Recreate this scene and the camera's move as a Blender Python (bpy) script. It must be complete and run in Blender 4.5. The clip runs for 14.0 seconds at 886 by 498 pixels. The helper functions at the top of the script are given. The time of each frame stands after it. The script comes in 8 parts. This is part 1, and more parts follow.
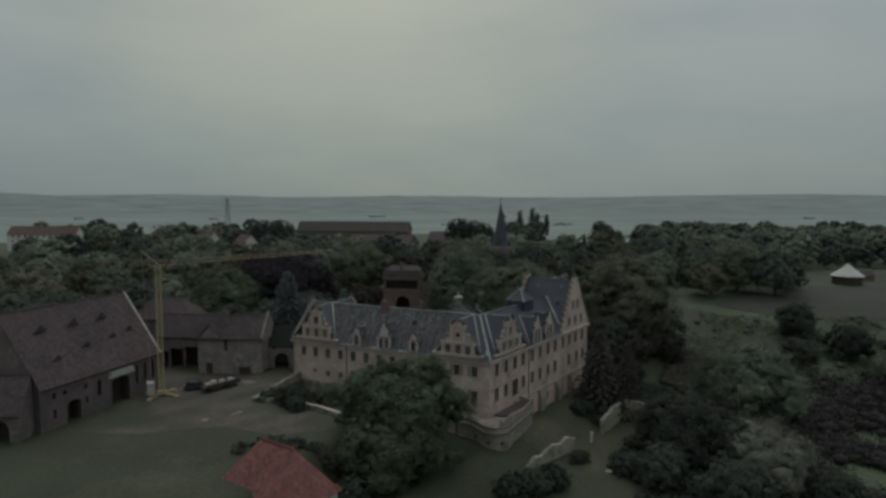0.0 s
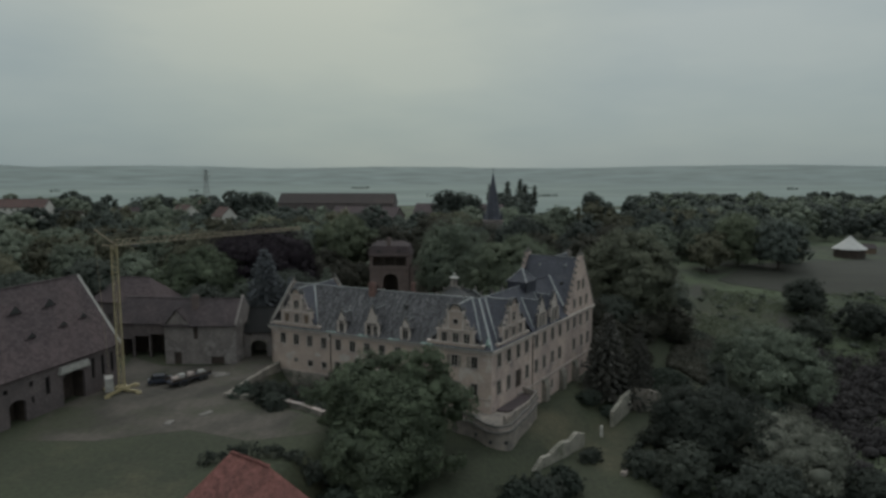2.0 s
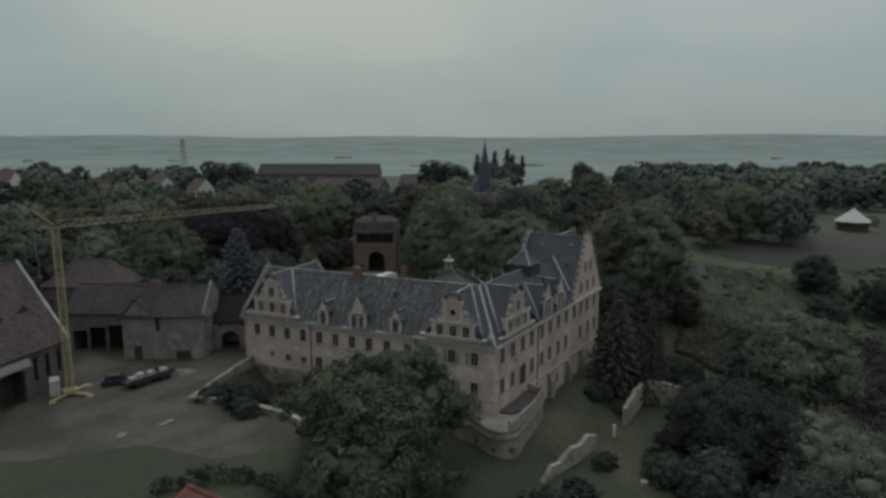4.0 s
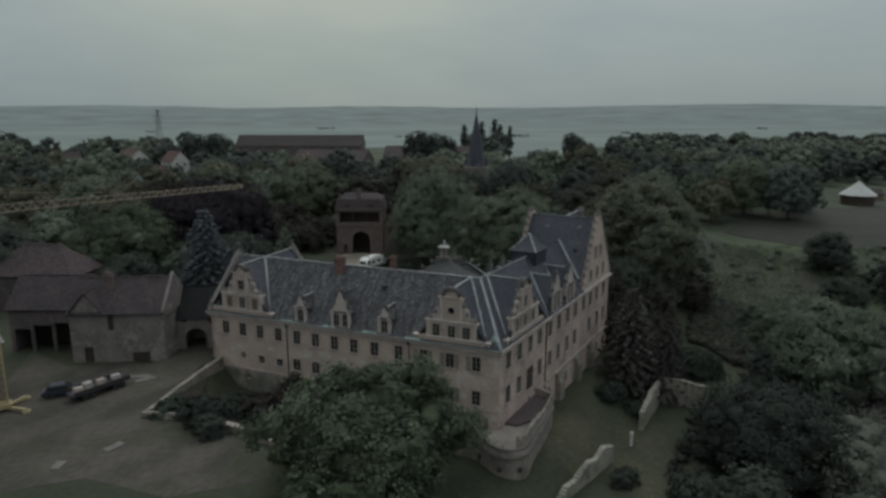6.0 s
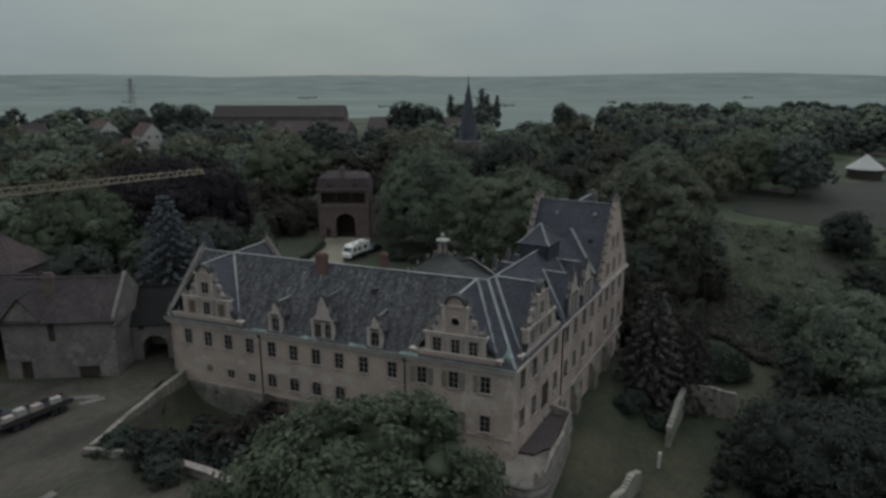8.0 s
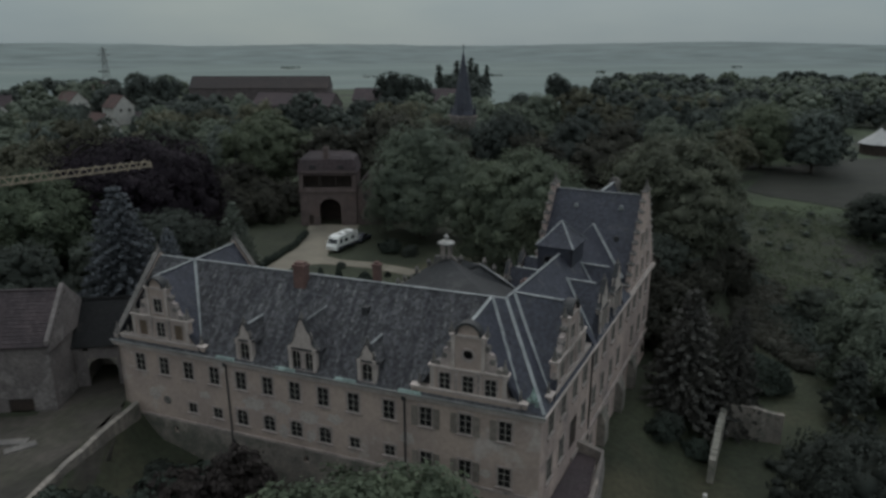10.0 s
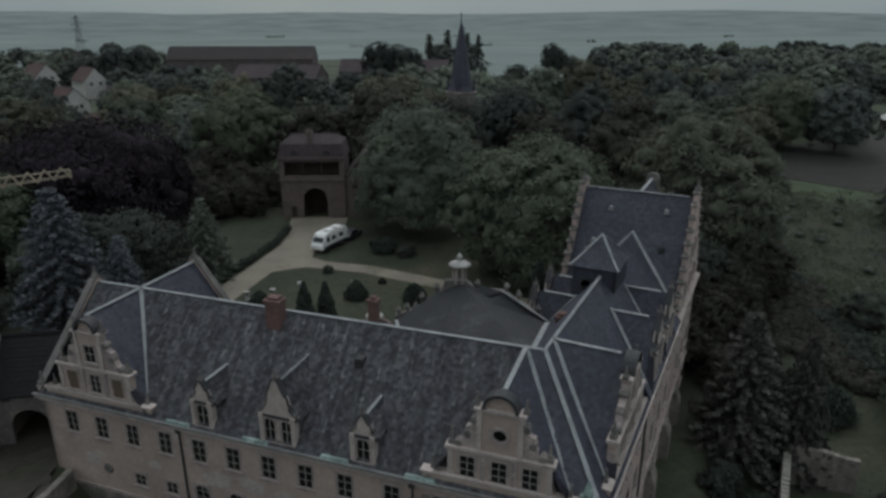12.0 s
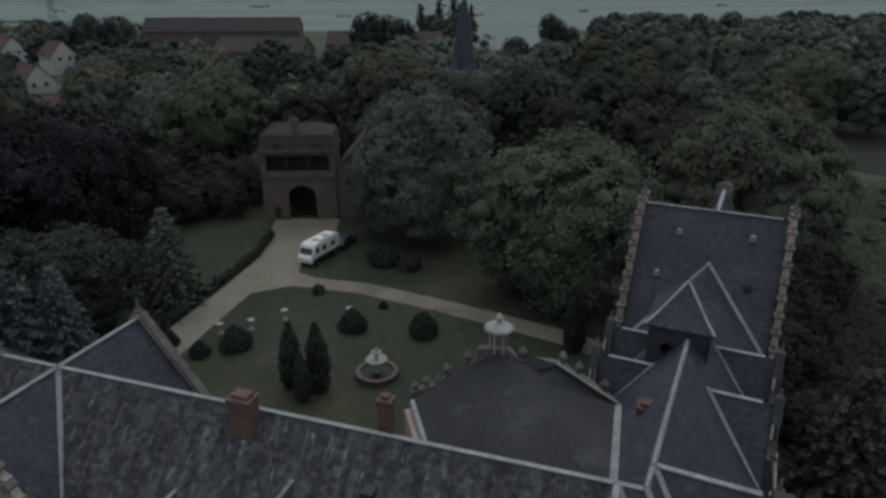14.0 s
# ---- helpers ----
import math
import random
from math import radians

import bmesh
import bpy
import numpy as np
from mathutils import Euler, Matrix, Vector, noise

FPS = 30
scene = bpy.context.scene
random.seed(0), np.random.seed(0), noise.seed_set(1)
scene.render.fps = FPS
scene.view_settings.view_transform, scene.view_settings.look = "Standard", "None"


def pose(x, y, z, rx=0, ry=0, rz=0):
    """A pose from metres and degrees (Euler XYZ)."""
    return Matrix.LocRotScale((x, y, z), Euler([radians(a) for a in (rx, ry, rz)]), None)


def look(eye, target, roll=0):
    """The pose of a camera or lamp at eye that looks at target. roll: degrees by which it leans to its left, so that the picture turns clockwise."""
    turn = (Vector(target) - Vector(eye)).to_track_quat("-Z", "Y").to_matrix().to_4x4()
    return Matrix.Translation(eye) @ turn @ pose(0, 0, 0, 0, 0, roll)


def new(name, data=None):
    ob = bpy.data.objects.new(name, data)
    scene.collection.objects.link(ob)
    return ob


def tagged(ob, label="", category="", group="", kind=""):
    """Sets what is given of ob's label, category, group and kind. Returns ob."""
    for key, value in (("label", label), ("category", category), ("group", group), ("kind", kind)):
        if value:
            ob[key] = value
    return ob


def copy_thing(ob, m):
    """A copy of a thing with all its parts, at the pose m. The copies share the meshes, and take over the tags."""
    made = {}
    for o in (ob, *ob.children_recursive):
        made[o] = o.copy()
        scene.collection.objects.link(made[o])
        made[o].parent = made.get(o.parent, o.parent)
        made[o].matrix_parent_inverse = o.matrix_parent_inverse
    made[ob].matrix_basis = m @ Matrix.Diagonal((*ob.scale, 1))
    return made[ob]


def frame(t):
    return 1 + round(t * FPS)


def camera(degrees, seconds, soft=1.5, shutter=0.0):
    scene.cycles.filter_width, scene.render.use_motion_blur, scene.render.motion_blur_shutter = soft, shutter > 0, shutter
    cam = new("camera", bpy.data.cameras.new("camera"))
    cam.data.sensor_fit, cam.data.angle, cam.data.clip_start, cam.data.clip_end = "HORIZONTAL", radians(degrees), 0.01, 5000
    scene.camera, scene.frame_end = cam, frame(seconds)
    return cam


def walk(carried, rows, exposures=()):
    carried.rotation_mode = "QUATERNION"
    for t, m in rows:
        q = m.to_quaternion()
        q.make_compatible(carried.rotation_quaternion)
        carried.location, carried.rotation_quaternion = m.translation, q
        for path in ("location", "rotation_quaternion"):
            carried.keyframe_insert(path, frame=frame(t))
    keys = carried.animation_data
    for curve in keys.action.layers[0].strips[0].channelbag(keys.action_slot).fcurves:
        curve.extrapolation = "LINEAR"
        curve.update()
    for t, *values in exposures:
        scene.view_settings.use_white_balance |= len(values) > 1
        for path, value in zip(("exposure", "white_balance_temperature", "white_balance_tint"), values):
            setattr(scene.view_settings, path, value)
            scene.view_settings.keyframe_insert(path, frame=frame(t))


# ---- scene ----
cam = camera(66.9, 14.0, soft=3.0)
METRES, EYE, TILT, LEAN, TURN = 100.0, 35.0, -4.3, 0.0, 0.0
ROWS = [
    (0.0, 0.0, 0.0, 0.0, -0.0, 0.0, -0.0),
    (0.5, -0.005, 0.0329, 0.0014, -0.32, -0.57, 0.04),
    (1.0, -0.0097, 0.0664, 0.0037, -0.67, -1.2, 0.08),
    (1.5, -0.0139, 0.0991, 0.0057, -1.02, -1.8, 0.13),
    (2.0, -0.0181, 0.1327, 0.0081, -1.37, -2.46, 0.18),
    (2.5, -0.0219, 0.1663, 0.0108, -1.73, -3.11, 0.19),
    (3.0, -0.025, 0.2, 0.0131, -2.08, -3.74, 0.24),
    (5.5, -0.0363, 0.368, 0.0238, -3.74, -6.89, 0.4),
    (6.0, -0.0379, 0.401, 0.026, -4.09, -7.49, 0.45),
    (6.5, -0.0399, 0.4343, 0.0285, -4.44, -8.12, 0.47),
    (7.0, -0.0419, 0.4681, 0.0313, -4.79, -8.75, 0.51),
    (7.5, -0.044, 0.503, 0.0341, -5.14, -9.39, 0.55),
    (8.0, -0.0458, 0.5387, 0.0369, -5.49, -10.02, 0.57),
    (10.5, -0.0504, 0.718, 0.0499, -6.93, -13.1, 0.65),
    (11.0, -0.0508, 0.7553, 0.0527, -7.19, -13.71, 0.67),
    (11.5, -0.0512, 0.7939, 0.0554, -7.46, -14.32, 0.68),
    (12.0, -0.0518, 0.8324, 0.0582, -7.69, -14.94, 0.69),
    (12.5, -0.053, 0.8724, 0.0611, -7.95, -15.55, 0.7),
    (13.0, -0.0541, 0.9125, 0.0637, -8.19, -16.13, 0.74),
    (13.5, -0.0555, 0.954, 0.0663, -8.43, -16.71, 0.77),
    (14.0, -0.0562, 0.9952, 0.0693, -8.65, -17.29, 0.79),
]
walk(cam, [(t, pose(0, 0, EYE, TILT, LEAN, TURN) @ pose(METRES * x, METRES * y, METRES * z, 90 + pitch, roll, yaw)) for t, x, y, z, yaw, pitch, roll in ROWS],
     exposures=[(0.0, -0.17, 6500, 11), (0.5, 0.12, 6480, 11), (1.2, 0.16, 6450, 11), (6.0, 0.08, 6350, 12), (10.0, -0.02, 6200, 14), (12.0, -0.02, 6150, 15), (14.0, -0.2, 6100, 16)])

# ---- world, sun ----
SUN_EL, SUN_AZ = radians(52), radians(14)
world = bpy.data.worlds.new("overcast")
scene.world = world
world.use_nodes = True
wn, wl = world.node_tree.nodes, world.node_tree.links
wn.clear()
w_out = wn.new("ShaderNodeOutputWorld")
w_sky = wn.new("ShaderNodeTexSky")
w_sky.sky_type, w_sky.sun_disc = "NISHITA", False
w_sky.sun_elevation, w_sky.sun_rotation = SUN_EL, SUN_AZ
w_bg1 = wn.new("ShaderNodeBackground")
w_bg1.inputs["Strength"].default_value = 0.005
wl.new(w_sky.outputs[0], w_bg1.inputs[0])
w_co = wn.new("ShaderNodeTexCoord")
w_map = wn.new("ShaderNodeMapping")
w_map.inputs["Scale"].default_value = (1.0, 1.0, 3.2)
wl.new(w_co.outputs["Generated"], w_map.inputs[0])
w_no = wn.new("ShaderNodeTexNoise")
w_no.inputs["Scale"].default_value, w_no.inputs["Detail"].default_value, w_no.inputs["Roughness"].default_value = 1.7, 5.0, 0.5
wl.new(w_map.outputs[0], w_no.inputs["Vector"])
w_ra = wn.new("ShaderNodeValToRGB")
w_ra.color_ramp.elements[0].position, w_ra.color_ramp.elements[1].position = 0.34, 0.66
w_ra.color_ramp.elements[0].color = (0.250, 0.285, 0.285, 1)
w_ra.color_ramp.elements[1].color = (0.345, 0.362, 0.335, 1)
wl.new(w_no.outputs[0], w_ra.inputs[0])
# an overcast sky is some times brighter overhead than at the horizon
w_sep = wn.new("ShaderNodeSeparateXYZ")
wl.new(w_co.outputs["Generated"], w_sep.inputs[0])
w_mr = wn.new("ShaderNodeFloatCurve")
w_mr.inputs["Factor"].default_value = 1.0
w_mr.mapping.curves[0].points[0].location = (0.0, 0.17)
w_mr.mapping.curves[0].points[1].location = (1.0, 0.62)
w_mr.mapping.curves[0].points.new(0.38, 0.27)
w_mr.mapping.update()
wl.new(w_sep.outputs["Z"], w_mr.inputs["Value"])
w_x5 = wn.new("ShaderNodeMath")
w_x5.operation = "MULTIPLY"
w_x5.inputs[1].default_value = 5.0
wl.new(w_mr.outputs[0], w_x5.inputs[0])
w_bg2 = wn.new("ShaderNodeBackground")
wl.new(w_x5.outputs[0], w_bg2.inputs["Strength"])
w_tr = wn.new("ShaderNodeValToRGB")
w_tr.color_ramp.elements[0].position, w_tr.color_ramp.elements[1].position = 0.02, 0.42
w_tr.color_ramp.elements[0].color, w_tr.color_ramp.elements[1].color = (0.915, 1.0, 1.0, 1), (1.0, 1.0, 1.0, 1)
wl.new(w_sep.outputs["Z"], w_tr.inputs[0])
w_tm = wn.new("ShaderNodeMixRGB")
w_tm.blend_type = "MULTIPLY"
w_tm.inputs[0].default_value = 1.0
wl.new(w_ra.outputs[0], w_tm.inputs[1])
wl.new(w_tr.outputs[0], w_tm.inputs[2])
w_dot = wn.new("ShaderNodeVectorMath")
w_dot.operation = "DOT_PRODUCT"
w_dot.inputs[1].default_value = (-0.12, 0.895, 0.43)
wl.new(w_co.outputs["Generated"], w_dot.inputs[0])
w_gr = wn.new("ShaderNodeValToRGB")
w_gr.color_ramp.interpolation = "EASE"
w_gr.color_ramp.elements[0].position, w_gr.color_ramp.elements[1].position = 0.86, 1.0
w_gr.color_ramp.elements[0].color, w_gr.color_ramp.elements[1].color = (0.95, 0.965, 0.985, 1), (1.16, 1.12, 1.0, 1)
wl.new(w_dot.outputs["Value"], w_gr.inputs[0])
w_tg = wn.new("ShaderNodeMixRGB")
w_tg.blend_type = "MULTIPLY"
w_tg.inputs[0].default_value = 1.0
wl.new(w_tm.outputs[0], w_tg.inputs[1])
wl.new(w_gr.outputs[0], w_tg.inputs[2])
wl.new(w_tg.outputs[0], w_bg2.inputs[0])
w_add = wn.new("ShaderNodeAddShader")
wl.new(w_bg1.outputs[0], w_add.inputs[0])
wl.new(w_bg2.outputs[0], w_add.inputs[1])
wl.new(w_add.outputs[0], w_out.inputs[0])

sun = new("sun", bpy.data.lights.new("sun", "SUN"))
sun.data.energy, sun.data.angle, sun.data.color = 0.5, radians(35), (1.0, 0.96, 0.9)
sun.matrix_world = look((60, 100, 300), (60 - 300 * math.sin(SUN_AZ) / math.tan(SUN_EL), 100 - 300 * math.cos(SUN_AZ) / math.tan(SUN_EL), 0))


# ---- materials ----
def mat(name, c1, c2, big=0.3, fine=5.0, lo=0.35, hi=0.65, rough=0.85, bump=0.3, dist=0.03, island=0.0, obj=0.0,
        metal=0.0, spec=0.3, stretch=(1, 1, 1), turn=0.0, third=None, third_scale=0.12, third_at=(0.5, 0.62), translucent=0.0, grain=0.28, third_mapped=False):
    """Two colours mixed by a large noise, broken up by a fine one, with relief; a third colour in patches."""
    m = bpy.data.materials.new(name)
    m.use_nodes = True
    nt = m.node_tree
    n, l = nt.nodes, nt.links
    bs = n["Principled BSDF"]
    co = n.new("ShaderNodeTexCoord")
    mp = n.new("ShaderNodeMapping")
    mp.inputs["Scale"].default_value = stretch
    rt = n.new("ShaderNodeMapping")
    rt.inputs["Rotation"].default_value = (0, 0, turn)
    l.new(co.outputs["Object"], rt.inputs[0])
    l.new(rt.outputs[0], mp.inputs[0])
    n1 = n.new("ShaderNodeTexNoise")
    n1.inputs["Scale"].default_value, n1.inputs["Detail"].default_value = big, 6
    n2 = n.new("ShaderNodeTexNoise")
    n2.inputs["Scale"].default_value, n2.inputs["Detail"].default_value = fine, 4
    l.new(mp.outputs[0], n1.inputs["Vector"])
    l.new(mp.outputs[0], n2.inputs["Vector"])
    r1 = n.new("ShaderNodeMapRange")
    r1.inputs["From Min"].default_value, r1.inputs["From Max"].default_value = lo, hi
    l.new(n1.outputs[0], r1.inputs["Value"])
    mx = n.new("ShaderNodeMixRGB")
    mx.inputs[1].default_value, mx.inputs[2].default_value = (*c1, 1), (*c2, 1)
    l.new(r1.outputs[0], mx.inputs[0])
    out = mx.outputs[0]
    if third:
        n3 = n.new("ShaderNodeTexNoise")
        n3.inputs["Scale"].default_value, n3.inputs["Detail"].default_value, n3.inputs["Roughness"].default_value = third_scale, 8, 0.65
        l.new(mp.outputs[0] if third_mapped else co.outputs["Object"], n3.inputs["Vector"])
        r3 = n.new("ShaderNodeMapRange")
        r3.inputs["From Min"].default_value, r3.inputs["From Max"].default_value = third_at
        l.new(n3.outputs[0], r3.inputs["Value"])
        m3 = n.new("ShaderNodeMixRGB")
        m3.inputs[2].default_value = (*third, 1)
        l.new(r3.outputs[0], m3.inputs[0])
        l.new(out, m3.inputs[1])
        out = m3.outputs[0]
    # fine grain, and the differences from piece to piece
    val = n.new("ShaderNodeMapRange")
    val.inputs["From Min"].default_value, val.inputs["From Max"].default_value = 0.25, 0.75
    val.inputs["To Min"].default_value, val.inputs["To Max"].default_value = 1 - grain, 1 + grain
    l.new(n2.outputs[0], val.inputs["Value"])
    fac = val.outputs[0]
    for amount, node, sock in ((island, "ShaderNodeNewGeometry", "Random Per Island"), (obj, "ShaderNodeObjectInfo", "Random")):
        if amount:
            g = n.new(node)
            r = n.new("ShaderNodeMapRange")
            r.inputs["To Min"].default_value, r.inputs["To Max"].default_value = 1 - amount, 1 + amount
            l.new(g.outputs[sock], r.inputs["Value"])
            mu = n.new("ShaderNodeMath")
            mu.operation = "MULTIPLY"
            l.new(fac, mu.inputs[0])
            l.new(r.outputs[0], mu.inputs[1])
            fac = mu.outputs[0]
    sc = n.new("ShaderNodeVectorMath")
    sc.operation = "SCALE"
    l.new(out, sc.inputs[0])
    l.new(fac, sc.inputs["Scale"])
    l.new(sc.outputs[0], bs.inputs["Base Color"])
    bs.inputs["Roughness"].default_value, bs.inputs["Metallic"].default_value = rough, metal
    bs.inputs["Specular IOR Level"].default_value = spec
    if bump:
        bu = n.new("ShaderNodeBump")
        bu.inputs["Strength"].default_value, bu.inputs["Distance"].default_value = bump, dist
        l.new(n2.outputs[0], bu.inputs["Height"])
        l.new(bu.outputs[0], bs.inputs["Normal"])
    if translucent:
        tr = n.new("ShaderNodeBsdfTranslucent")
        l.new(sc.outputs[0], tr.inputs["Color"])
        ms = n.new("ShaderNodeMixShader")
        ms.inputs[0].default_value = translucent
        l.new(bs.outputs[0], ms.inputs[1])
        l.new(tr.outputs[0], ms.inputs[2])
        l.new(ms.outputs[0], n["Material Output"].inputs["Surface"])
    return m


PLASTER = mat("ochre_plaster", (0.44, 0.351, 0.30), (0.345, 0.277, 0.245), 0.22, 3.0, third=(0.48, 0.425, 0.395), third_scale=0.16, third_at=(0.56, 0.64), bump=0.2, grain=0.13)
PLASTER_EAST = mat("weathered_plaster", (0.48, 0.375, 0.33), (0.335, 0.265, 0.245), 0.3, 3.0, third=(0.25, 0.205, 0.2), third_scale=0.2, third_at=(0.55, 0.66), bump=0.3, stretch=(1, 1, 0.5))
SANDSTONE = mat("sandstone", (0.39, 0.325, 0.298), (0.265, 0.228, 0.215), 0.8, 6.0, bump=0.3, third=(0.15, 0.136, 0.138), third_scale=0.5, third_at=(0.56, 0.72))
RUBBLE = mat("rubble_stone", (0.26, 0.23, 0.20), (0.17, 0.155, 0.14), 0.6, 4.0, bump=0.6, dist=0.08, third=(0.12, 0.12, 0.10), third_scale=0.3, third_at=(0.5, 0.65), island=0.18)
WALLSTONE = mat("lichened_wall_stone", (0.31, 0.29, 0.25), (0.20, 0.19, 0.165), 0.6, 4.0, bump=0.6, dist=0.08, third=(0.11, 0.115, 0.085), third_scale=0.5, third_at=(0.52, 0.66))
PALESTONE = mat("pale_dressed_stone", (0.47, 0.405, 0.37), (0.36, 0.312, 0.285), 0.7, 5.0, bump=0.25, third=(0.22, 0.195, 0.185), third_scale=0.6, third_at=(0.6, 0.74), grain=0.18)
GREYPLASTER = mat("grey_render", (0.200, 0.177, 0.169), (0.120, 0.106, 0.104), 0.25, 3.0, third=(0.215, 0.195, 0.187), third_scale=0.25, third_at=(0.56, 0.62), bump=0.4)
BARNSTONE = mat("barn_stone", (0.125, 0.102, 0.102), (0.088, 0.074, 0.076), 0.4, 4.0, bump=0.5, dist=0.06, third=(0.165, 0.14, 0.137), third_scale=0.3, third_at=(0.55, 0.68))
SLATE_OLD = mat("old_slate", (0.034, 0.033, 0.039), (0.077, 0.076, 0.080), 0.8, 5.0, 0.36, 0.68, rough=0.7, bump=0.4, island=0.45, turn=radians(26.9), stretch=(2.6, 0.42, 0.42), third=(0.175, 0.176, 0.170), third_scale=1.5, third_at=(0.575, 0.70), third_mapped=True, grain=0.4)
SLATE_NEW = mat("blue_slate", (0.053, 0.055, 0.072), (0.039, 0.041, 0.054), 0.35, 3.0, rough=0.6, bump=0.15, island=0.2, third=(0.070, 0.070, 0.078), third_scale=0.6, third_at=(0.56, 0.70))
BASTIONSTONE = mat("bastion_stone", (0.27, 0.232, 0.205), (0.18, 0.158, 0.145), 0.5, 4.0, bump=0.5, dist=0.06, third=(0.12, 0.11, 0.105), third_scale=0.35, third_at=(0.5, 0.66))
PATCH = mat("bare_grey_render", (0.45, 0.40, 0.368), (0.37, 0.325, 0.30), 0.9, 5.0, bump=0.4)
PLOUGHED = mat("dark_field_soil", (0.034, 0.035, 0.027), (0.027, 0.027, 0.023), 0.06, 0.7, bump=0.5, dist=0.2, stretch=(0.3, 1.5, 1), turn=0.3)
DARKFELT = mat("tarred_roofing_felt", (0.021, 0.021, 0.022), (0.016, 0.016, 0.017), 0.25, 4.0, rough=0.9, bump=0.15, third=(0.032, 0.031, 0.030), third_scale=0.3, third_at=(0.58, 0.66))
FELT = mat("dark_roofing_felt", (0.041, 0.041, 0.043), (0.032, 0.033, 0.035), 0.25, 4.0, rough=0.8, bump=0.12, third=(0.06, 0.06, 0.06), third_scale=0.3, third_at=(0.55, 0.65))
OLDSTONE = mat("blackened_stone", (0.17, 0.155, 0.145), (0.10, 0.095, 0.09), 0.7, 6.0, bump=0.4, third=(0.24, 0.215, 0.19), third_scale=0.6, third_at=(0.56, 0.68))
LEAD = mat("pale_flashing", (0.28, 0.293, 0.298), (0.19, 0.203, 0.208), 1.0, 6.0, rough=0.6, bump=0.1)
COPPER = mat("green_copper", (0.25, 0.33, 0.30), (0.14, 0.18, 0.17), 1.2, 6.0, 0.42, 0.58, rough=0.6, bump=0.1)
ZINC = mat("weathered_zinc", (0.205, 0.205, 0.198), (0.135, 0.137, 0.135), 0.8, 6.0, rough=0.6, bump=0.1)
IRON = mat("dark_iron", (0.05, 0.05, 0.05), (0.035, 0.035, 0.038), 2.0, 8.0, rough=0.6, bump=0.1)
BRICK = mat("red_brick", (0.1419, 0.0843, 0.0731), (0.1075, 0.0671, 0.0602), 1.2, 6.0, bump=0.4, obj=0.1)
DARKBRICK = mat("dark_brick", (0.146, 0.112, 0.106), (0.104, 0.081, 0.078), 0.8, 6.0, bump=0.4, third=(0.16, 0.115, 0.105), third_scale=0.4, third_at=(0.55, 0.7))
REDTILE = mat("red_roof_tile", (0.19, 0.080, 0.070), (0.14, 0.062, 0.056), 0.5, 5.0, bump=0.5, island=0.22, dist=0.04, third=(0.09, 0.058, 0.052), third_scale=0.35, third_at=(0.6, 0.75))
BROWNTILE = mat("brown_roof_tile", (0.078, 0.058, 0.061), (0.058, 0.045, 0.049), 0.2, 5.0, bump=0.5, dist=0.04, island=0.22, third=(0.058, 0.048, 0.05), third_scale=0.15, third_at=(0.52, 0.7))
FARTILE = mat("faded_red_tile", (0.108, 0.064, 0.058), (0.082, 0.053, 0.05), 0.3, 4.0, bump=0.4, third=(0.066, 0.05, 0.048), third_scale=0.2, third_at=(0.5, 0.7))
HALLROOF = mat("dark_hall_roof", (0.05, 0.040, 0.039), (0.038, 0.033, 0.033), 0.06, 2.0, bump=0.3, third=(0.064, 0.05, 0.047), third_scale=0.03, third_at=(0.52, 0.66))
DARKTILE = mat("dark_roof_tile", (0.060, 0.046, 0.049), (0.043, 0.035, 0.038), 0.3, 5.0, bump=0.4, island=0.2)
WOOD = mat("weathered_wood", (0.17, 0.125, 0.09), (0.11, 0.083, 0.062), 1.0, 9.0, bump=0.3, stretch=(1, 1, 0.15), obj=0.15)
DARKWOOD = mat("dark_timber", (0.06, 0.045, 0.038), (0.04, 0.032, 0.028), 1.0, 9.0, bump=0.3)
FRAMEPAINT = mat("white_window_paint", (0.33, 0.31, 0.28), (0.24, 0.225, 0.205), 2.0, 9.0, bump=0.1)
SHUTTERPAINT = mat("faded_shutter_paint", (0.25, 0.22, 0.19), (0.17, 0.15, 0.13), 1.5, 9.0, bump=0.2, obj=0.2)
GLASS = mat("dark_window_glass", (0.012, 0.0115, 0.012), (0.008, 0.008, 0.0085), 1.0, 4.0, rough=0.35, bump=0.03, spec=0.2, obj=0.3)
YELLOW = mat("crane_yellow", (0.35, 0.29, 0.165), (0.28, 0.24, 0.15), 1.0, 6.0, rough=0.5, bump=0.05)
JIBPAINT = mat("weathered_jib_paint", (0.30, 0.25, 0.185), (0.22, 0.185, 0.14), 1.0, 6.0, rough=0.6, bump=0.05)
CONCRETE = mat("concrete", (0.36, 0.35, 0.33), (0.27, 0.26, 0.25), 0.8, 6.0, bump=0.2)
WHITEPAINT = mat("white_paint", (0.78, 0.78, 0.76), (0.7, 0.7, 0.68), 0.7, 5.0, rough=0.45, bump=0.03)
WHITEWALL = mat("white_house_wall", (0.54, 0.52, 0.49), (0.45, 0.435, 0.41), 0.3, 4.0, bump=0.1)
CANVAS = mat("white_canvas", (0.42, 0.415, 0.41), (0.35, 0.346, 0.342), 0.4, 5.0, bump=0.1)
TYRE = mat("black_rubber", (0.02, 0.02, 0.02), (0.028, 0.028, 0.028), 3.0, 12.0, bump=0.1)
CARPAINT = mat("dark_car_paint", (0.03, 0.034, 0.05), (0.026, 0.03, 0.044), 1.0, 8.0, rough=0.3, bump=0.0, spec=0.5)
MOTORGLASS = mat("vehicle_glass", (0.02, 0.022, 0.025), (0.025, 0.027, 0.03), 1.0, 8.0, rough=0.1, bump=0.0, spec=0.5)
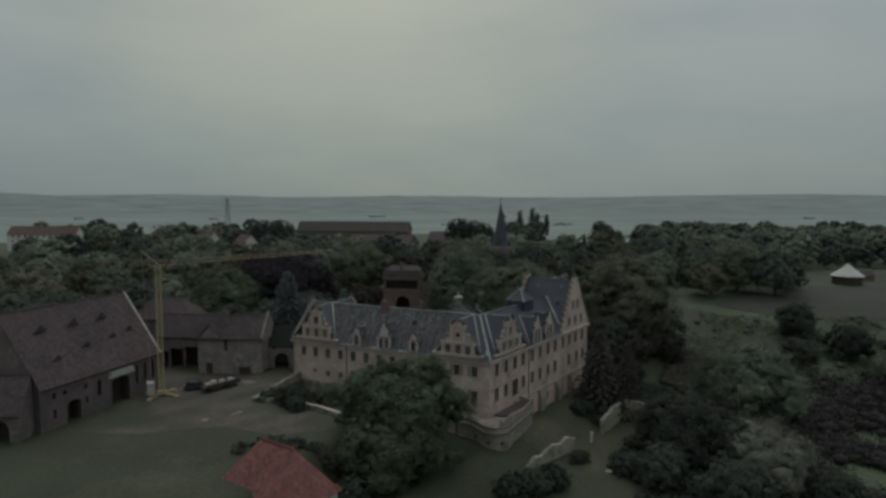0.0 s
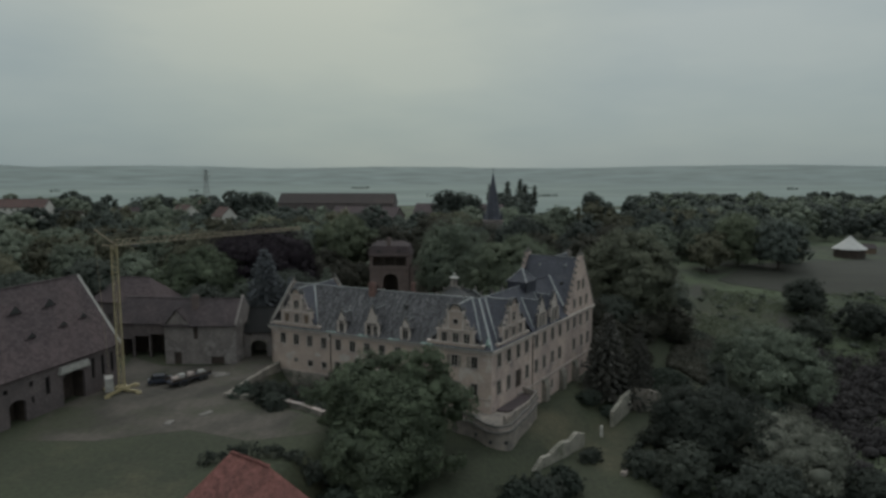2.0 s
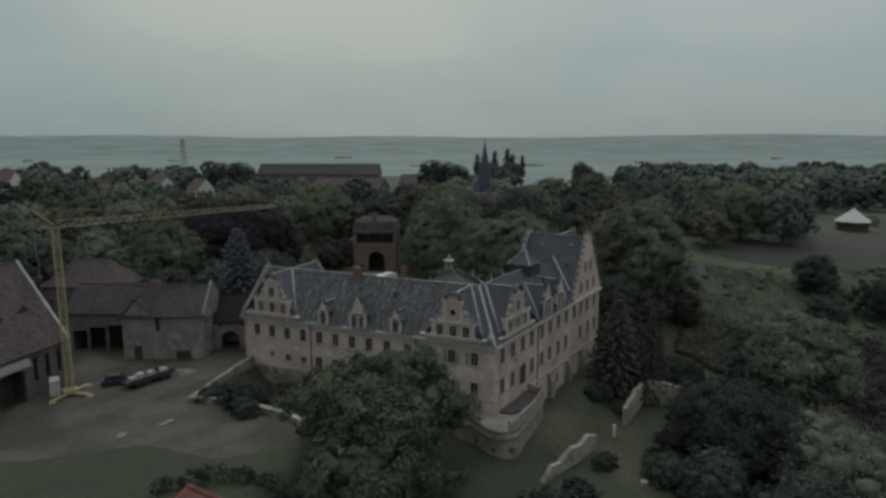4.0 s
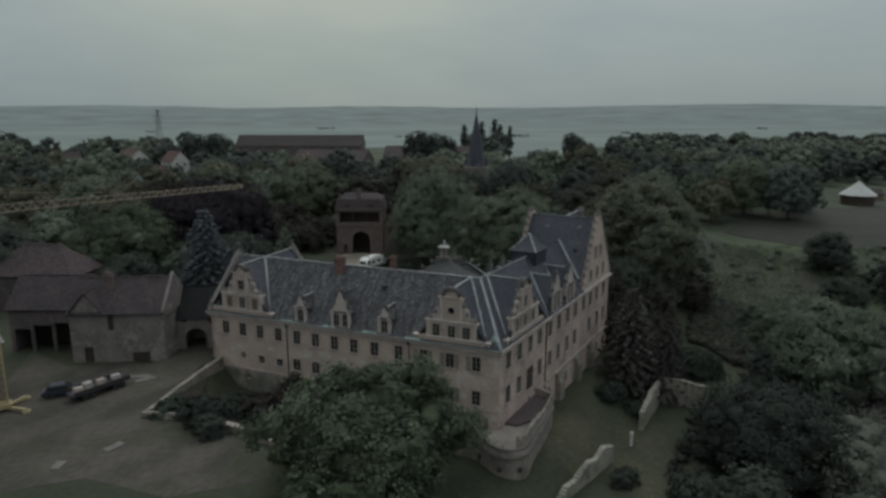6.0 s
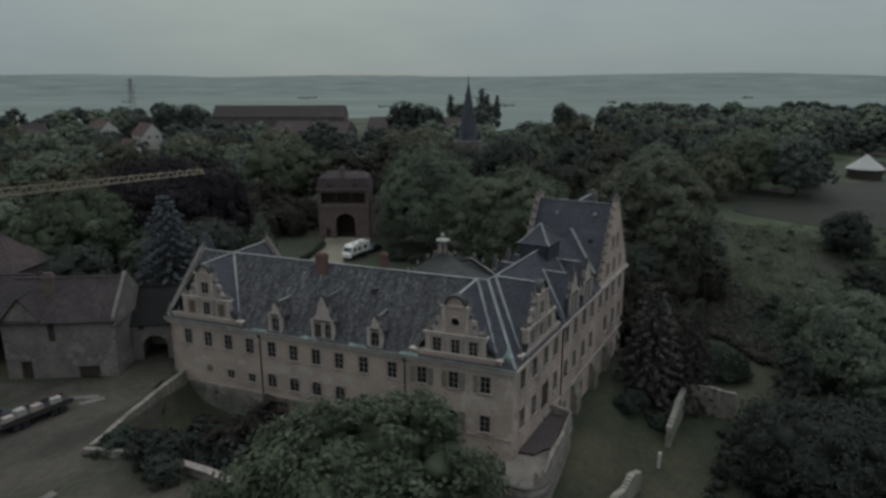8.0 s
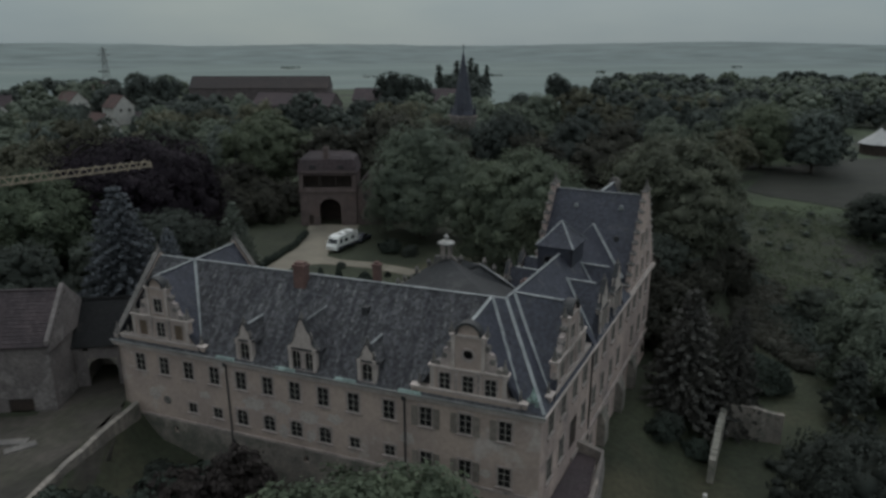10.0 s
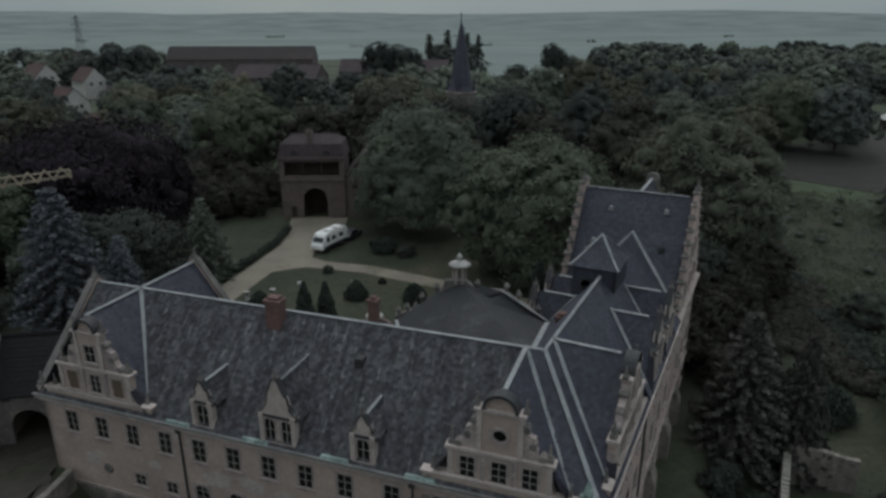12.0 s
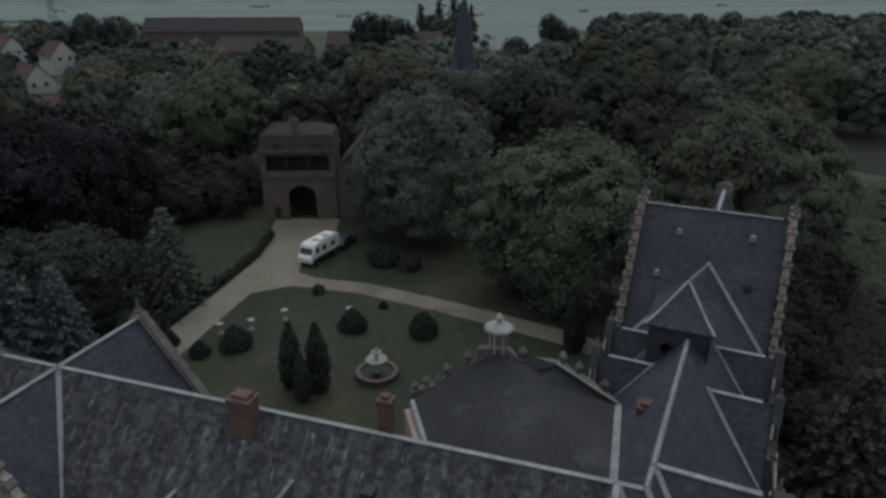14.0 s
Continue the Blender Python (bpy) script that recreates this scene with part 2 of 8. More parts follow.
BARK = mat("bark", (0.09, 0.075, 0.06), (0.055, 0.047, 0.04), 1.5, 8.0, bump=0.5, stretch=(1, 1, 0.25))
GRASS = mat("lawn", (0.0388, 0.0448, 0.0262), (0.0278, 0.0322, 0.0200), 0.07, 1.6, 0.35, 0.65, bump=0.6, dist=0.1, third=(0.064, 0.060, 0.037), third_scale=0.045, third_at=(0.53, 0.70))
MEADOW = mat("rough_meadow", (0.055, 0.071, 0.039), (0.030, 0.038, 0.025), 0.05, 0.5, 0.4, 0.62, bump=0.9, dist=0.4, third=(0.034, 0.033, 0.028), third_scale=0.016, third_at=(0.52, 0.60), stretch=(0.6, 1.6, 1), turn=0.5)
# distance haze is painted in: paler, bluer base colours than the near grass
FIELD_HAZED = mat("haze_painted_field", (0.155, 0.190, 0.178), (0.128, 0.160, 0.151), 0.0022, 0.02, 0.42, 0.58, bump=0.0, third=(0.180, 0.208, 0.190), third_scale=0.0026, third_at=(0.56, 0.62), stretch=(0.5, 1.8, 1), turn=0.15, third_mapped=True, grain=0.12)
HILL_HAZED = mat("haze_painted_hill", (0.134, 0.165, 0.161), (0.126, 0.157, 0.154), 0.0014, 0.006, bump=0.0, third=(0.143, 0.173, 0.167), third_scale=0.0010, third_at=(0.45, 0.7))
GRAVEL = mat("pale_gravel", (0.215, 0.19, 0.15), (0.165, 0.147, 0.118), 0.25, 4.0, bump=0.4, third=(0.085, 0.085, 0.055), third_scale=0.12, third_at=(0.58, 0.70))
YARD = mat("worn_yard", (0.0720, 0.0632, 0.0545), (0.0380, 0.0345, 0.0295), 0.16, 2.0, 0.42, 0.6, bump=0.4, third=(0.036, 0.039, 0.024), third_scale=0.08, third_at=(0.48, 0.64), stretch=(1.0, 0.5, 1), turn=0.6)
ASPHALT = mat("asphalt", (0.075, 0.075, 0.075), (0.06, 0.06, 0.062), 0.3, 4.0, bump=0.2)


def leafmat(name, c1, c2, translucent=0.34, tint=0.26):
    c2 = tuple(b + (a - b) * 0.3 for a, b in zip(c1, c2))
    return mat(name, c1, c2, 0.28, 1.0, 0.36, 0.64, rough=0.7, bump=0.0, island=0.2, obj=tint, spec=0.15, translucent=translucent)


LEAF_OAK = leafmat("oak_leaves", (0.1019, 0.1140, 0.0943), (0.0546, 0.0636, 0.0540))
LEAF_LIME = leafmat("lime_leaves", (0.1648, 0.1906, 0.1342), (0.0909, 0.1093, 0.0816), tint=0.06)
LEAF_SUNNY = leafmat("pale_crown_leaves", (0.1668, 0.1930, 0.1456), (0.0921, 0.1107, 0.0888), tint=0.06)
LEAF_DARK = leafmat("dark_leaves", (0.0731, 0.0828, 0.0697), (0.0414, 0.0492, 0.0430))
# green, fresh and deep woodland tones run paler and cooler: haze put into the colour
WOOD_GREEN = leafmat("hazed_woodland_leaves", (0.1316, 0.1500, 0.1295), (0.0720, 0.0864, 0.0795), tint=0.4)
WOOD_FRESH = leafmat("hazed_fresh_leaves", (0.1615, 0.1836, 0.1401), (0.0944, 0.1116, 0.0903), tint=0.4)
WOOD_OLIVE = leafmat("olive_woodland_leaves", (0.1440, 0.1416, 0.0992), (0.0792, 0.0804, 0.0611), tint=0.4)
LEAF_OLD = leafmat("olive_brown_leaves", (0.1450, 0.1530, 0.1110), (0.0790, 0.0860, 0.0670), tint=0.1)
WOOD_DARK = leafmat("hazed_deep_leaves", (0.0960, 0.1110, 0.0975), (0.0560, 0.0670, 0.0625), tint=0.4)
LEAF_MOAT = leafmat("moat_tree_leaves", (0.1249, 0.1503, 0.0994), (0.0365, 0.0455, 0.0345), tint=0.06)
LEAF_BROWN = leafmat("brown_scrub_leaves", (0.0360, 0.0320, 0.0330), (0.0270, 0.0245, 0.0255), 0.1, tint=0.06)
LEAF_PURPLE = leafmat("copper_beech_leaves", (0.0288, 0.0208, 0.0280), (0.0192, 0.0144, 0.0195), 0.2)
LEAF_MAROON = leafmat("dark_reddish_leaves", (0.046, 0.038, 0.035), (0.030, 0.026, 0.025))
# brown of the scrub, its darkness also standing in for shade under trees
LEAF_BROWN_SHADE = leafmat("brown_and_shade_leaves", (0.0690, 0.0670, 0.0530), (0.0410, 0.0415, 0.0350))
LEAF_BROWNSPRUCE = leafmat("dark_brown_spruce_needles", (0.0950, 0.0910, 0.0810), (0.0580, 0.0570, 0.0530), 0.05)
LEAF_SPRUCE = leafmat("spruce_needles", (0.1400, 0.1560, 0.1290), (0.0880, 0.1010, 0.0850), 0.05)
LEAF_BLUE = leafmat("blue_spruce_needles", (0.1220, 0.1300, 0.1420), (0.0800, 0.0880, 0.0975), 0.05)
LEAF_YEW = leafmat("clipped_yew", (0.0400, 0.0500, 0.0403), (0.0270, 0.0360, 0.0286), 0.05)
LEAF_PALE = leafmat("ivy_leaves", (0.1615, 0.1656, 0.1375), (0.0870, 0.0936, 0.0782), tint=0.06)
IVY = leafmat("young_leaves", (0.1465, 0.1680, 0.1132), (0.0919, 0.1080, 0.0756), tint=0.06)

# ---- building blocks ----
BASE = {}


def thing(name, at=(0, 0, 0), label="", category="", group="", kind=""):
    ob = new(name)
    ob.location = at
    BASE[ob] = Vector(at)
    return tagged(ob, label, category, group, kind)


def part(name, bm, material, parent=None, label="", kind="", smooth=False):
    """One mesh object of a bmesh in world metres, under its thing."""
    me = bpy.data.meshes.new(name)
    base = BASE.get(parent, Vector((0, 0, 0)))
    if base.length:
        bmesh.ops.translate(bm, verts=bm.verts, vec=-base)
    bmesh.ops.recalc_face_normals(bm, faces=bm.faces)
    bm.to_mesh(me)
    bm.free()
    me.materials.append(material)
    if smooth:
        me.polygons.foreach_set("use_smooth", [True] * len(me.polygons))
    ob = new(name, me)
    ob.parent = parent
    BASE[ob] = base
    return tagged(ob, label, kind=kind)


def mesh_part(name, verts, faces, material, parent=None, label="", kind=""):
    me = bpy.data.meshes.new(name)
    me.from_pydata(verts, [], faces)
    me.materials.append(material)
    ob = new(name, me)
    ob.parent = parent
    return tagged(ob, label, kind=kind)


def box(bm, M, x0, x1, y0, y1, z0, z1, taper=0.0):
    """A box in the frame M; taper draws its top in on all sides."""
    t = taper
    c = [(x0, y0, z0), (x1, y0, z0), (x1, y1, z0), (x0, y1, z0), (x0 + t, y0 + t, z1), (x1 - t, y0 + t, z1), (x1 - t, y1 - t, z1), (x0 + t, y1 - t, z1)]
    v = [bm.verts.new(M @ Vector(p)) for p in c]
    for f in ((3, 2, 1, 0), (4, 5, 6, 7), (0, 1, 5, 4), (1, 2, 6, 5), (2, 3, 7, 6), (3, 0, 4, 7)):
        bm.faces.new([v[i] for i in f])
    return v


def prism(bm, M, outline, y0, y1):
    """An outline in x and z, drawn out from y0 to y1."""
    a = [bm.verts.new(M @ Vector((x, y0, z))) for x, z in outline]
    b = [bm.verts.new(M @ Vector((x, y1, z))) for x, z in outline]
    bm.faces.new(a)
    bm.faces.new(b[::-1])
    k = len(outline)
    for i in range(k):
        bm.faces.new((a[i], b[i], b[(i + 1) % k], a[(i + 1) % k]))


def slab(bm, M, outline, z0, z1):
    """An outline in x and y, raised from z0 to z1."""
    a = [bm.verts.new(M @ Vector((x, y, z0))) for x, y in outline]
    b = [bm.verts.new(M @ Vector((x, y, z1))) for x, y in outline]
    bm.faces.new(a[::-1])
    bm.faces.new(b)
    k = len(outline)
    for i in range(k):
        bm.faces.new((a[i], a[(i + 1) % k], b[(i + 1) % k], b[i]))


def beam(bm, a, b, w, h=None):
    """A squared bar from a to b."""
    a, b, h = Vector(a), Vector(b), h or w
    d = (b - a).normalized()
    up = Vector((0, 0, 1)) if abs(d.z) < 0.95 else Vector((1, 0, 0))
    s = d.cross(up).normalized() * w / 2
    t = s.cross(d).normalized() * h / 2
    va = [bm.verts.new(a + q) for q in (s + t, s - t, -s - t, -s + t)]
    vb = [bm.verts.new(b + q) for q in (s + t, s - t, -s - t, -s + t)]
    bm.faces.new(va[::-1])
    bm.faces.new(vb)
    for i in range(4):
        bm.faces.new((va[i], va[(i + 1) % 4], vb[(i + 1) % 4], vb[i]))


def lathe(bm, M, profile, seg=14, close=True):
    """A turned form: profile of (radius, z)."""
    rings = []
    for r, z in profile:
        rings.append([bm.verts.new(M @ Vector((r * math.cos(2 * math.pi * i / seg), r * math.sin(2 * math.pi * i / seg), z))) for i in range(seg)])
    for p, q in zip(rings, rings[1:]):
        for i in range(seg):
            bm.faces.new((p[i], p[(i + 1) % seg], q[(i + 1) % seg], q[i]))
    if close:
        bm.faces.new(rings[0][::-1])
        bm.faces.new(rings[-1])


def wall(bm, M, x0, x1, z0, z1, th, holes=()):
    """A wall with its outer face at y = 0 and inner at y = th; holes (x0, x1, z0, z1) go through it."""
    xs = sorted({x0, x1, *[v for h in holes for v in h[:2] if x0 < v < x1]})
    zs = sorted({z0, z1, *[v for h in holes for v in h[2:4] if z0 < v < z1]})
    solid = [[not any(h[0] < (a + b) / 2 < h[1] and h[2] < (c + d) / 2 < h[3] for h in holes) for c, d in zip(zs, zs[1:])] for a, b in zip(xs, xs[1:])]
    grid = {}

    def vert(i, k, y):
        if (i, k, y) not in grid:
            grid[i, k, y] = bm.verts.new(M @ Vector((xs[i], y, zs[k])))
        return grid[i, k, y]

    nx, nz = len(xs) - 1, len(zs) - 1
    for i in range(nx):
        for k in range(nz):
            if not solid[i][k]:
                continue
            bm.faces.new((vert(i, k, 0), vert(i + 1, k, 0), vert(i + 1, k + 1, 0), vert(i, k + 1, 0)))
            bm.faces.new((vert(i, k, th), vert(i, k + 1, th), vert(i + 1, k + 1, th), vert(i + 1, k, th)))
            for di, dk, p, q in ((-1, 0, (i, k), (i, k + 1)), (1, 0, (i + 1, k), (i + 1, k + 1)), (0, -1, (i, k), (i + 1, k)), (0, 1, (i, k + 1), (i + 1, k + 1))):
                a, b = i + di, k + dk
                if not (0 <= a < nx and 0 <= b < nz and solid[a][b]):
                    bm.faces.new((vert(*p, 0), vert(*q, 0), vert(*q, th), vert(*p, th)))


def spandrels(bm, M, x0, x1, z1, rise, y0, y1, seg=10):
    """Fills the upper corners of a square opening, so that it ends in an arch."""
    c, r = (x0 + x1) / 2, (x1 - x0) / 2
    pts = [(c - r * math.cos(math.pi * i / seg), z1 - rise + rise * math.sin(math.pi * i / seg)) for i in range(seg + 1)]
    for (xa, za), (xb, zb) in zip(pts, pts[1:]):
        prism(bm, M, [(xa, za), (xb, zb), (xb, z1 + 0.001), (xa, z1 + 0.001)] if zb < z1 - 1e-4 and za < z1 - 1e-4 else ([(xa, za), (xb, z1), (xa, z1 + 0.001)] if za < zb else [(xa, z1), (xb, zb), (xb, z1 + 0.001)]), y0, y1)


def plane_axes(poly):
    p = [Vector(q) for q in poly]
    nrm = Vector((0, 0, 0))
    for i in range(len(p)):
        nrm += p[i].cross(p[(i + 1) % len(p)])
    nrm.normalize()
    if nrm.z < 0:
        nrm = -nrm
    a = Vector((0, 0, 1)).cross(nrm).normalized()
    return p[0], a, nrm.cross(a), nrm


def inside(poly2, x, y):
    r = False
    for (xa, ya), (xb, yb) in zip(poly2, poly2[1:] + poly2[:1]):
        if (ya > y) != (yb > y) and x < xa + (y - ya) * (xb - xa) / (yb - ya):
            r = not r
    return r


def tiled_roof(name, poly, material, parent, w=0.34, course=0.26, lift=0.03, under=0.12, seed=1, label="", keep=None):
    """A sloping roof face: boarding of some thickness, and on it courses of overlapping slates or tiles, each with its own edges."""
    rng = random.Random(seed)
    o, a, b, nrm = plane_axes(poly)
    bm = bmesh.new()
    top = [bm.verts.new(Vector(q)) for q in poly]
    low = [bm.verts.new(Vector(q) - Vector((0, 0, under))) for q in poly]
    bm.faces.new(top)
    bm.faces.new(low[::-1])
    for i in range(len(poly)):
        j = (i + 1) % len(poly)
        bm.faces.new((top[i], low[i], low[j], top[j]))
    body = part(name, bm, material, parent, label)
    p2 = [((Vector(q) - o).dot(a), (Vector(q) - o).dot(b)) for q in poly]
    x0, x1 = min(p[0] for p in p2), max(p[0] for p in p2)
    y0, y1 = min(p[1] for p in p2), max(p[1] for p in p2)
    verts, faces = [], []
    base = BASE.get(parent, Vector((0, 0, 0)))
    row, y = 0, y0
    while y < y1:
        x = x0 - (w / 2 if row % 2 else 0)
        while x < x1:
            if inside(p2, x + w / 2, y + course / 2) and (keep is None or keep(o + a * (x + w / 2) + b * (y + course / 2))):
                h = lift * rng.uniform(0.7, 1.4)
                q = o + a * (x + rng.uniform(0, 0.02)) + b * (y + rng.uniform(-0.012, 0.012)) - base
                e = a * (w - 0.012)
                k = len(verts)
                verts += [q + nrm * 0.004, q + e + nrm * 0.004, q + e + nrm * h, q + nrm * h, q + e + b * (course * 1.12) + nrm * 0.008, q + b * (course * 1.12) + nrm * 0.008]
                faces += [(k, k + 1, k + 2, k + 3), (k + 3, k + 2, k + 4, k + 5)]
            x += w
        y += course
        row += 1
    if verts:
        mesh_part("slating" if "slate" in material.name else "tiling", verts, faces, material, body, kind="stuff")
    return body


def strip(name, pts, width, material, parent, up=0.05, label=""):
    """A ridge or valley flashing: a shallow folded strip along a line."""
    bm = bmesh.new()
    for p, q in zip(pts, pts[1:]):
        p, q = Vector(p) + Vector((0, 0, up)), Vector(q) + Vector((0, 0, up))
        beam(bm, p, q, width, 0.07)
    return part(name, bm, material, parent, label)

# ---- the plan: the castle's corner, its two fronts, and the lie of the land ----
CORNER = Vector((8.05, 113.6, 0))
WEST = Vector((-0.892, 0.452, 0))       # along the south front
NORTH = Vector((0.562, 0.827, 0))       # along the east front
IN_S, IN_E = Vector((0.452, 0.892, 0)), Vector((-0.827, 0.562, 0))
LEN_S, LEN_E = 42.7, 43.7
UP = Vector((0, 0, 1))


def axes(origin, x, y, z=UP):
    return Matrix(((x.x, y.x, z.x, origin.x), (x.y, y.y, z.y, origin.y), (x.z, y.z, z.z, origin.z), (0, 0, 0, 1)))


FS = axes(CORNER + WEST * LEN_S, -WEST, IN_S)    # x from the west end, y into the house
FE = axes(CORNER, NORTH, IN_E)                   # x from the south end, y into the house


def PS(x, y, z):
    return FS @ Vector((x, y, z))


def PE(x, y, z):
    return FE @ Vector((x, y, z))


def smooth(a, b, v):
    t = min(1, max(0, (v - a) / (b - a)))
    return t * t * (3 - 2 * t)


MOAT = [(-29.2, 134.0), (-31.9, 120.0), (-33.0, 114.6), (-27.0, 113.2), (-23.2, 110.6), (-16.6, 106.0), (-13.5, 98.0), (-20.0, 88.0), (-23.0, 72.0), (-22.0, 40.0), (-10.0, -300.0)]


def east_of_moat(x, y):
    """How far a point lies east of the yard's edge."""
    best, side = 1e9, 1
    for (ax, ay), (bx, by) in zip(MOAT, MOAT[1:]):
        dx, dy = bx - ax, by - ay
        t = min(1, max(0, ((x - ax) * dx + (y - ay) * dy) / (dx * dx + dy * dy)))
        d = math.hypot(x - ax - t * dx, y - ay - t * dy)
        if d < best:
            best, side = d, (1 if dx * (y - ay) - dy * (x - ax) > 0 else -1)
    return best * side


def ground_z(x, y):
    r = Vector((x, y, 0)) - CORNER
    out_s, out_e, along = -r.dot(IN_S), -r.dot(IN_E), r.dot(NORTH)
    court = -0.3 * smooth(135, 150, y)
    low = -6.6 + 3.6 * (1 - smooth(-30, -14, x)) - 3.8 * smooth(2, 11, out_e) - 4.0 * smooth(17, 60, out_e) + 8.2 * smooth(55, 150, out_e + 0.25 * (y - 130))
    if y < 112:
        low -= 3.0 * smooth(0, 60, 112 - y) * smooth(-5, 30, x)
    m = 0.0
    if out_s > -8 and y < 145:
        m = smooth(-0.2, 3.5, east_of_moat(x, y)) * smooth(-8, -2, out_s)
    m = max(m, smooth(-6, -1.0, out_e) * (1 - smooth(70, 190, along)))
    z = court * (1 - m) + low * m
    far = math.hypot(x, y - 60)
    if far > 120:
        z += (noise.noise((x * 0.008, y * 0.008, 3.1)) * 2.5) * smooth(120, 400, far)
    if far > 550:
        z += -24 * smooth(550, 1500, far) + noise.noise((x * 0.0015, y * 0.0015, 7.7)) * 3 * smooth(600, 1600, far)
        z += (73 + 58 * noise.noise((x * 0.0009, 2.2, 0.4)) + 3 * noise.noise((x * 0.004, y * 0.002, 5.4)) - 0.0025 * x) * smooth(2500, 4000, far)
    return z


def spaced(fine0, fine1, step, reach, grow=1.16):
    v = list(np.arange(fine0, fine1 + 0.01, step))
    s, lo, hi = step, [], []
    p = fine0
    while p > -reach:
        s *= grow
        p -= s
        lo.append(p)
    s, p = step, fine1
    while p < reach:
        s *= grow
        p += s
        hi.append(p)
    return lo[::-1] + v + hi


def build_ground():
    xs, ys = spaced(-76, 84, 1.6, 4700), spaced(-10, 220, 1.6, 4700)
    verts = [(x, y, ground_z(x, y)) for y in ys for x in xs]
    nx = len(xs)
    faces, slots = [], []
    for j in range(len(ys) - 1):
        for i in range(nx - 1):
            faces.append((j * nx + i, j * nx + i + 1, (j + 1) * nx + i + 1, (j + 1) * nx + i))
            cx, cy = (xs[i] + xs[i + 1]) / 2, (ys[j] + ys[j + 1]) / 2
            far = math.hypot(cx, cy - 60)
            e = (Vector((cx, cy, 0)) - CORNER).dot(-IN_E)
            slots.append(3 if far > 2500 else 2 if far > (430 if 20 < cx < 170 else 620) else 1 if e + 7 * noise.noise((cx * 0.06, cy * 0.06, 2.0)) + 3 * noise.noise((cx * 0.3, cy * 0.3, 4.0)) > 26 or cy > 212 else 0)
    me = bpy.data.meshes.new("ground")
    me.from_pydata(verts, [], faces)
    # the last two slots carry the distance haze in their base colour
    for m in (GRASS, MEADOW, FIELD_HAZED, HILL_HAZED):
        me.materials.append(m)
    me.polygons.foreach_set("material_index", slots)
    me.polygons.foreach_set("use_smooth", [True] * len(faces))
    tagged(new("ground", me), "green lawns and meadow, far fields and hills with haze painted into their colour", "ground", kind="structure")


build_ground()


def laid(name, outline, material, label, category, step=1.2, up=0.03, thick=0.15):
    """A path or yard laid over the ground: the outline filled with small squares that follow its height."""
    rng = random.Random(len(name) * 7)
    x0, x1 = min(p[0] for p in outline), max(p[0] for p in outline)
    y0, y1 = min(p[1] for p in outline), max(p[1] for p in outline)
    bm = bmesh.new()
    f = bm.faces.new([bm.verts.new((x, y, 0)) for x, y in outline])
    bmesh.ops.triangulate(bm, faces=[f])
    for axis, lo, hi in ((0, x0, x1), (1, y0, y1)):
        v = lo + step
        while v < hi:
            no = Vector((1, 0, 0)) if axis == 0 else Vector((0, 1, 0))
            bmesh.ops.bisect_plane(bm, geom=bm.verts[:] + bm.edges[:] + bm.faces[:], plane_co=no * v, plane_no=no)
            v += step
    for v in bm.verts:
        v.co.z = ground_z(v.co.x, v.co.y) + up
    ext = bmesh.ops.extrude_face_region(bm, geom=bm.faces[:])
    for g in ext["geom"]:
        if isinstance(g, bmesh.types.BMVert):
            g.co.z -= thick
    ob = part(name, bm, material)
    return tagged(ob, label, category, kind="structure")


def band(points, width):
    """The outline of a path of even width along a line."""
    p = [Vector((*q, 0)) for q in points]
    left, right = [], []
    for i, q in enumerate(p):
        d = (p[min(i + 1, len(p) - 1)] - p[max(i - 1, 0)]).normalized()
        s = Vector((-d.y, d.x, 0)) * width / 2
        left.append((q + s).xy[:])
        right.append((q - s).xy[:])
    return left + right[::-1]


laid("yard", [(-55, 98), (-45, 97.5), (-34, 101), (-25, 97), (-16, 99.5), (-17.4, 104.4), (-23.6, 109.4), (-27.4, 112.2), (-33.7, 113.8), (-32.7, 120.0), (-30.2, 133.0), (-31.8, 140), (-37, 140), (-38, 131), (-49, 131), (-57, 137), (-53.6, 121), (-56.6, 110)], YARD, "worn earth and gravel yard with grassy tufts", "yard", up=0.02)
laid("gravel_path", band([(-30.5, 152), (-25.8, 160.5), (-22.8, 168.7), (-18.8, 178.5), (-15.0, 189), (-12.6, 203.5)], 4.2), GRAVEL, "pale gravel drive to the gate tower", "path", up=0.05)
laid("gravel_path", band([(-19.6, 177), (-12.5, 178.8), (-4, 175.2), (3, 170.2), (9.5, 165.2), (17, 159), (22, 153)], 3.0), GRAVEL, "pale gravel path across the garden lawn", "path", up=0.065)
laid("forecourt", [(-20.6, 176.6), (-12.0, 177.6), (-7.5, 177.0), (-12.2, 181.6), (-11.8, 184.6), (-8.0, 191.5), (-6.6, 202.4), (-16.8, 203.6), (-17.6, 186.0)], GRAVEL, "pale gravel forecourt before the gate tower", "path", up=0.04)

laid("field", [(96, 234), (112, 217), (140, 209), (185, 205), (215, 250), (200, 270), (150, 266), (118, 256)], PLOUGHED, "dark bare field beyond the meadow", "field", step=4, up=0.12)

# ---- windows, shared by all the houses ----
WINDOWS = {}


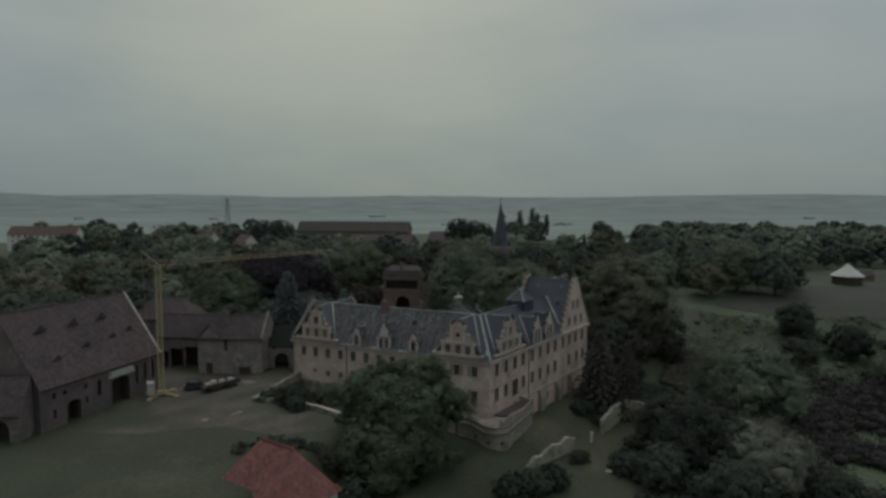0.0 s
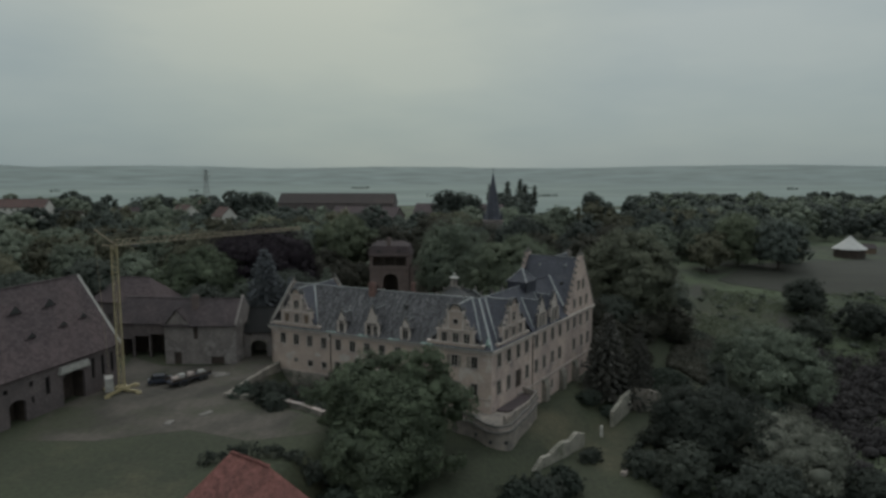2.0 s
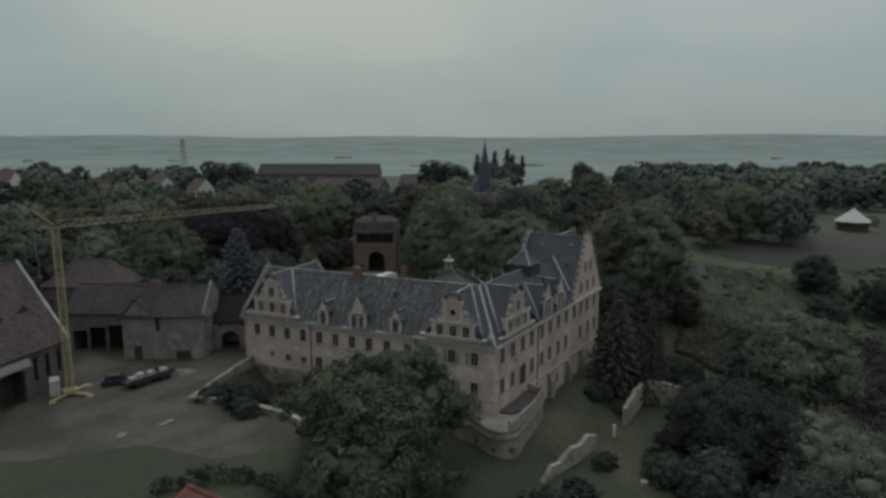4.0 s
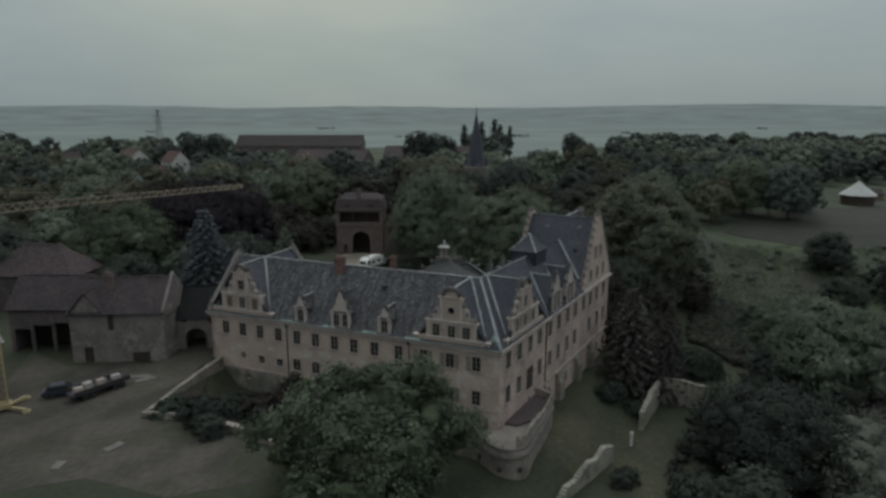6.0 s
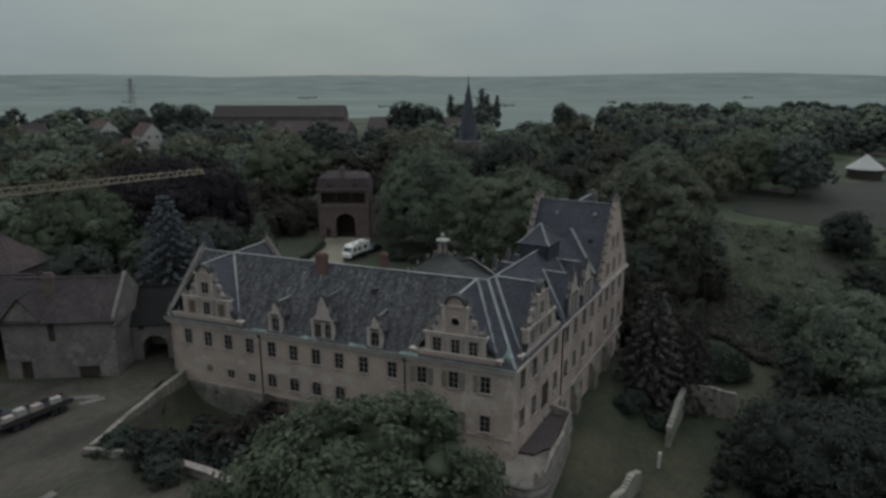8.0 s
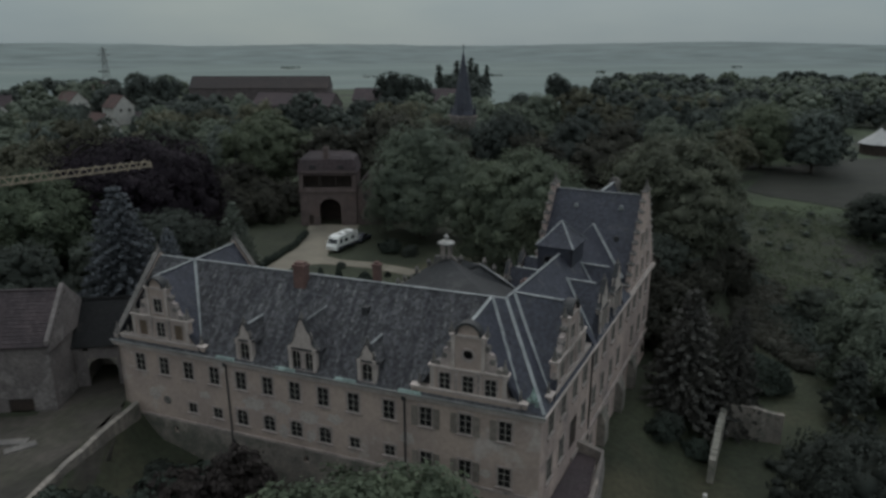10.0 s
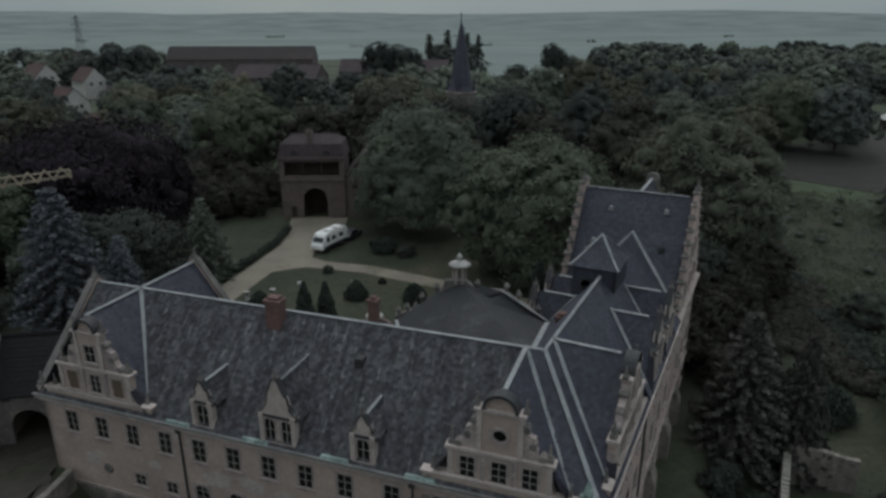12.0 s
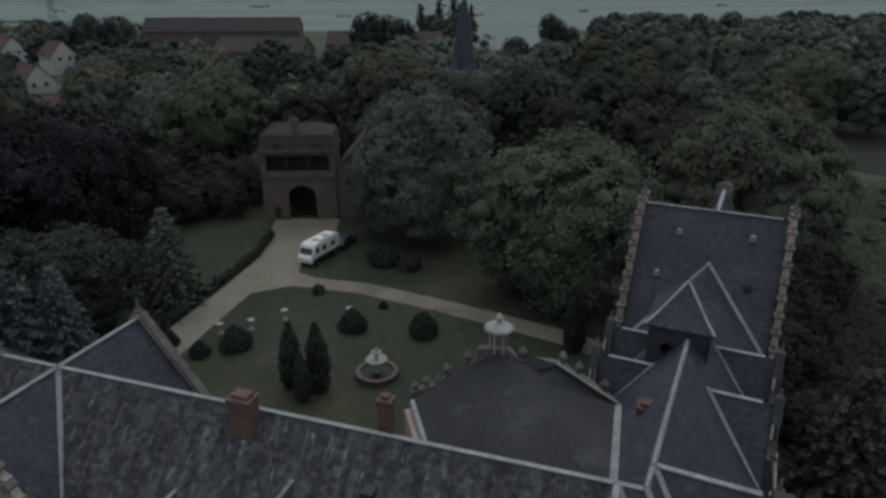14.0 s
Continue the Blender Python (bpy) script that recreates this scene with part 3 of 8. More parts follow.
def window_meshes(w, h, arch, boarded, surround, bars):
    key = (w, h, arch, boarded, surround, bars)
    if key in WINDOWS:
        return WINDOWS[key]
    I = Matrix.Identity(4)

    def done(bm, material, name):
        bmesh.ops.recalc_face_normals(bm, faces=bm.faces)
        me = bpy.data.meshes.new(name)
        bm.to_mesh(me)
        bm.free()
        me.materials.append(material)
        return me

    s = 0.17
    bm = bmesh.new()
    box(bm, I, -w / 2 - s, -w / 2 + 0.02, -0.035, 0.16, 0, h)
    box(bm, I, w / 2 - 0.02, w / 2 + s, -0.035, 0.16, 0, h)
    box(bm, I, -w / 2 - s, w / 2 + s, -0.05, 0.16, h - 0.02, h + 0.2)
    if arch:
        spandrels(bm, I, -w / 2 + 0.02, w / 2 - 0.02, h - 0.02, w * 0.42, -0.055, 0.2)
    made = [("window", done(bm, surround, "window"))]
    bm = bmesh.new()
    box(bm, I, -w / 2 - s - 0.08, w / 2 + s + 0.08, -0.17, 0.12, -0.14, 0.0)
    made.append(("sill", done(bm, surround, "sill")))
    if boarded:
        bm = bmesh.new()
        k = 4
        for i in range(k):
            box(bm, I, -w / 2 + i * w / k + 0.01, -w / 2 + (i + 1) * w / k - 0.01, 0.05 + 0.015 * (i % 2), 0.1, 0, h)
        made.append(("boarding", done(bm, WOOD, "boarding")))
    else:
        bm = bmesh.new()
        t = 0.055
        box(bm, I, -w / 2, -w / 2 + t, 0.0, 0.1, 0, h)
        box(bm, I, w / 2 - t, w / 2, 0.0, 0.1, 0, h)
        for zz in (0, h - t):
            box(bm, I, -w / 2 + t, w / 2 - t, 0.0, 0.1, zz, zz + t)
        box(bm, I, -t / 2, t / 2, 0.0, 0.1, t, h - t)
        for i in range(1, bars):
            zz = h * i / bars
            box(bm, I, -w / 2 + t, w / 2 - t, 0.01, 0.09, zz - 0.022, zz + 0.022)
        made.append(("frame", done(bm, FRAMEPAINT, "frame")))
        bm = bmesh.new()
        box(bm, I, -w / 2 + 0.01, w / 2 - 0.01, 0.045, 0.055, 0.01, h - 0.01)
        made.append(("pane", done(bm, GLASS, "pane")))
    WINDOWS[key] = made
    return made


def add_window(parent, F, x, z, w, h, arch=False, boarded=False, surround=None, bars=3):
    made = window_meshes(w, h, arch, boarded, surround or SANDSTONE, bars)
    m = Matrix.Translation(-BASE[parent]) @ F @ Matrix.Translation((x, 0, z))
    top = new("window", made[0][1])
    top.parent, top.matrix_basis = parent, m
    for name, me in made[1:]:
        o = new(name, me)
        o.parent = top
        if name == "boarding":
            tagged(o, "brown boards nailed across")
    return top


# ---- the castle ----
castle = thing("castle", (4, 128, -7), "ochre plastered castle of two wings with scrolled gables and slate roofs", "castle")
EAVE, RIDGE = 7.0, 13.7
PIPE_E = 14.6
HALF_S, HALF_E = 6.65, 5.65
DEEP_S, DEEP_E = 13.3, 11.3
up_x = [2.6, 5.5, 8.4, 11.4, 14.4, 17.3, 20.2, 23.1, 26.1, 29.5, 32.9, 36.4, 39.8]
low_small = [8.45, 11.4, 26.1, 29.5]
low_arch = [14.2, 17.2, 20.1, 23.1]
low_tall = [32.9, 36.4, 39.8]
cellar = [6.1, 13.0, 21.0]
WW, WH = 1.12, 1.85
holes = [(x - WW / 2, x + WW / 2, 3.95, 3.95 + WH) for x in up_x]
holes += [(x - 0.5, x + 0.5, 0.35, 1.4) for x in low_small] + [(x - 0.62, x + 0.62, 0.2, 1.85) for x in low_arch]
holes += [(x - WW / 2, x + WW / 2, -0.35, -0.35 + WH) for x in low_tall] + [(x - 0.25, x + 0.25, -2.3, -1.6) for x in cellar]
bm = bmesh.new()
wall(bm, FS, 0, LEN_S, -10, EAVE, 0.7, holes)
part("wall_south", bm, PLASTER, castle, "ochre plaster patched and peeling")
for x in up_x:
    add_window(castle, FS, x, 3.95, WW, WH, bars=3)
for x in low_small:
    add_window(castle, FS, x, 0.35, 1.0, 1.05, bars=2)
for x in low_arch:
    add_window(castle, FS, x, 0.2, 1.24, 1.65, arch=True, bars=3)
for x in low_tall:
    add_window(castle, FS, x, -0.35, WW, WH, bars=3)

east_up = [2.5, 5.8, 9.2, 12.4, 16.3, 19.6, 23.2, 26.6, 30.4, 33.6, 36.9, 40.6]
east_low = [2.5, 5.8, 12.6, 16.3, 19.6, 23.2, 26.6, 33.6, 37.6, 41.0]
east_base = [16.3, 23.2, 30.0, 38.0, 41.4]
holes = [(x - 0.64, x + 0.64, 3.9, 6.1) for x in east_up] + [(x - 0.64, x + 0.64, -0.5, 1.75) for x in east_low] + [(8.3, 10.4, -1.2, 1.8)]
holes += [(x - 0.5, x + 0.5, -5.2, -3.7) for x in east_base]
bm = bmesh.new()
wall(bm, FE, 0.0, LEN_E, -11, EAVE, 0.7, holes)
part("wall_east", bm, PLASTER_EAST, castle, "weathered ochre plaster with bare stone below")
for x in east_up:
    add_window(castle, FE, x, 3.9, 1.28, 2.2, bars=3)
for x in east_low:
    add_window(castle, FE, x, -0.5, 1.28, 2.25, bars=3)
for x in east_base:
    add_window(castle, FE, x, -5.2, 1.0, 1.5, arch=True, bars=2)
bm = bmesh.new()
spandrels(bm, FE, 8.3, 10.4, 1.8, 1.0, 0.0, 0.6)
box(bm, FE, 8.3, 10.4, 0.06, 0.14, -1.2, 1.8)
part("door", bm, DARKWOOD, castle, "dark arched garden door")

bm = bmesh.new()
wall(bm, axes(PS(0, -0.1, 0), -WEST, IN_S), -0.1, LEN_S - 8.0, -10, -0.95, 0.1, [(x - 0.25, x + 0.25, -2.3, -1.6) for x in cellar])
part("plinth", bm, RUBBLE, castle, "battered rubble plinth above the moat")
bm = bmesh.new()
for x in cellar:
    box(bm, FS, x - 0.25, x + 0.25, 0.2, 0.25, -2.3, -1.6)
part("cellar_grille", bm, IRON, castle)
# plain outer walls towards the court


def meet(ds, de, z):
    """The point at ds inside the south front and de inside the east front."""
    det = IN_S.x * IN_E.y - IN_S.y * IN_E.x
    x = (ds * IN_E.y - de * IN_S.y) / det
    y = (IN_S.x * de - IN_E.x * ds) / det
    return Vector((CORNER.x + x, CORNER.y + y, z))


J = meet(HALF_S, HALF_E, RIDGE)
KNEE = meet(-0.3, -0.3, EAVE)
JIN = meet(DEEP_S + 0.3, DEEP_E + 0.3, EAVE)


def wall_between(bm, a, b, z0, z1, th=0.6):
    a, b = Vector((a[0], a[1], 0)), Vector((b[0], b[1], 0))
    d = (b - a).normalized()
    wall(bm, axes(a, d, Vector((-d.y, d.x, 0))), 0, (b - a).length, z0, z1, th)


bm = bmesh.new()
wall_between(bm, PS(0, DEEP_S, 0), PS(0, 0, 0), -9, EAVE)
part("wall_west", bm, PLASTER, castle)
bm = bmesh.new()
wall_between(bm, meet(DEEP_S, DEEP_E, 0), PS(0, DEEP_S, 0), -3, EAVE)
part("wall_court", bm, PLASTER, castle)
bm = bmesh.new()
wall_between(bm, PE(LEN_E, DEEP_E + 0.7, 0), meet(DEEP_S, DEEP_E + 0.0, 0), -3, EAVE)
wall_between(bm, PE(LEN_E, 0, 0), PE(LEN_E, DEEP_E + 0.7, 0), -9, EAVE)
part("wall_north", bm, PLASTER, castle)

# bands and eaves
bm = bmesh.new()
box(bm, FS, -0.25, LEN_S + 0.2, -0.22, 0.0, 6.35, 6.65)
box(bm, FS, -0.4, LEN_S + 0.4, -0.42, 0.0, 6.65, 6.92)
part("cornice", bm, PALESTONE, castle, "pale moulded stone eaves cornice")
bm = bmesh.new()
box(bm, FE, -0.2, LEN_E + 0.25, -0.22, 0.0, 6.35, 6.65)
box(bm, FE, -0.4, LEN_E + 0.4, -0.42, 0.0, 6.65, 6.92)
part("cornice", bm, PALESTONE, castle, "pale moulded stone eaves cornice")
bm = bmesh.new()
box(bm, FE, 9.0, LEN_E + 0.1, -0.2, 0.0, -2.6, -2.25)
box(bm, FS, 0.0, LEN_S, -0.12, 0.0, -0.95, -0.7)
part("string_course", bm, SANDSTONE, castle)
for x in (12.6, 19.8, 27.6, 34.0):
    bm = bmesh.new()
    prism(bm, axes(PE(x, 0, 0), -IN_E, NORTH), [(0.0, -10), (0.9, -10), (0.85, -4.0), (0.4, -2.7), (0.0, -2.7)], -0.85, 0.85)
    part("buttress", bm, RUBBLE, castle, "rough stone buttress on the east side")


# --- roofs of the two wings and the north-east block ---
tiled_roof("roof_south", [PS(-0.1, -0.35, EAVE), KNEE, J, PS(-0.1, HALF_S, RIDGE)], SLATE_OLD, castle, seed=2, label="streaked old grey slates")
tiled_roof("roof_court", [PS(-0.1, HALF_S, RIDGE), J, JIN, PS(-0.1, DEEP_S + 0.35, EAVE)], SLATE_OLD, castle, seed=3)
V_APEX = PE(34.2, HALF_E, RIDGE)
tiled_roof("roof_east", [KNEE, PE(29.6, -0.35, EAVE), V_APEX, J], SLATE_NEW, castle, seed=4, label="bluish slates")
tiled_roof("roof_garden", [J, V_APEX, PE(29.6, DEEP_E + 0.35, EAVE), JIN], SLATE_NEW, castle, seed=5)
NE_R, NE_Z, NE_W = 36.6, 17.4, DEEP_E + 0.7
tiled_roof("roof_northeast", [PE(29.5, 0.6, EAVE), PE(NE_R, 0.6, NE_Z), PE(NE_R, NE_W - 0.5, NE_Z), PE(29.5, NE_W - 0.5, EAVE)], SLATE_NEW, castle, seed=6)
tiled_roof("roof_northeast", [PE(NE_R, 0.6, NE_Z), PE(43.8, 0.6, EAVE), PE(43.8, NE_W - 0.5, EAVE), PE(NE_R, NE_W - 0.5, NE_Z)], SLATE_NEW, castle, seed=7)
strip("ridge_flashing", [PS(0.6, HALF_S, RIDGE), J], 0.27, LEAD, castle, label="pale metal ridge capping")
strip("ridge_flashing", [J, PE(20.9, HALF_E, RIDGE)], 0.27, LEAD, castle, label="pale metal ridge capping")
strip("ridge_flashing", [PE(NE_R, 0.9, NE_Z), PE(NE_R, NE_W - 0.8, NE_Z)], 0.34, LEAD, castle)
strip("hip_flashing", [J + Vector((0, 0, 0.08)), KNEE + Vector((0, 0, 0.16))], 0.3, LEAD, castle, label="pale metal hip flashing")
strip("valley_flashing", [V_APEX, PE(30.6, 0.9, 8.5)], 0.62, LEAD, castle, up=0.22)
strip("valley_flashing", [V_APEX, PE(30.6, DEEP_E - 1.0, 8.5)], 0.62, LEAD, castle, up=0.22)


def main_y(z, half):
    return (z - EAVE) * (half + 0.35) / (RIDGE - EAVE) - 0.35


def cross_roof(F, xc, left, right, zr, half, ze=EAVE, material=None, seed=1, y_front=0.52, back=None, lone=False):
    """The roof of a gable that stands on the front: its ridge runs back into the main slope."""
    yr = main_y(zr, half) if back is None else back
    ridge0, ridge1 = F @ Vector((xc, y_front, zr)), F @ Vector((xc, yr, zr))
    for x in (xc - left, xc + right):
        foot0, foot1 = F @ Vector((x, y_front, ze)), F @ Vector((x, main_y(ze, half) + 0.02, ze))
        poly = [foot0, ridge0, ridge1] if (foot1 - foot0).length < 0.6 else [foot0, ridge0, ridge1, foot1]
        tiled_roof("gable_roof", poly, SLATE_OLD if lone and x < xc else material or SLATE_NEW, castle, seed=seed)
        if lone and x < xc:
            continue
        strip("valley_flashing", [ridge1, F @ Vector((x + (0.25 if x < xc else -0.25), main_y(ze + 0.35, half) + 0.25, ze + 0.35))], 0.28, LEAD, castle, up=0.17)
    strip("ridge_flashing", [F @ Vector((xc, y_front + 0.5, zr)), ridge1], 0.3, LEAD, castle)


cross_roof(FS, 4.8, 4.8, 5.7, RIDGE, HALF_S, seed=11)
cross_roof(FS, 36.6, 4.7, 4.8, RIDGE, HALF_S, seed=12, lone=True)
corner = [PS(36.9, HALF_S, RIDGE), J, KNEE, PS(41.4, main_y(7.3, HALF_S), 7.3)]
tiled_roof("roof_corner", [p + UP * 0.06 for p in corner], SLATE_NEW, castle, seed=18, under=0.05)
cross_roof(FE, 7.8, 5.7, 6.4, RIDGE, HALF_E, seed=13)
cross_roof(FE, 18.4, 3.3, 2.3, 11.9, HALF_E, seed=14)
cross_roof(FE, 23.8, 2.4, 2.4, 12.0, HALF_E, seed=15)
# towards the court: the west cross gable and the north gable of the block
for sgn in (-1, 1):
    tiled_roof("gable_roof", [PS(4.8, HALF_S, RIDGE), PS(4.8, DEEP_S, RIDGE), PS(4.8 + sgn * 5.0, DEEP_S, EAVE)], SLATE_NEW, castle, seed=16)
    tiled_roof("gable_roof", [PE(NE_R, 5.7, NE_Z), PE(43.3, 5.7, NE_Z), PE(43.3, 5.7 + sgn * 3.6, 9.0)], SLATE_NEW, castle, seed=17)
strip("ridge_flashing", [PS(4.8, HALF_S, RIDGE), PS(4.8, DEEP_S, RIDGE)], 0.3, LEAD, castle)
strip("ridge_flashing", [PE(NE_R, 5.7, NE_Z), PE(43.3, 5.7, NE_Z)], 0.3, LEAD, castle)


# --- gables ---
def scroll(x0, z0, x1, z1, n=7):
    """A concave sweep from a low outer point to a high inner one."""
    return [(x0 + (x1 - x0) * math.sin(t), z0 + (z1 - z0) * (1 - math.cos(t))) for t in [math.pi / 2 * i / n for i in range(n + 1)]]


def obelisk(F, x, y, z, h=1.3, w=0.32, parent=None, name="finial"):
    bm = bmesh.new()
    box(bm, F, x - w * 0.75, x + w * 0.75, y - w * 0.75, y + w * 0.75, z, z + h * 0.25)
    box(bm, F, x - w / 2, x + w / 2, y - w / 2, y + w / 2, z + h * 0.25, z + h * 0.85, w * 0.36)
    lathe(bm, F @ Matrix.Translation((x, y, z + h * 0.83)), [(0.03, 0), (w * 0.3, h * 0.07), (w * 0.3, h * 0.11), (0.03, h * 0.17)], 8)
    return part(name, bm, OLDSTONE, parent or castle)


def scroll_gable(F, xc, w1, z1, w2, z2, r, wins1, win2, name="gable", boarded=()):
    """A two-tiered Renaissance gable: a row of windows, scrolled shoulders, a small storey and a shell on top."""
    th = 0.55
    bm = bmesh.new()
    wz0, wz1 = z1 - 1.95, z1 - 0.4
    wall(bm, F, xc - w1 / 2, xc + w1 / 2, EAVE - 0.1, z1, th, [(x - 0.5, x + 0.5, wz0, wz1) for x in wins1])
    if win2 == "round":
        wall(bm, F, xc - w2 / 2, xc + w2 / 2, z1 + 0.18, z2, th, [(xc - 0.45, xc + 0.45, z1 + 1.0, z1 + 1.9)])
    else:
        wall(bm, F, xc - w2 / 2, xc + w2 / 2, z1 + 0.18, z2, th, [(xc - 0.5, xc + 0.5, z1 + 0.6, z1 + 2.0)])
    arc = [(xc + r * math.cos(a), z2 + 0.16 + r * math.sin(a)) for a in [math.pi * i / 12 for i in range(13)]]
    front = PLASTER if F is FS else PLASTER_EAST
    part(name, bm, front, castle, "scrolled gable of plaster and stone")
    bm = bmesh.new()
    prism(bm, F, arc, 0.1, th)
    part("gable_shell", bm, front, castle)
    bm = bmesh.new()
    box(bm, F, xc - w1 / 2 - 1.7, xc + w1 / 2 + 1.7, -0.12, 0.4, EAVE - 0.1, EAVE + 0.62)
    part("attic", bm, front, castle)
    bm = bmesh.new()
    box(bm, F, xc - w1 / 2 - 1.8, xc + w1 / 2 + 1.8, -0.24, 0.45, EAVE + 0.62, EAVE + 0.78)
    part("attic_coping", bm, PALESTONE, castle)
    for s in (-1, 1):
        bm = bmesh.new()
        xo, xi = xc + s * w1 / 2, xc + s * w2 / 2
        zm = z1 + 0.18 + (z2 - z1) * 0.45
        xm = xi + s * (w1 - w2) * 0.2
        prism(bm, F, [(xi, z1 + 0.18)] + scroll(xo, z1 + 0.18, xm, zm, 5) + scroll(xm, zm + 0.12, xi, z2 - 0.3, 5), 0.05, th - 0.05)
        part("scroll", bm, SANDSTONE, castle)
        bm = bmesh.new()
        prism(bm, F, [(xo, EAVE - 0.1)] + scroll(xo + s * 1.2, EAVE - 0.1, xo, z1 - 0.8, 5), 0.05, th - 0.05)
        part("scroll", bm, SANDSTONE, castle)
    bm = bmesh.new()
    box(bm, F, xc - w1 / 2 - 0.2, xc + w1 / 2 + 0.2, -0.16, th + 0.1, z1, z1 + 0.18)
    box(bm, F, xc - w2 / 2 - 0.18, xc + w2 / 2 + 0.18, -0.16, th + 0.1, z2, z2 + 0.16)
    rim = [(xc + (r + 0.2) * math.cos(a), z2 + 0.16 + (r + 0.2) * math.sin(a)) for a in [math.pi * i / 12 for i in range(13)]]
    for x in (xc - w1 / 2 + 0.15, xc + w1 / 2 - 0.15):
        box(bm, F, x - 0.17, x + 0.17, -0.1, 0.0, EAVE, z1)
    for x in (xc - w2 / 2 + 0.14, xc + w2 / 2 - 0.14):
        box(bm, F, x - 0.15, x + 0.15, -0.1, 0.0, z1 + 0.18, z2)
    part("gable_trim", bm, PALESTONE, castle)
    for xa, xb in zip(wins1, wins1[1:]):
        bm = bmesh.new()
        box(bm, F, (xa + xb) / 2 - 0.16, (xa + xb) / 2 + 0.16, -0.1, 0.0, EAVE + 0.78, z1)
        box(bm, F, (xa + xb) / 2 - 0.22, (xa + xb) / 2 + 0.22, -0.14, 0.0, z1 - 0.22, z1)
        part("pilaster", bm, SANDSTONE, castle)
    bm = bmesh.new()
    prism(bm, F, rim + arc[::-1], -0.2, th + 0.1)
    part("hood", bm, IRON, castle, "blackened arched hood")
    for s in (-1, 1):
        for k in range(3):
            f0 = (k + 0.5) / 3
            bm = bmesh.new()
            xx, zz = xc + s * (w1 / 2 + (w2 - w1) / 2 * f0 ** 0.6), z1 + 0.2 + (z2 - z1) * f0 ** 1.5 * 0.86
            lathe(bm, F @ Matrix.Translation((xx, -0.02, zz)) @ Matrix.Rotation(radians(-90), 4, "X"), [(0.05, 0.0), (0.24, 0.0), (0.24, 0.6), (0.05, 0.6)], 10)
            part("volute", bm, OLDSTONE, castle, "blackened rolled volute")
    for i, x in enumerate(wins1):
        add_window(castle, F, x, wz0, 1.0, wz1 - wz0, boarded=i in boarded, bars=3)
    if win2 == "round":
        bm = bmesh.new()
        M = F @ Matrix.Translation((xc, 0, z1 + 1.45)) @ Matrix.Rotation(radians(90), 4, "X")
        lathe(bm, M, [(0.42, 0.1), (0.62, 0.1), (0.62, -0.2), (0.42, -0.2), (0.42, 0.1)], 16, close=False)
        part("oculus_ring", bm, SANDSTONE, castle)
        bm = bmesh.new()
        lathe(bm, M, [(0.44, -0.16), (0.44, -0.12)], 16)
        part("pane", bm, GLASS, castle)
    else:
        add_window(castle, F, xc, z1 + 0.6, 1.0, 1.4, bars=2)
    for s in (-1, 1):
        obelisk(F, xc + s * (w1 / 2 + 1.1), 0.28, EAVE + 0.2, 1.5, 0.34)
        obelisk(F, xc + s * (w1 / 2 - 0.2), 0.28, z1 + 0.18, 1.2, 0.3)
        obelisk(F, xc + s * (w2 / 2 + 0.1), 0.28, z2 + 0.16, 0.9, 0.26)


scroll_gable(FS, 36.6, 6.4, 9.7, 2.8, 12.7, 0.92, [34.6, 36.6, 38.5], "round")
scroll_gable(FS, 5.7, 6.6, 9.9, 2.4, 12.9, 0.8, [3.6, 5.7, 7.8], "square", boarded=(0, 2))
scroll_gable(FE, 7.4, 8.0, 9.9, 3.0, 12.9, 0.95, [4.9, 7.4, 9.9], "square")


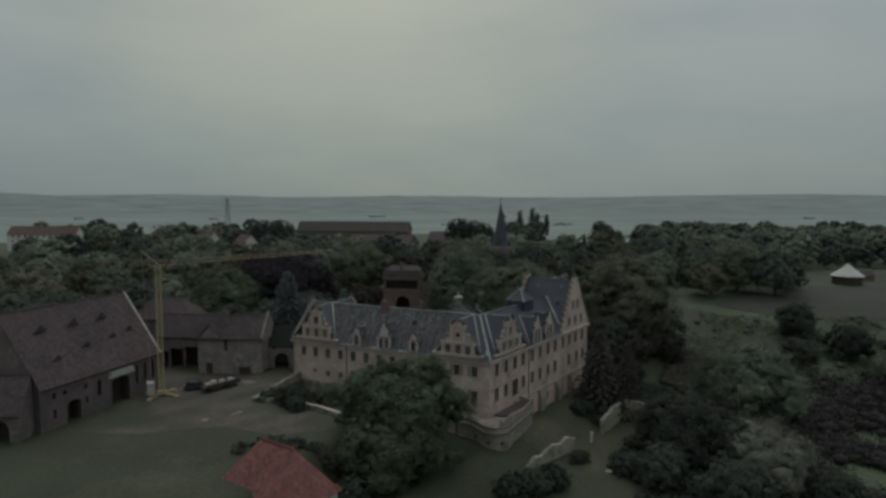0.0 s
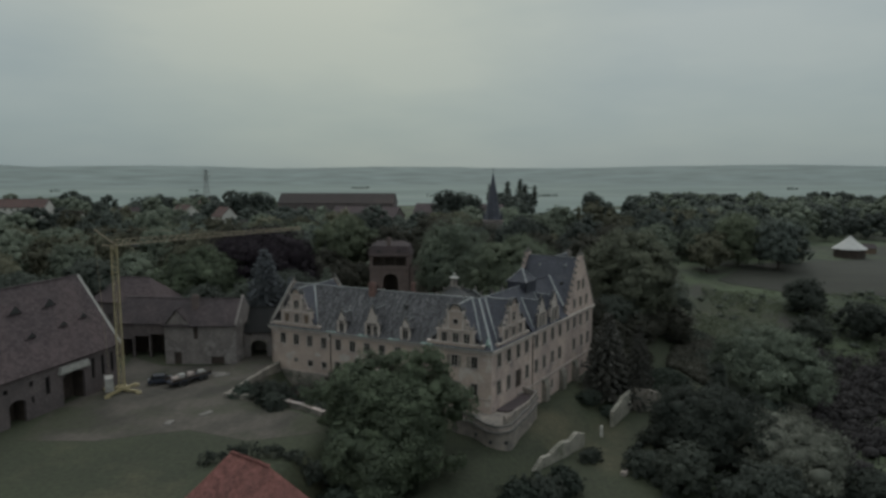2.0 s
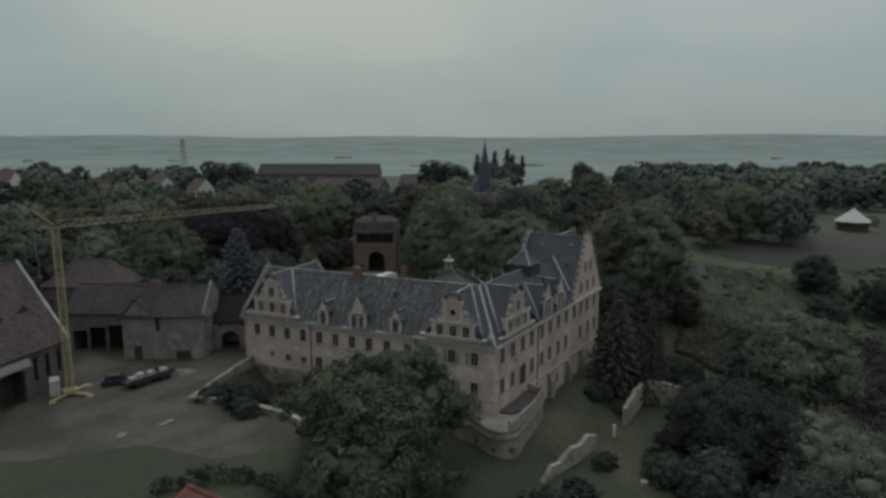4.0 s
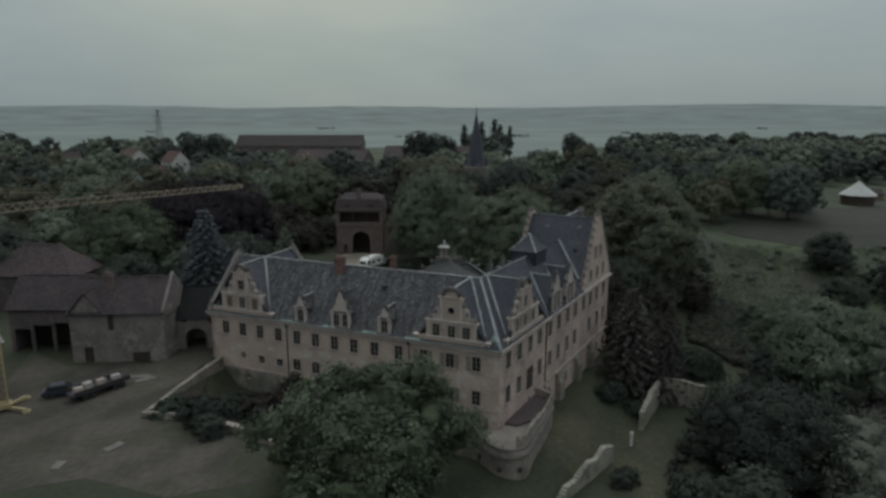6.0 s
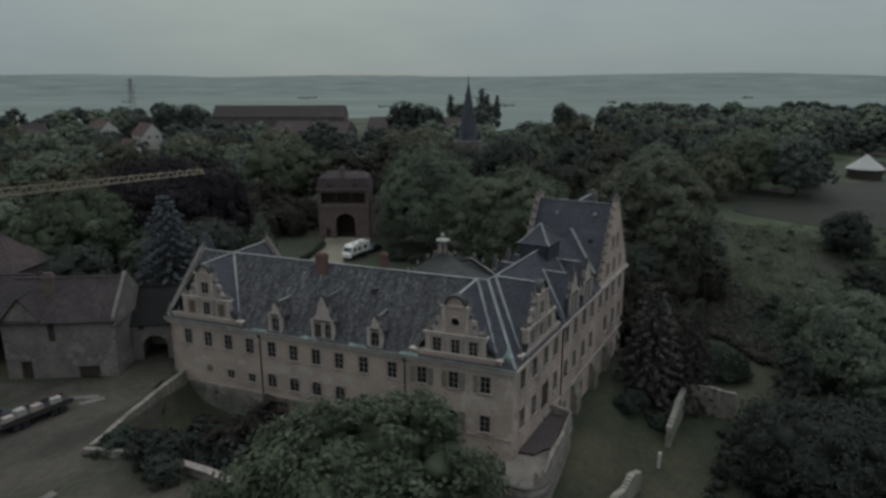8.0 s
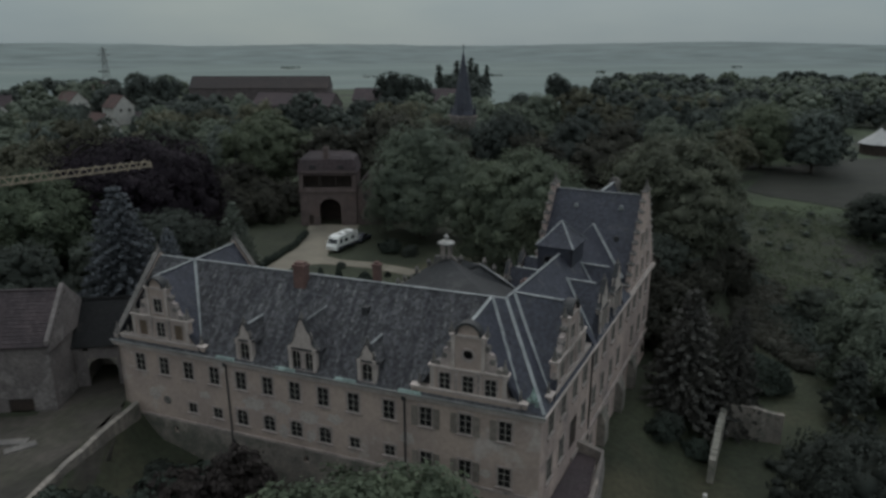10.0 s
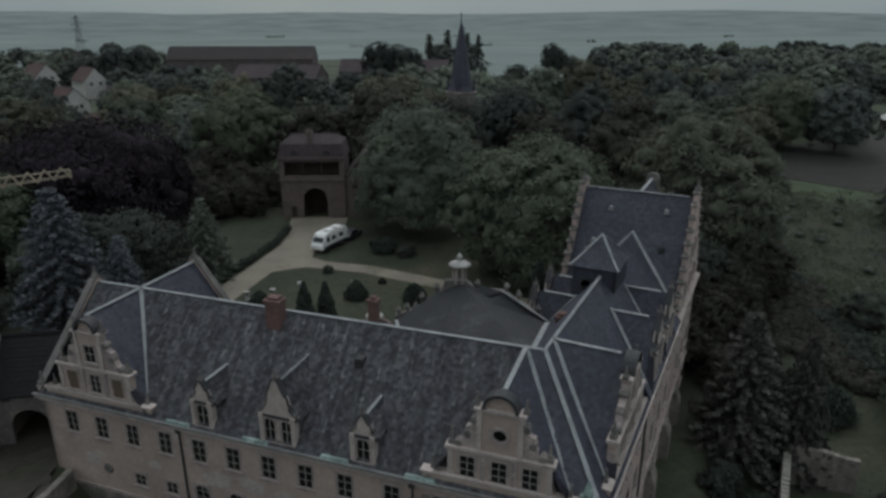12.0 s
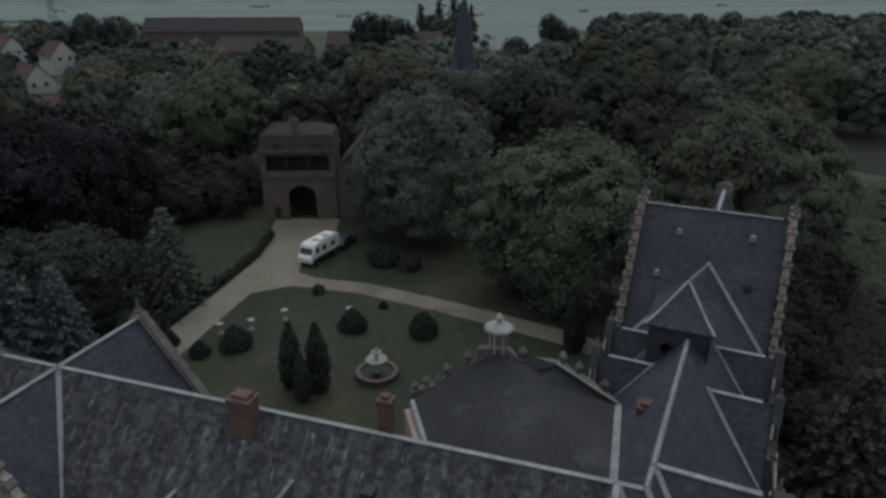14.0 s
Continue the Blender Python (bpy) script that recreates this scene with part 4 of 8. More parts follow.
def small_gable(F, xc, w, zt, wins, ztop, name="dormer", yback=3.0, roof_half=HALF_S, zr=None, mat_roof=None, seed=21, roof=True):
    """A dormer whose front stands on the eaves."""
    bm = bmesh.new()
    h0, h1 = EAVE + 0.25, zt - 0.2
    ww = 0.85 if len(wins) > 1 else 0.95
    wall(bm, F, xc - w / 2, xc + w / 2, EAVE - 0.1, zt, 0.4, [(x - ww / 2, x + ww / 2, h0, h1) for x in wins])
    half, hh = w / 2 + 0.1, ztop - zt
    side = [(half, 0), (half, 0.07 * hh), (half * 0.8, 0.12 * hh), (half * 0.64, 0.26 * hh), (half * 0.56, 0.44 * hh), (half * 0.5, 0.56 * hh), (half * 0.34, 0.72 * hh), (half * 0.2, 0.9 * hh), (half * 0.1, hh)]
    pts = [(xc - a, zt + b) for a, b in side] + [(xc + a, zt + b) for a, b in side[::-1]]
    prism(bm, F, pts, 0.0, 0.4)
    for s in (-1, 1):
        yb = main_y(zt - 0.2, roof_half)
        bc = bmesh.new()
        prism(bc, axes(F @ Vector((xc + s * (w / 2 - 0.12), 0, 0)), F.to_3x3() @ Vector((0, 1, 0)), F.to_3x3() @ Vector((-1, 0, 0))), [(0.4, EAVE + 0.1), (0.4, zt - 0.22), (max(0.6, yb), zt - 0.22)], -0.1, 0.1)
        part("cheek", bc, SLATE_OLD, castle)
    d = part(name, bm, PALESTONE, castle, "small curved gable dormer with arched lights")
    bm = bmesh.new()
    for (xa, za), (xb, zb) in zip(pts, pts[1:]):
        if abs(xa - xb) + abs(za - zb) > 0.05:
            beam(bm, F @ Vector((xa, 0.2, za + 0.03)), F @ Vector((xb, 0.2, zb + 0.03)), 0.5, 0.08)
    box(bm, F, xc - w / 2 - 0.2, xc + w / 2 + 0.2, -0.12, 0.0, zt - 0.08, zt + 0.08)
    part("dormer_rim", bm, IRON, castle, "dark metal covered rim")
    for x in (xc - w / 2 + 0.13, xc + w / 2 - 0.13):
        bm = bmesh.new()
        box(bm, F, x - 0.16, x + 0.16, -0.14, 0.0, EAVE, zt - 0.08)
        box(bm, F, x - 0.2, x + 0.2, -0.18, 0.1, zt - 0.08, zt + 0.16, 0.04)
        part("pilaster", bm, PALESTONE, castle)
    for x in wins:
        add_window(castle, F, x, h0, ww, h1 - h0, arch=True, bars=2)
    obelisk(F, xc, 0.2, ztop, 0.7, 0.24)
    if roof:
        zr = zr or ztop - 0.3
        yr = main_y(zr, roof_half)
        for s in (-1, 1):
            x = xc + s * (w / 2 + 0.15)
            tiled_roof("dormer_roof", [F @ Vector((x, 0.3, zt - 0.2)), F @ Vector((xc, 0.3, zr)), F @ Vector((xc, yr, zr)), F @ Vector((x, main_y(zt - 0.2, roof_half), zt - 0.2))], mat_roof or SLATE_OLD, castle, seed=seed + s)
        strip("ridge_flashing", [F @ Vector((xc, 0.4, zr)), F @ Vector((xc, yr, zr))], 0.24, LEAD, castle)


small_gable(FS, 15.2, 1.7, 9.1, [15.2], 10.7, zr=10.4)
small_gable(FS, 21.3, 2.7, 9.2, [20.65, 21.95], 12.0, zr=11.6)
small_gable(FS, 27.6, 1.7, 9.1, [27.6], 10.6, zr=10.3)
small_gable(FE, 18.4, 3.4, 9.6, [17.7, 19.1], 12.4, roof_half=HALF_E, roof=False)
small_gable(FE, 23.8, 3.6, 9.6, [23.1, 24.5], 12.5, roof_half=HALF_E, roof=False)
F_C = axes(PE(0, DEEP_E, 0), NORTH, -IN_E)
for xc, zt in ((20.2, 9.4), (24.4, 9.6)):
    cross_roof(F_C, xc, 2.1, 2.1, 11.7, HALF_E, seed=int(xc))
    small_gable(F_C, xc, 3.2, zt, [xc - 0.7, xc + 0.7], 12.2, roof_half=HALF_E, roof=False)


def stepped_parapet(F, y0, y1, x0, x1, zlo, xr, ztop, name, steps=7, wins=()):
    """An end gable that rises above the roof in scrolled steps."""
    bm = bmesh.new()
    left, right = [], []
    for i in range(steps):
        f0 = i / steps
        a, b = x0 + (xr - 0.5 - x0) * f0, x1 + (xr + 0.5 - x1) * f0
        za, zb = zlo + (ztop - zlo) * f0, zlo + (ztop - zlo) * (i + 1) / steps
        left += [(a, za), (a, zb)]
        right += [(b, za), (b, zb)]
    prism(bm, F, left + right[::-1], y0, y1)
    ob = part(name, bm, PLASTER_EAST, castle, "stepped gable with stone copings")
    for i in range(1, steps + 1):
        f0, fp = i / steps, (i - 1) / steps
        z = zlo + (ztop - zlo) * f0
        for xa, xb in ((x0 + (xr - 0.5 - x0) * fp, x0 + (xr - 0.5 - x0) * f0), (x1 + (xr + 0.5 - x1) * f0, x1 + (xr + 0.5 - x1) * fp)):
            bm = bmesh.new()
            box(bm, F, xa - 0.1, xb + 0.1, y0 - 0.12, y1 + 0.12, z, z + 0.2)
            part("coping", bm, OLDSTONE, castle)
            bm = bmesh.new()
            lathe(bm, F @ Matrix.Translation(((xa + xb) / 2, (y0 + y1) / 2, z + 0.2)), [(0.12, 0), (0.17, 0.12), (0.14, 0.24), (0.07, 0.32), (0.03, 0.42)], 8)
            part("finial", bm, OLDSTONE, castle)
    obelisk(F, xr, (y0 + y1) / 2, ztop + 0.2, 1.3, 0.3)
    return ob


stepped_parapet(FE, 0.0, 0.45, 29.4, 43.9, EAVE - 0.05, NE_R, 18.0, "gable_east", 10)
stepped_parapet(FE, NE_W - 0.65, NE_W - 0.2, 29.4, 43.9, EAVE - 0.05, NE_R, 17.9, "gable_court", 10)
F_W = axes(PS(0, 0, 0), IN_S, -WEST)


def coped_gable(F, y0, y1, x0, x1, zlo, xr, ztop, name):
    """A plain end gable that stands a little above the roof, with a pale coping and a finial."""
    bm = bmesh.new()
    prism(bm, F, [(x0, zlo), (x1, zlo), (x1, zlo + 0.5), (xr + 0.25, ztop), (xr - 0.25, ztop), (x0, zlo + 0.5)], y0, y1)
    part(name, bm, PLASTER, castle)
    for xa in (x0, x1):
        bm = bmesh.new()
        xb = xr - 0.25 if xa < xr else xr + 0.25
        beam(bm, F @ Vector((xa, (y0 + y1) / 2, zlo + 0.55)), F @ Vector((xb, (y0 + y1) / 2, ztop + 0.05)), (y1 - y0) * 1.35, 0.14)
        part("coping", bm, OLDSTONE, castle)
    obelisk(F, xr, (y0 + y1) / 2, ztop, 1.0, 0.3)
    obelisk(F, x0 + 0.3, (y0 + y1) / 2, zlo + 0.7, 1.1, 0.3)


coped_gable(F_W, -0.1, 0.35, -0.2, DEEP_S + 0.2, EAVE - 0.05, HALF_S, 14.0, "gable_west")
coped_gable(FS, DEEP_S - 0.2, DEEP_S + 0.25, -0.3, 9.9, EAVE - 0.05, 4.8, 14.0, "gable_court")
bm = bmesh.new()
F_N = axes(PE(43.3, 5.7, 0), IN_E, NORTH)
prism(bm, F_N, [(-3.4, 8.8), (3.4, 8.8), (0.75, 16.4)] + [(0.75 * math.cos(a), 17.3 + 0.75 * math.sin(a)) for a in [math.pi * i / 8 for i in range(9)]] + [(-0.75, 16.4)], 0.0, 0.45)
part("gable_north", bm, OLDSTONE, castle, "small round-topped gable")
for x, z in ((33.4, 8.0), (36.6, 8.0), (39.8, 8.0), (35.4, 11.4), (37.8, 11.4)):
    add_window(castle, axes(PE(0, -0.07, 0), NORTH, IN_E), x, z, 1.0, 1.7, bars=3)

# --- turret, hall roof, lantern, chimneys ---
TA0, TA1, TB0, TB1, TZ = 20.8, 25.2, 4.35, 8.1, 14.4
TC = ((TA0 + TA1) / 2, (TB0 + TB1) / 2)
bm = bmesh.new()
wall(bm, axes(PE(TA0, TB0, 0), NORTH, IN_E), 0, TA1 - TA0, 8, TZ, 0.4)
wall(bm, axes(PE(TA0, TB1, 0), -IN_E, NORTH), 0, TB1 - TB0, 8, TZ, 0.4, [(0.75, 1.75, 12.3, 13.3)])
wall(bm, axes(PE(TA1, TB0, 0), IN_E, -NORTH), 0, TB1 - TB0, 8, TZ, 0.4)
wall(bm, axes(PE(TA1, TB1, 0), -NORTH, -IN_E), 0, TA1 - TA0, 8, TZ, 0.4)
part("turret", bm, SLATE_NEW, castle, "slate hung square turret")
rim = [(TA0 - 0.2, TB0 - 0.2), (TA1 + 0.2, TB0 - 0.2), (TA1 + 0.2, TB1 + 0.2), (TA0 - 0.2, TB1 + 0.2)]


def turret_point(p, f, z):
    return PE(TC[0] + (p[0] - TC[0]) * f, TC[1] + (p[1] - TC[1]) * f, z)


for k in range(4):
    a, b = rim[k], rim[(k + 1) % 4]
    tiled_roof("turret_roof", [turret_point(a, 1, TZ - 0.05), turret_point(b, 1, TZ - 0.05), turret_point(b, 0.68, 15.0), turret_point(a, 0.68, 15.0)], SLATE_NEW, castle, seed=30 + k)
    tiled_roof("turret_roof", [turret_point(a, 0.68, 15.0), turret_point(b, 0.68, 15.0), PE(TC[0], TC[1], 16.7)], SLATE_NEW, castle, seed=35 + k)
    strip("hip_flashing", [turret_point(a, 1, TZ - 0.05), turret_point(a, 0.68, 15.0), PE(TC[0], TC[1], 16.7)], 0.2, LEAD, castle)
bm = bmesh.new()
lathe(bm, axes(PE(TA0, TB1 - 1.25, 12.8), IN_E, UP, -NORTH), [(0.42, -0.1), (0.62, -0.1), (0.62, 0.12), (0.42, 0.12), (0.42, -0.1)], 16, close=False)
part("oculus_ring", bm, IRON, castle)

HP, HA, HB, HC = Vector((3.1, 136.0, 13.5)), Vector((-2.2, 135.5, 10.0)), Vector((10.2, 132.5, 10.4)), Vector((-1.6, 128.0, 9.8))
HD = meet(8.5, 7.3, 12.0)
HE = Vector((0.6, 127.0, 11.0))
HQ = Vector((6.45, 133.5, 13.0))
bm = bmesh.new()
ring = [bm.verts.new(p) for p in (HA, HC, HE, HD, HB, HQ)]
under = [bm.verts.new(p - Vector((0, 0, 0.25))) for p in (HA, HC, HE, HD, HB, HQ)]
peak = bm.verts.new(HP)
for i in range(6):
    k = (i + 1) % 6
    bm.faces.new((ring[i], ring[k], peak))
    bm.faces.new((ring[i], under[i], under[k], ring[k]))
bm.faces.new(under)
part("hall_roof", bm, FELT, castle, "dark felted roof of the stair hall")
strip("eave_flashing", [HC, HA], 0.3, LEAD, castle)
strip("eave_flashing", [HQ, HB], 0.24, LEAD, castle, up=0.12)
strip("valley_flashing", [HB, HD], 0.4, LEAD, castle)
bm = bmesh.new()
wall_between(bm, HC.xy, HA.xy, -3, 9.45, 0.5)
wall_between(bm, HB.xy, HA.xy, -3, 9.45, 0.5)
part("hall_wall", bm, PLASTER, castle)
# ornamental gable of the hall
d = (HB - HA)
d.z = 0
W_H = d.length
d.normalize()
F_H = axes(Vector((HA.x, HA.y, 0)), d, Vector((-d.y, d.x, 0)))
bm = bmesh.new()
xp = (HP - HA).dot(d)
prism(bm, F_H, [(-0.4, 9.4), (W_H + 0.2, 9.4), (W_H, 10.2), (W_H * 0.93, 10.9), (W_H * 0.86, 11.6), (W_H * 0.79, 12.1), (W_H * 0.72, 12.8), (xp + 1.6, 13.0), (xp + 0.9, 13.6), (xp - 0.9, 13.6), (xp - 1.2, 12.6), (xp - 2.6, 11.5), (xp - 3.7, 10.8), (-0.2, 10.2)], 0.6, 1.1)
part("hall_gable", bm, OLDSTONE, castle, "weathered ornamental gable facing the garden")
for x, z in ((0.1, 10.1), (1.6, 10.6), (xp - 2.9, 11.5), (xp - 1.6, 12.4), (xp - 4.2, 10.5), (xp + 1.8, 12.9), (W_H * 0.73, 12.7), (W_H * 0.81, 12.0), (W_H * 0.94, 10.8)):
    bm = bmesh.new()
    lathe(bm, F_H @ Matrix.Translation((x, 0.85, z)) @ Matrix.Scale(0.78, 4), [(0.2, 0), (0.12, 0.2), (0.3, 0.45), (0.33, 0.7), (0.16, 0.85), (0.2, 0.95), (0.04, 1.1)], 10)
    part("urn", bm, OLDSTONE, castle, "stone urn on the gable")
lantern = F_H @ Matrix.Translation((xp + 0.3, 0.7, 14.3)) @ Matrix.Scale(0.86, 4)
bm = bmesh.new()
for i in range(6):
    a = math.pi * i / 3
    box(bm, lantern @ Matrix.Translation((0.62 * math.cos(a), 0.62 * math.sin(a), 0)), -0.08, 0.08, -0.08, 0.08, -1.0, 0.85)
part("lantern_post", bm, SANDSTONE, castle)
bm = bmesh.new()
lathe(bm, lantern, [(1.05, 0.82), (1.08, 0.9), (0.86, 1.06), (0.42, 1.18), (0.2, 1.24), (0.14, 1.45), (0.3, 1.6), (0.26, 1.78), (0.1, 1.9), (0.03, 2.1)], 18)
part("lantern_dome", bm, CONCRETE, castle, "small white domed lantern", smooth=True)


def chimney(p, w, d, z0, z1, F):
    bm = bmesh.new()
    box(bm, F, p[0] - w / 2, p[0] + w / 2, p[1] - d / 2, p[1] + d / 2, z0, z1 - 0.35)
    box(bm, F, p[0] - w / 2 - 0.08, p[0] + w / 2 + 0.08, p[1] - d / 2 - 0.08, p[1] + d / 2 + 0.08, z1 - 0.35, z1 - 0.1)
    box(bm, F, p[0] - w / 2 + 0.12, p[0] + w / 2 - 0.12, p[1] - d / 2 + 0.12, p[1] + d / 2 - 0.12, z1 - 0.1, z1 + 0.12)
    part("chimney", bm, BRICK, castle, "red brick chimney stack")


chimney((17.9, 5.9), 1.2, 0.9, 11.4, 15.0, FS)
chimney((25.1, 7.6), 0.66, 0.6, 11.5, 15.3, FS)
chimney((14.6, 7.0), 0.9, 0.8, 11.0, 12.5, FE)

bm = bmesh.new()
box(bm, FS, -0.45, LEN_S + 0.45, -0.56, -0.36, 6.92, 7.05)
part("gutter", bm, ZINC, castle, "weathered zinc eaves gutter")
bm = bmesh.new()
box(bm, FE, -0.45, 29.3, -0.5, -0.36, 6.92, 7.04)
box(bm, FE, 29.3, LEN_E + 0.2, -0.28, 0.04, 6.9, 7.06)
box(bm, FE, 29.3, LEN_E + 0.12, -0.16, 0.04, 6.7, 6.9)
part("cornice", bm, PALESTONE, castle, "pale stone eaves cornice of the east front")
# downpipes, shutters, roof hatch, snow guards
for x in (12.9, 31.0):
    bm = bmesh.new()
    beam(bm, PS(x, -0.1, 6.5), PS(x, -0.1, -3), 0.13)
    box(bm, FS, x - 0.18, x + 0.18, -0.3, 0, 6.2, 6.6)
    part("downpipe", bm, IRON, castle)
for x, z, s in ((32.9, 3.95, -1), (32.9, 3.95, 1), (36.4, 3.95, -1), (36.4, 3.95, 1), (39.8, 3.95, -1), (32.9, -0.35, -1), (32.9, -0.35, 1), (36.4, -0.35, -1), (36.4, -0.35, 1)):
    bm = bmesh.new()
    c = x + s * (WW / 2 + 0.42)
    box(bm, FS, c - 0.27, c + 0.27, -0.13, -0.07, z, z + WH)
    for i in range(8):
        box(bm, FS, c - 0.2, c + 0.2, -0.155, -0.13, z + 0.1 + i * 0.2, z + 0.2 + i * 0.2)
    part("shutter", bm, SHUTTERPAINT, castle, "faded louvred shutter folded open")
bm = bmesh.new()
box(bm, FS, 25.1, 25.7, 4.2, 5.0, 11.3, 12.1)
part("roof_hatch", bm, IRON, castle, "small dark roof hatch")
for x in (12.0, 18.4, 24.5, 30.5):
    bm = bmesh.new()
    box(bm, FS, x, x + 2.2, -0.5, 0.35, EAVE - 0.02, EAVE + 0.22, 0.14)
    part("gutter", bm, COPPER, castle, "green copper eaves box")
# roof furniture at the south-east corner
bm = bmesh.new()
lathe(bm, FS @ Matrix.Translation((41.9, 0.5, 7.0)), [(0.34, 0), (0.34, 0.5), (0.2, 0.7), (0.3, 1.1), (0.18, 1.5), (0.05, 2.0)], 10)
for dx, dy in ((0.35, -0.2), (-0.35, -0.1), (0.2, 0.5)):
    box(bm, FS @ Matrix.Translation((41.9 + dx, 0.5 + dy, 7.0)), -0.22, 0.22, -0.22, 0.22, 0, 1.0, 0.1)
part("corner_ornament", bm, COPPER, castle, "copper and stone corner ornament")

# small vents on the north-east roof
for x, y in ((35.3, 8.3), (35.45, 2.8), (33.25, 9.4)):
    z = EAVE + (x - 29.5) * (NE_Z - EAVE) / (NE_R - 29.5)
    bm = bmesh.new()
    prism(bm, axes(PE(x, y, z), IN_E, NORTH), [(-0.28, 0.0), (0.28, 0.0), (0.16, 0.42), (-0.16, 0.42)], -0.25, 0.45)
    part("roof_vent", bm, LEAD, castle, "small pale lead roof vent")
bm = bmesh.new()
zz = EAVE + (33.3 - 29.5) * (NE_Z - EAVE) / (NE_R - 29.5)
lathe(bm, axes(PE(33.3, 2.6, zz + 0.05), IN_E, UP, -NORTH), [(0.1, -0.3), (0.34, -0.2), (0.34, 0.25), (0.1, 0.3)], 12)
part("roof_hatch", bm, IRON, castle, "small dark round roof opening")

bm = bmesh.new()
beam(bm, PE(PIPE_E, -0.1, 6.5), PE(PIPE_E, -0.1, -5.0), 0.13)
box(bm, FE, PIPE_E - 0.18, PIPE_E + 0.18, -0.3, 0, 6.2, 6.6)
part("downpipe", bm, IRON, castle)
bm = bmesh.new()
lathe(bm, FS @ Matrix.Translation((5.4, 0, 1.2)) @ Matrix.Rotation(radians(90), 4, "X"), [(0.2, 0.0), (0.44, 0.0), (0.44, 0.09), (0.3, 0.13), (0.2, 0.05)], 16)
part("plaque", bm, OLDSTONE, castle, "weathered round stone plaque")

# bare patches where the plaster has come off
rng = random.Random(14)
for x, z, a, b in ((15.6, 2.7, 1.5, 0.8), (18.7, 2.9, 1.2, 0.75), (21.5, 2.5, 1.3, 0.85), (24.2, 2.8, 0.9, 0.6), (10.0, 2.6, 0.7, 0.5), (18.7, 0.4, 0.6, 0.9), (21.6, 0.6, 0.6, 0.8), (3.9, 1.6, 0.7, 0.9), (31.2, 2.4, 0.7, 0.7), (38.2, 0.6, 0.6, 0.5)):
    bm = bmesh.new()
    k = 22
    ring = [(x + a * math.cos(2 * math.pi * i / k) * r, z + b * math.sin(2 * math.pi * i / k) * r) for i in range(k) for r in (rng.uniform(0.62, 1.05),)]
    prism(bm, FS, ring, -0.007, 0.01)
    part("plaster_patch", bm, PATCH, castle, "bare grey render patch")

# ---- bastion and garden walls below the castle ----
def rough_wall(name, pts, th, ztop, zbot, label, category="wall", material=None, coping=None, ragged=0.0, seed=1):
    """A free-standing wall along a line, its top uneven if ragged; ztop and zbot are lists or numbers."""
    rng = random.Random(seed)
    root = thing(name, (pts[0][0], pts[0][1], 0), label, category, kind="structure")
    bm = bmesh.new()
    bc = bmesh.new()
    for i in range(len(pts) - 1):
        a, b = Vector((*pts[i], 0)), Vector((*pts[i + 1], 0))
        za, zb = (ztop[i], ztop[i + 1]) if isinstance(ztop, (list, tuple)) else (ztop, ztop)
        n = max(1, int((b - a).length / (0.45 if ragged else 0.9)))
        d = (b - a).normalized()
        s = Vector((-d.y, d.x, 0)) * th / 2
        for k in range(n):
            p, q = a.lerp(b, k / n), a.lerp(b, (k + 1) / n)
            z = za + (zb - za) * (k + 0.5) / n + noise.noise((p.x * 0.35, p.y * 0.35, seed)) * ragged * 3 + rng.uniform(-ragged, ragged) * 0.22
            lo = min(ground_z(p.x, p.y), ground_z(q.x, q.y), zbot)
            box_pts = [p - s, q - s, q + s, p + s]
            slab(bm, Matrix.Identity(4), [v.xy[:] for v in box_pts], lo - 0.6, z)
            if coping:
                s2 = s * 1.3
                slab(bc, Matrix.Identity(4), [v.xy[:] for v in (p - s2, q - s2, q + s2, p + s2)], z, z + 0.14)
    part("masonry", bm, material or RUBBLE, root)
    if coping:
        part("coping", bc, coping, root)
    else:
        bc.free()
    return root


bastion = thing("bastion", (10, 111, -7), "low rounded stone bastion at the castle corner", "bastion", kind="structure")
F_B = axes(CORNER, -WEST, IN_S)
ctrl = [F_B @ Vector((x, y, 0)) for x, y in ((-9.0, -0.5), (-5.5, -1.0), (-2.5, -1.5), (-0.6, -2.7), (0.8, -3.7), (2.3, -3.9), (3.4, -3.2), (4.1, -1.9))] + [PE(2.6, -3.7, 0), PE(6.5, -3.3, 0), PE(11.2, -2.6, 0)]
rim_w = []
for i in range(1, len(ctrl) - 2):
    p0, p1, p2, p3 = ctrl[i - 1:i + 3]
    for k in range(5):
        t = k / 5
        rim_w.append(0.5 * ((2 * p1) + (p2 - p0) * t + (2 * p0 - 5 * p1 + 4 * p2 - p3) * t * t + (3 * p1 - p0 - 3 * p2 + p3) * t * t * t))
rim_w += [ctrl[-2], ctrl[-1], PE(11.6, 0.2, 0)]
mid_b = PE(3.0, -0.5, 0)


def bastion_ring(z0, z1, grow, thick, name, material, label="", ragged=0.0):
    rng = random.Random(name)
    bm = bmesh.new()
    tops = [z1 + rng.uniform(-ragged, 0) for _ in rim_w]
    out = [p + (p - mid_b).normalized() * grow for p in rim_w]
    inn = [p - (p - mid_b).normalized() * thick for p in rim_w]
    rows = []
    for o, n, zt in zip(out, inn, tops):
        rows.append([bm.verts.new((q.x, q.y, z)) for q, z in ((o, z0), (o, zt), (n, zt), (n, z0))])
    for a, b in zip(rows, rows[1:]):
        for i in range(4):
            bm.faces.new((a[i], b[i], b[(i + 1) % 4], a[(i + 1) % 4]))
    bm.faces.new(rows[0])
    bm.faces.new(rows[-1][::-1])
    part(name, bm, material, bastion, label)


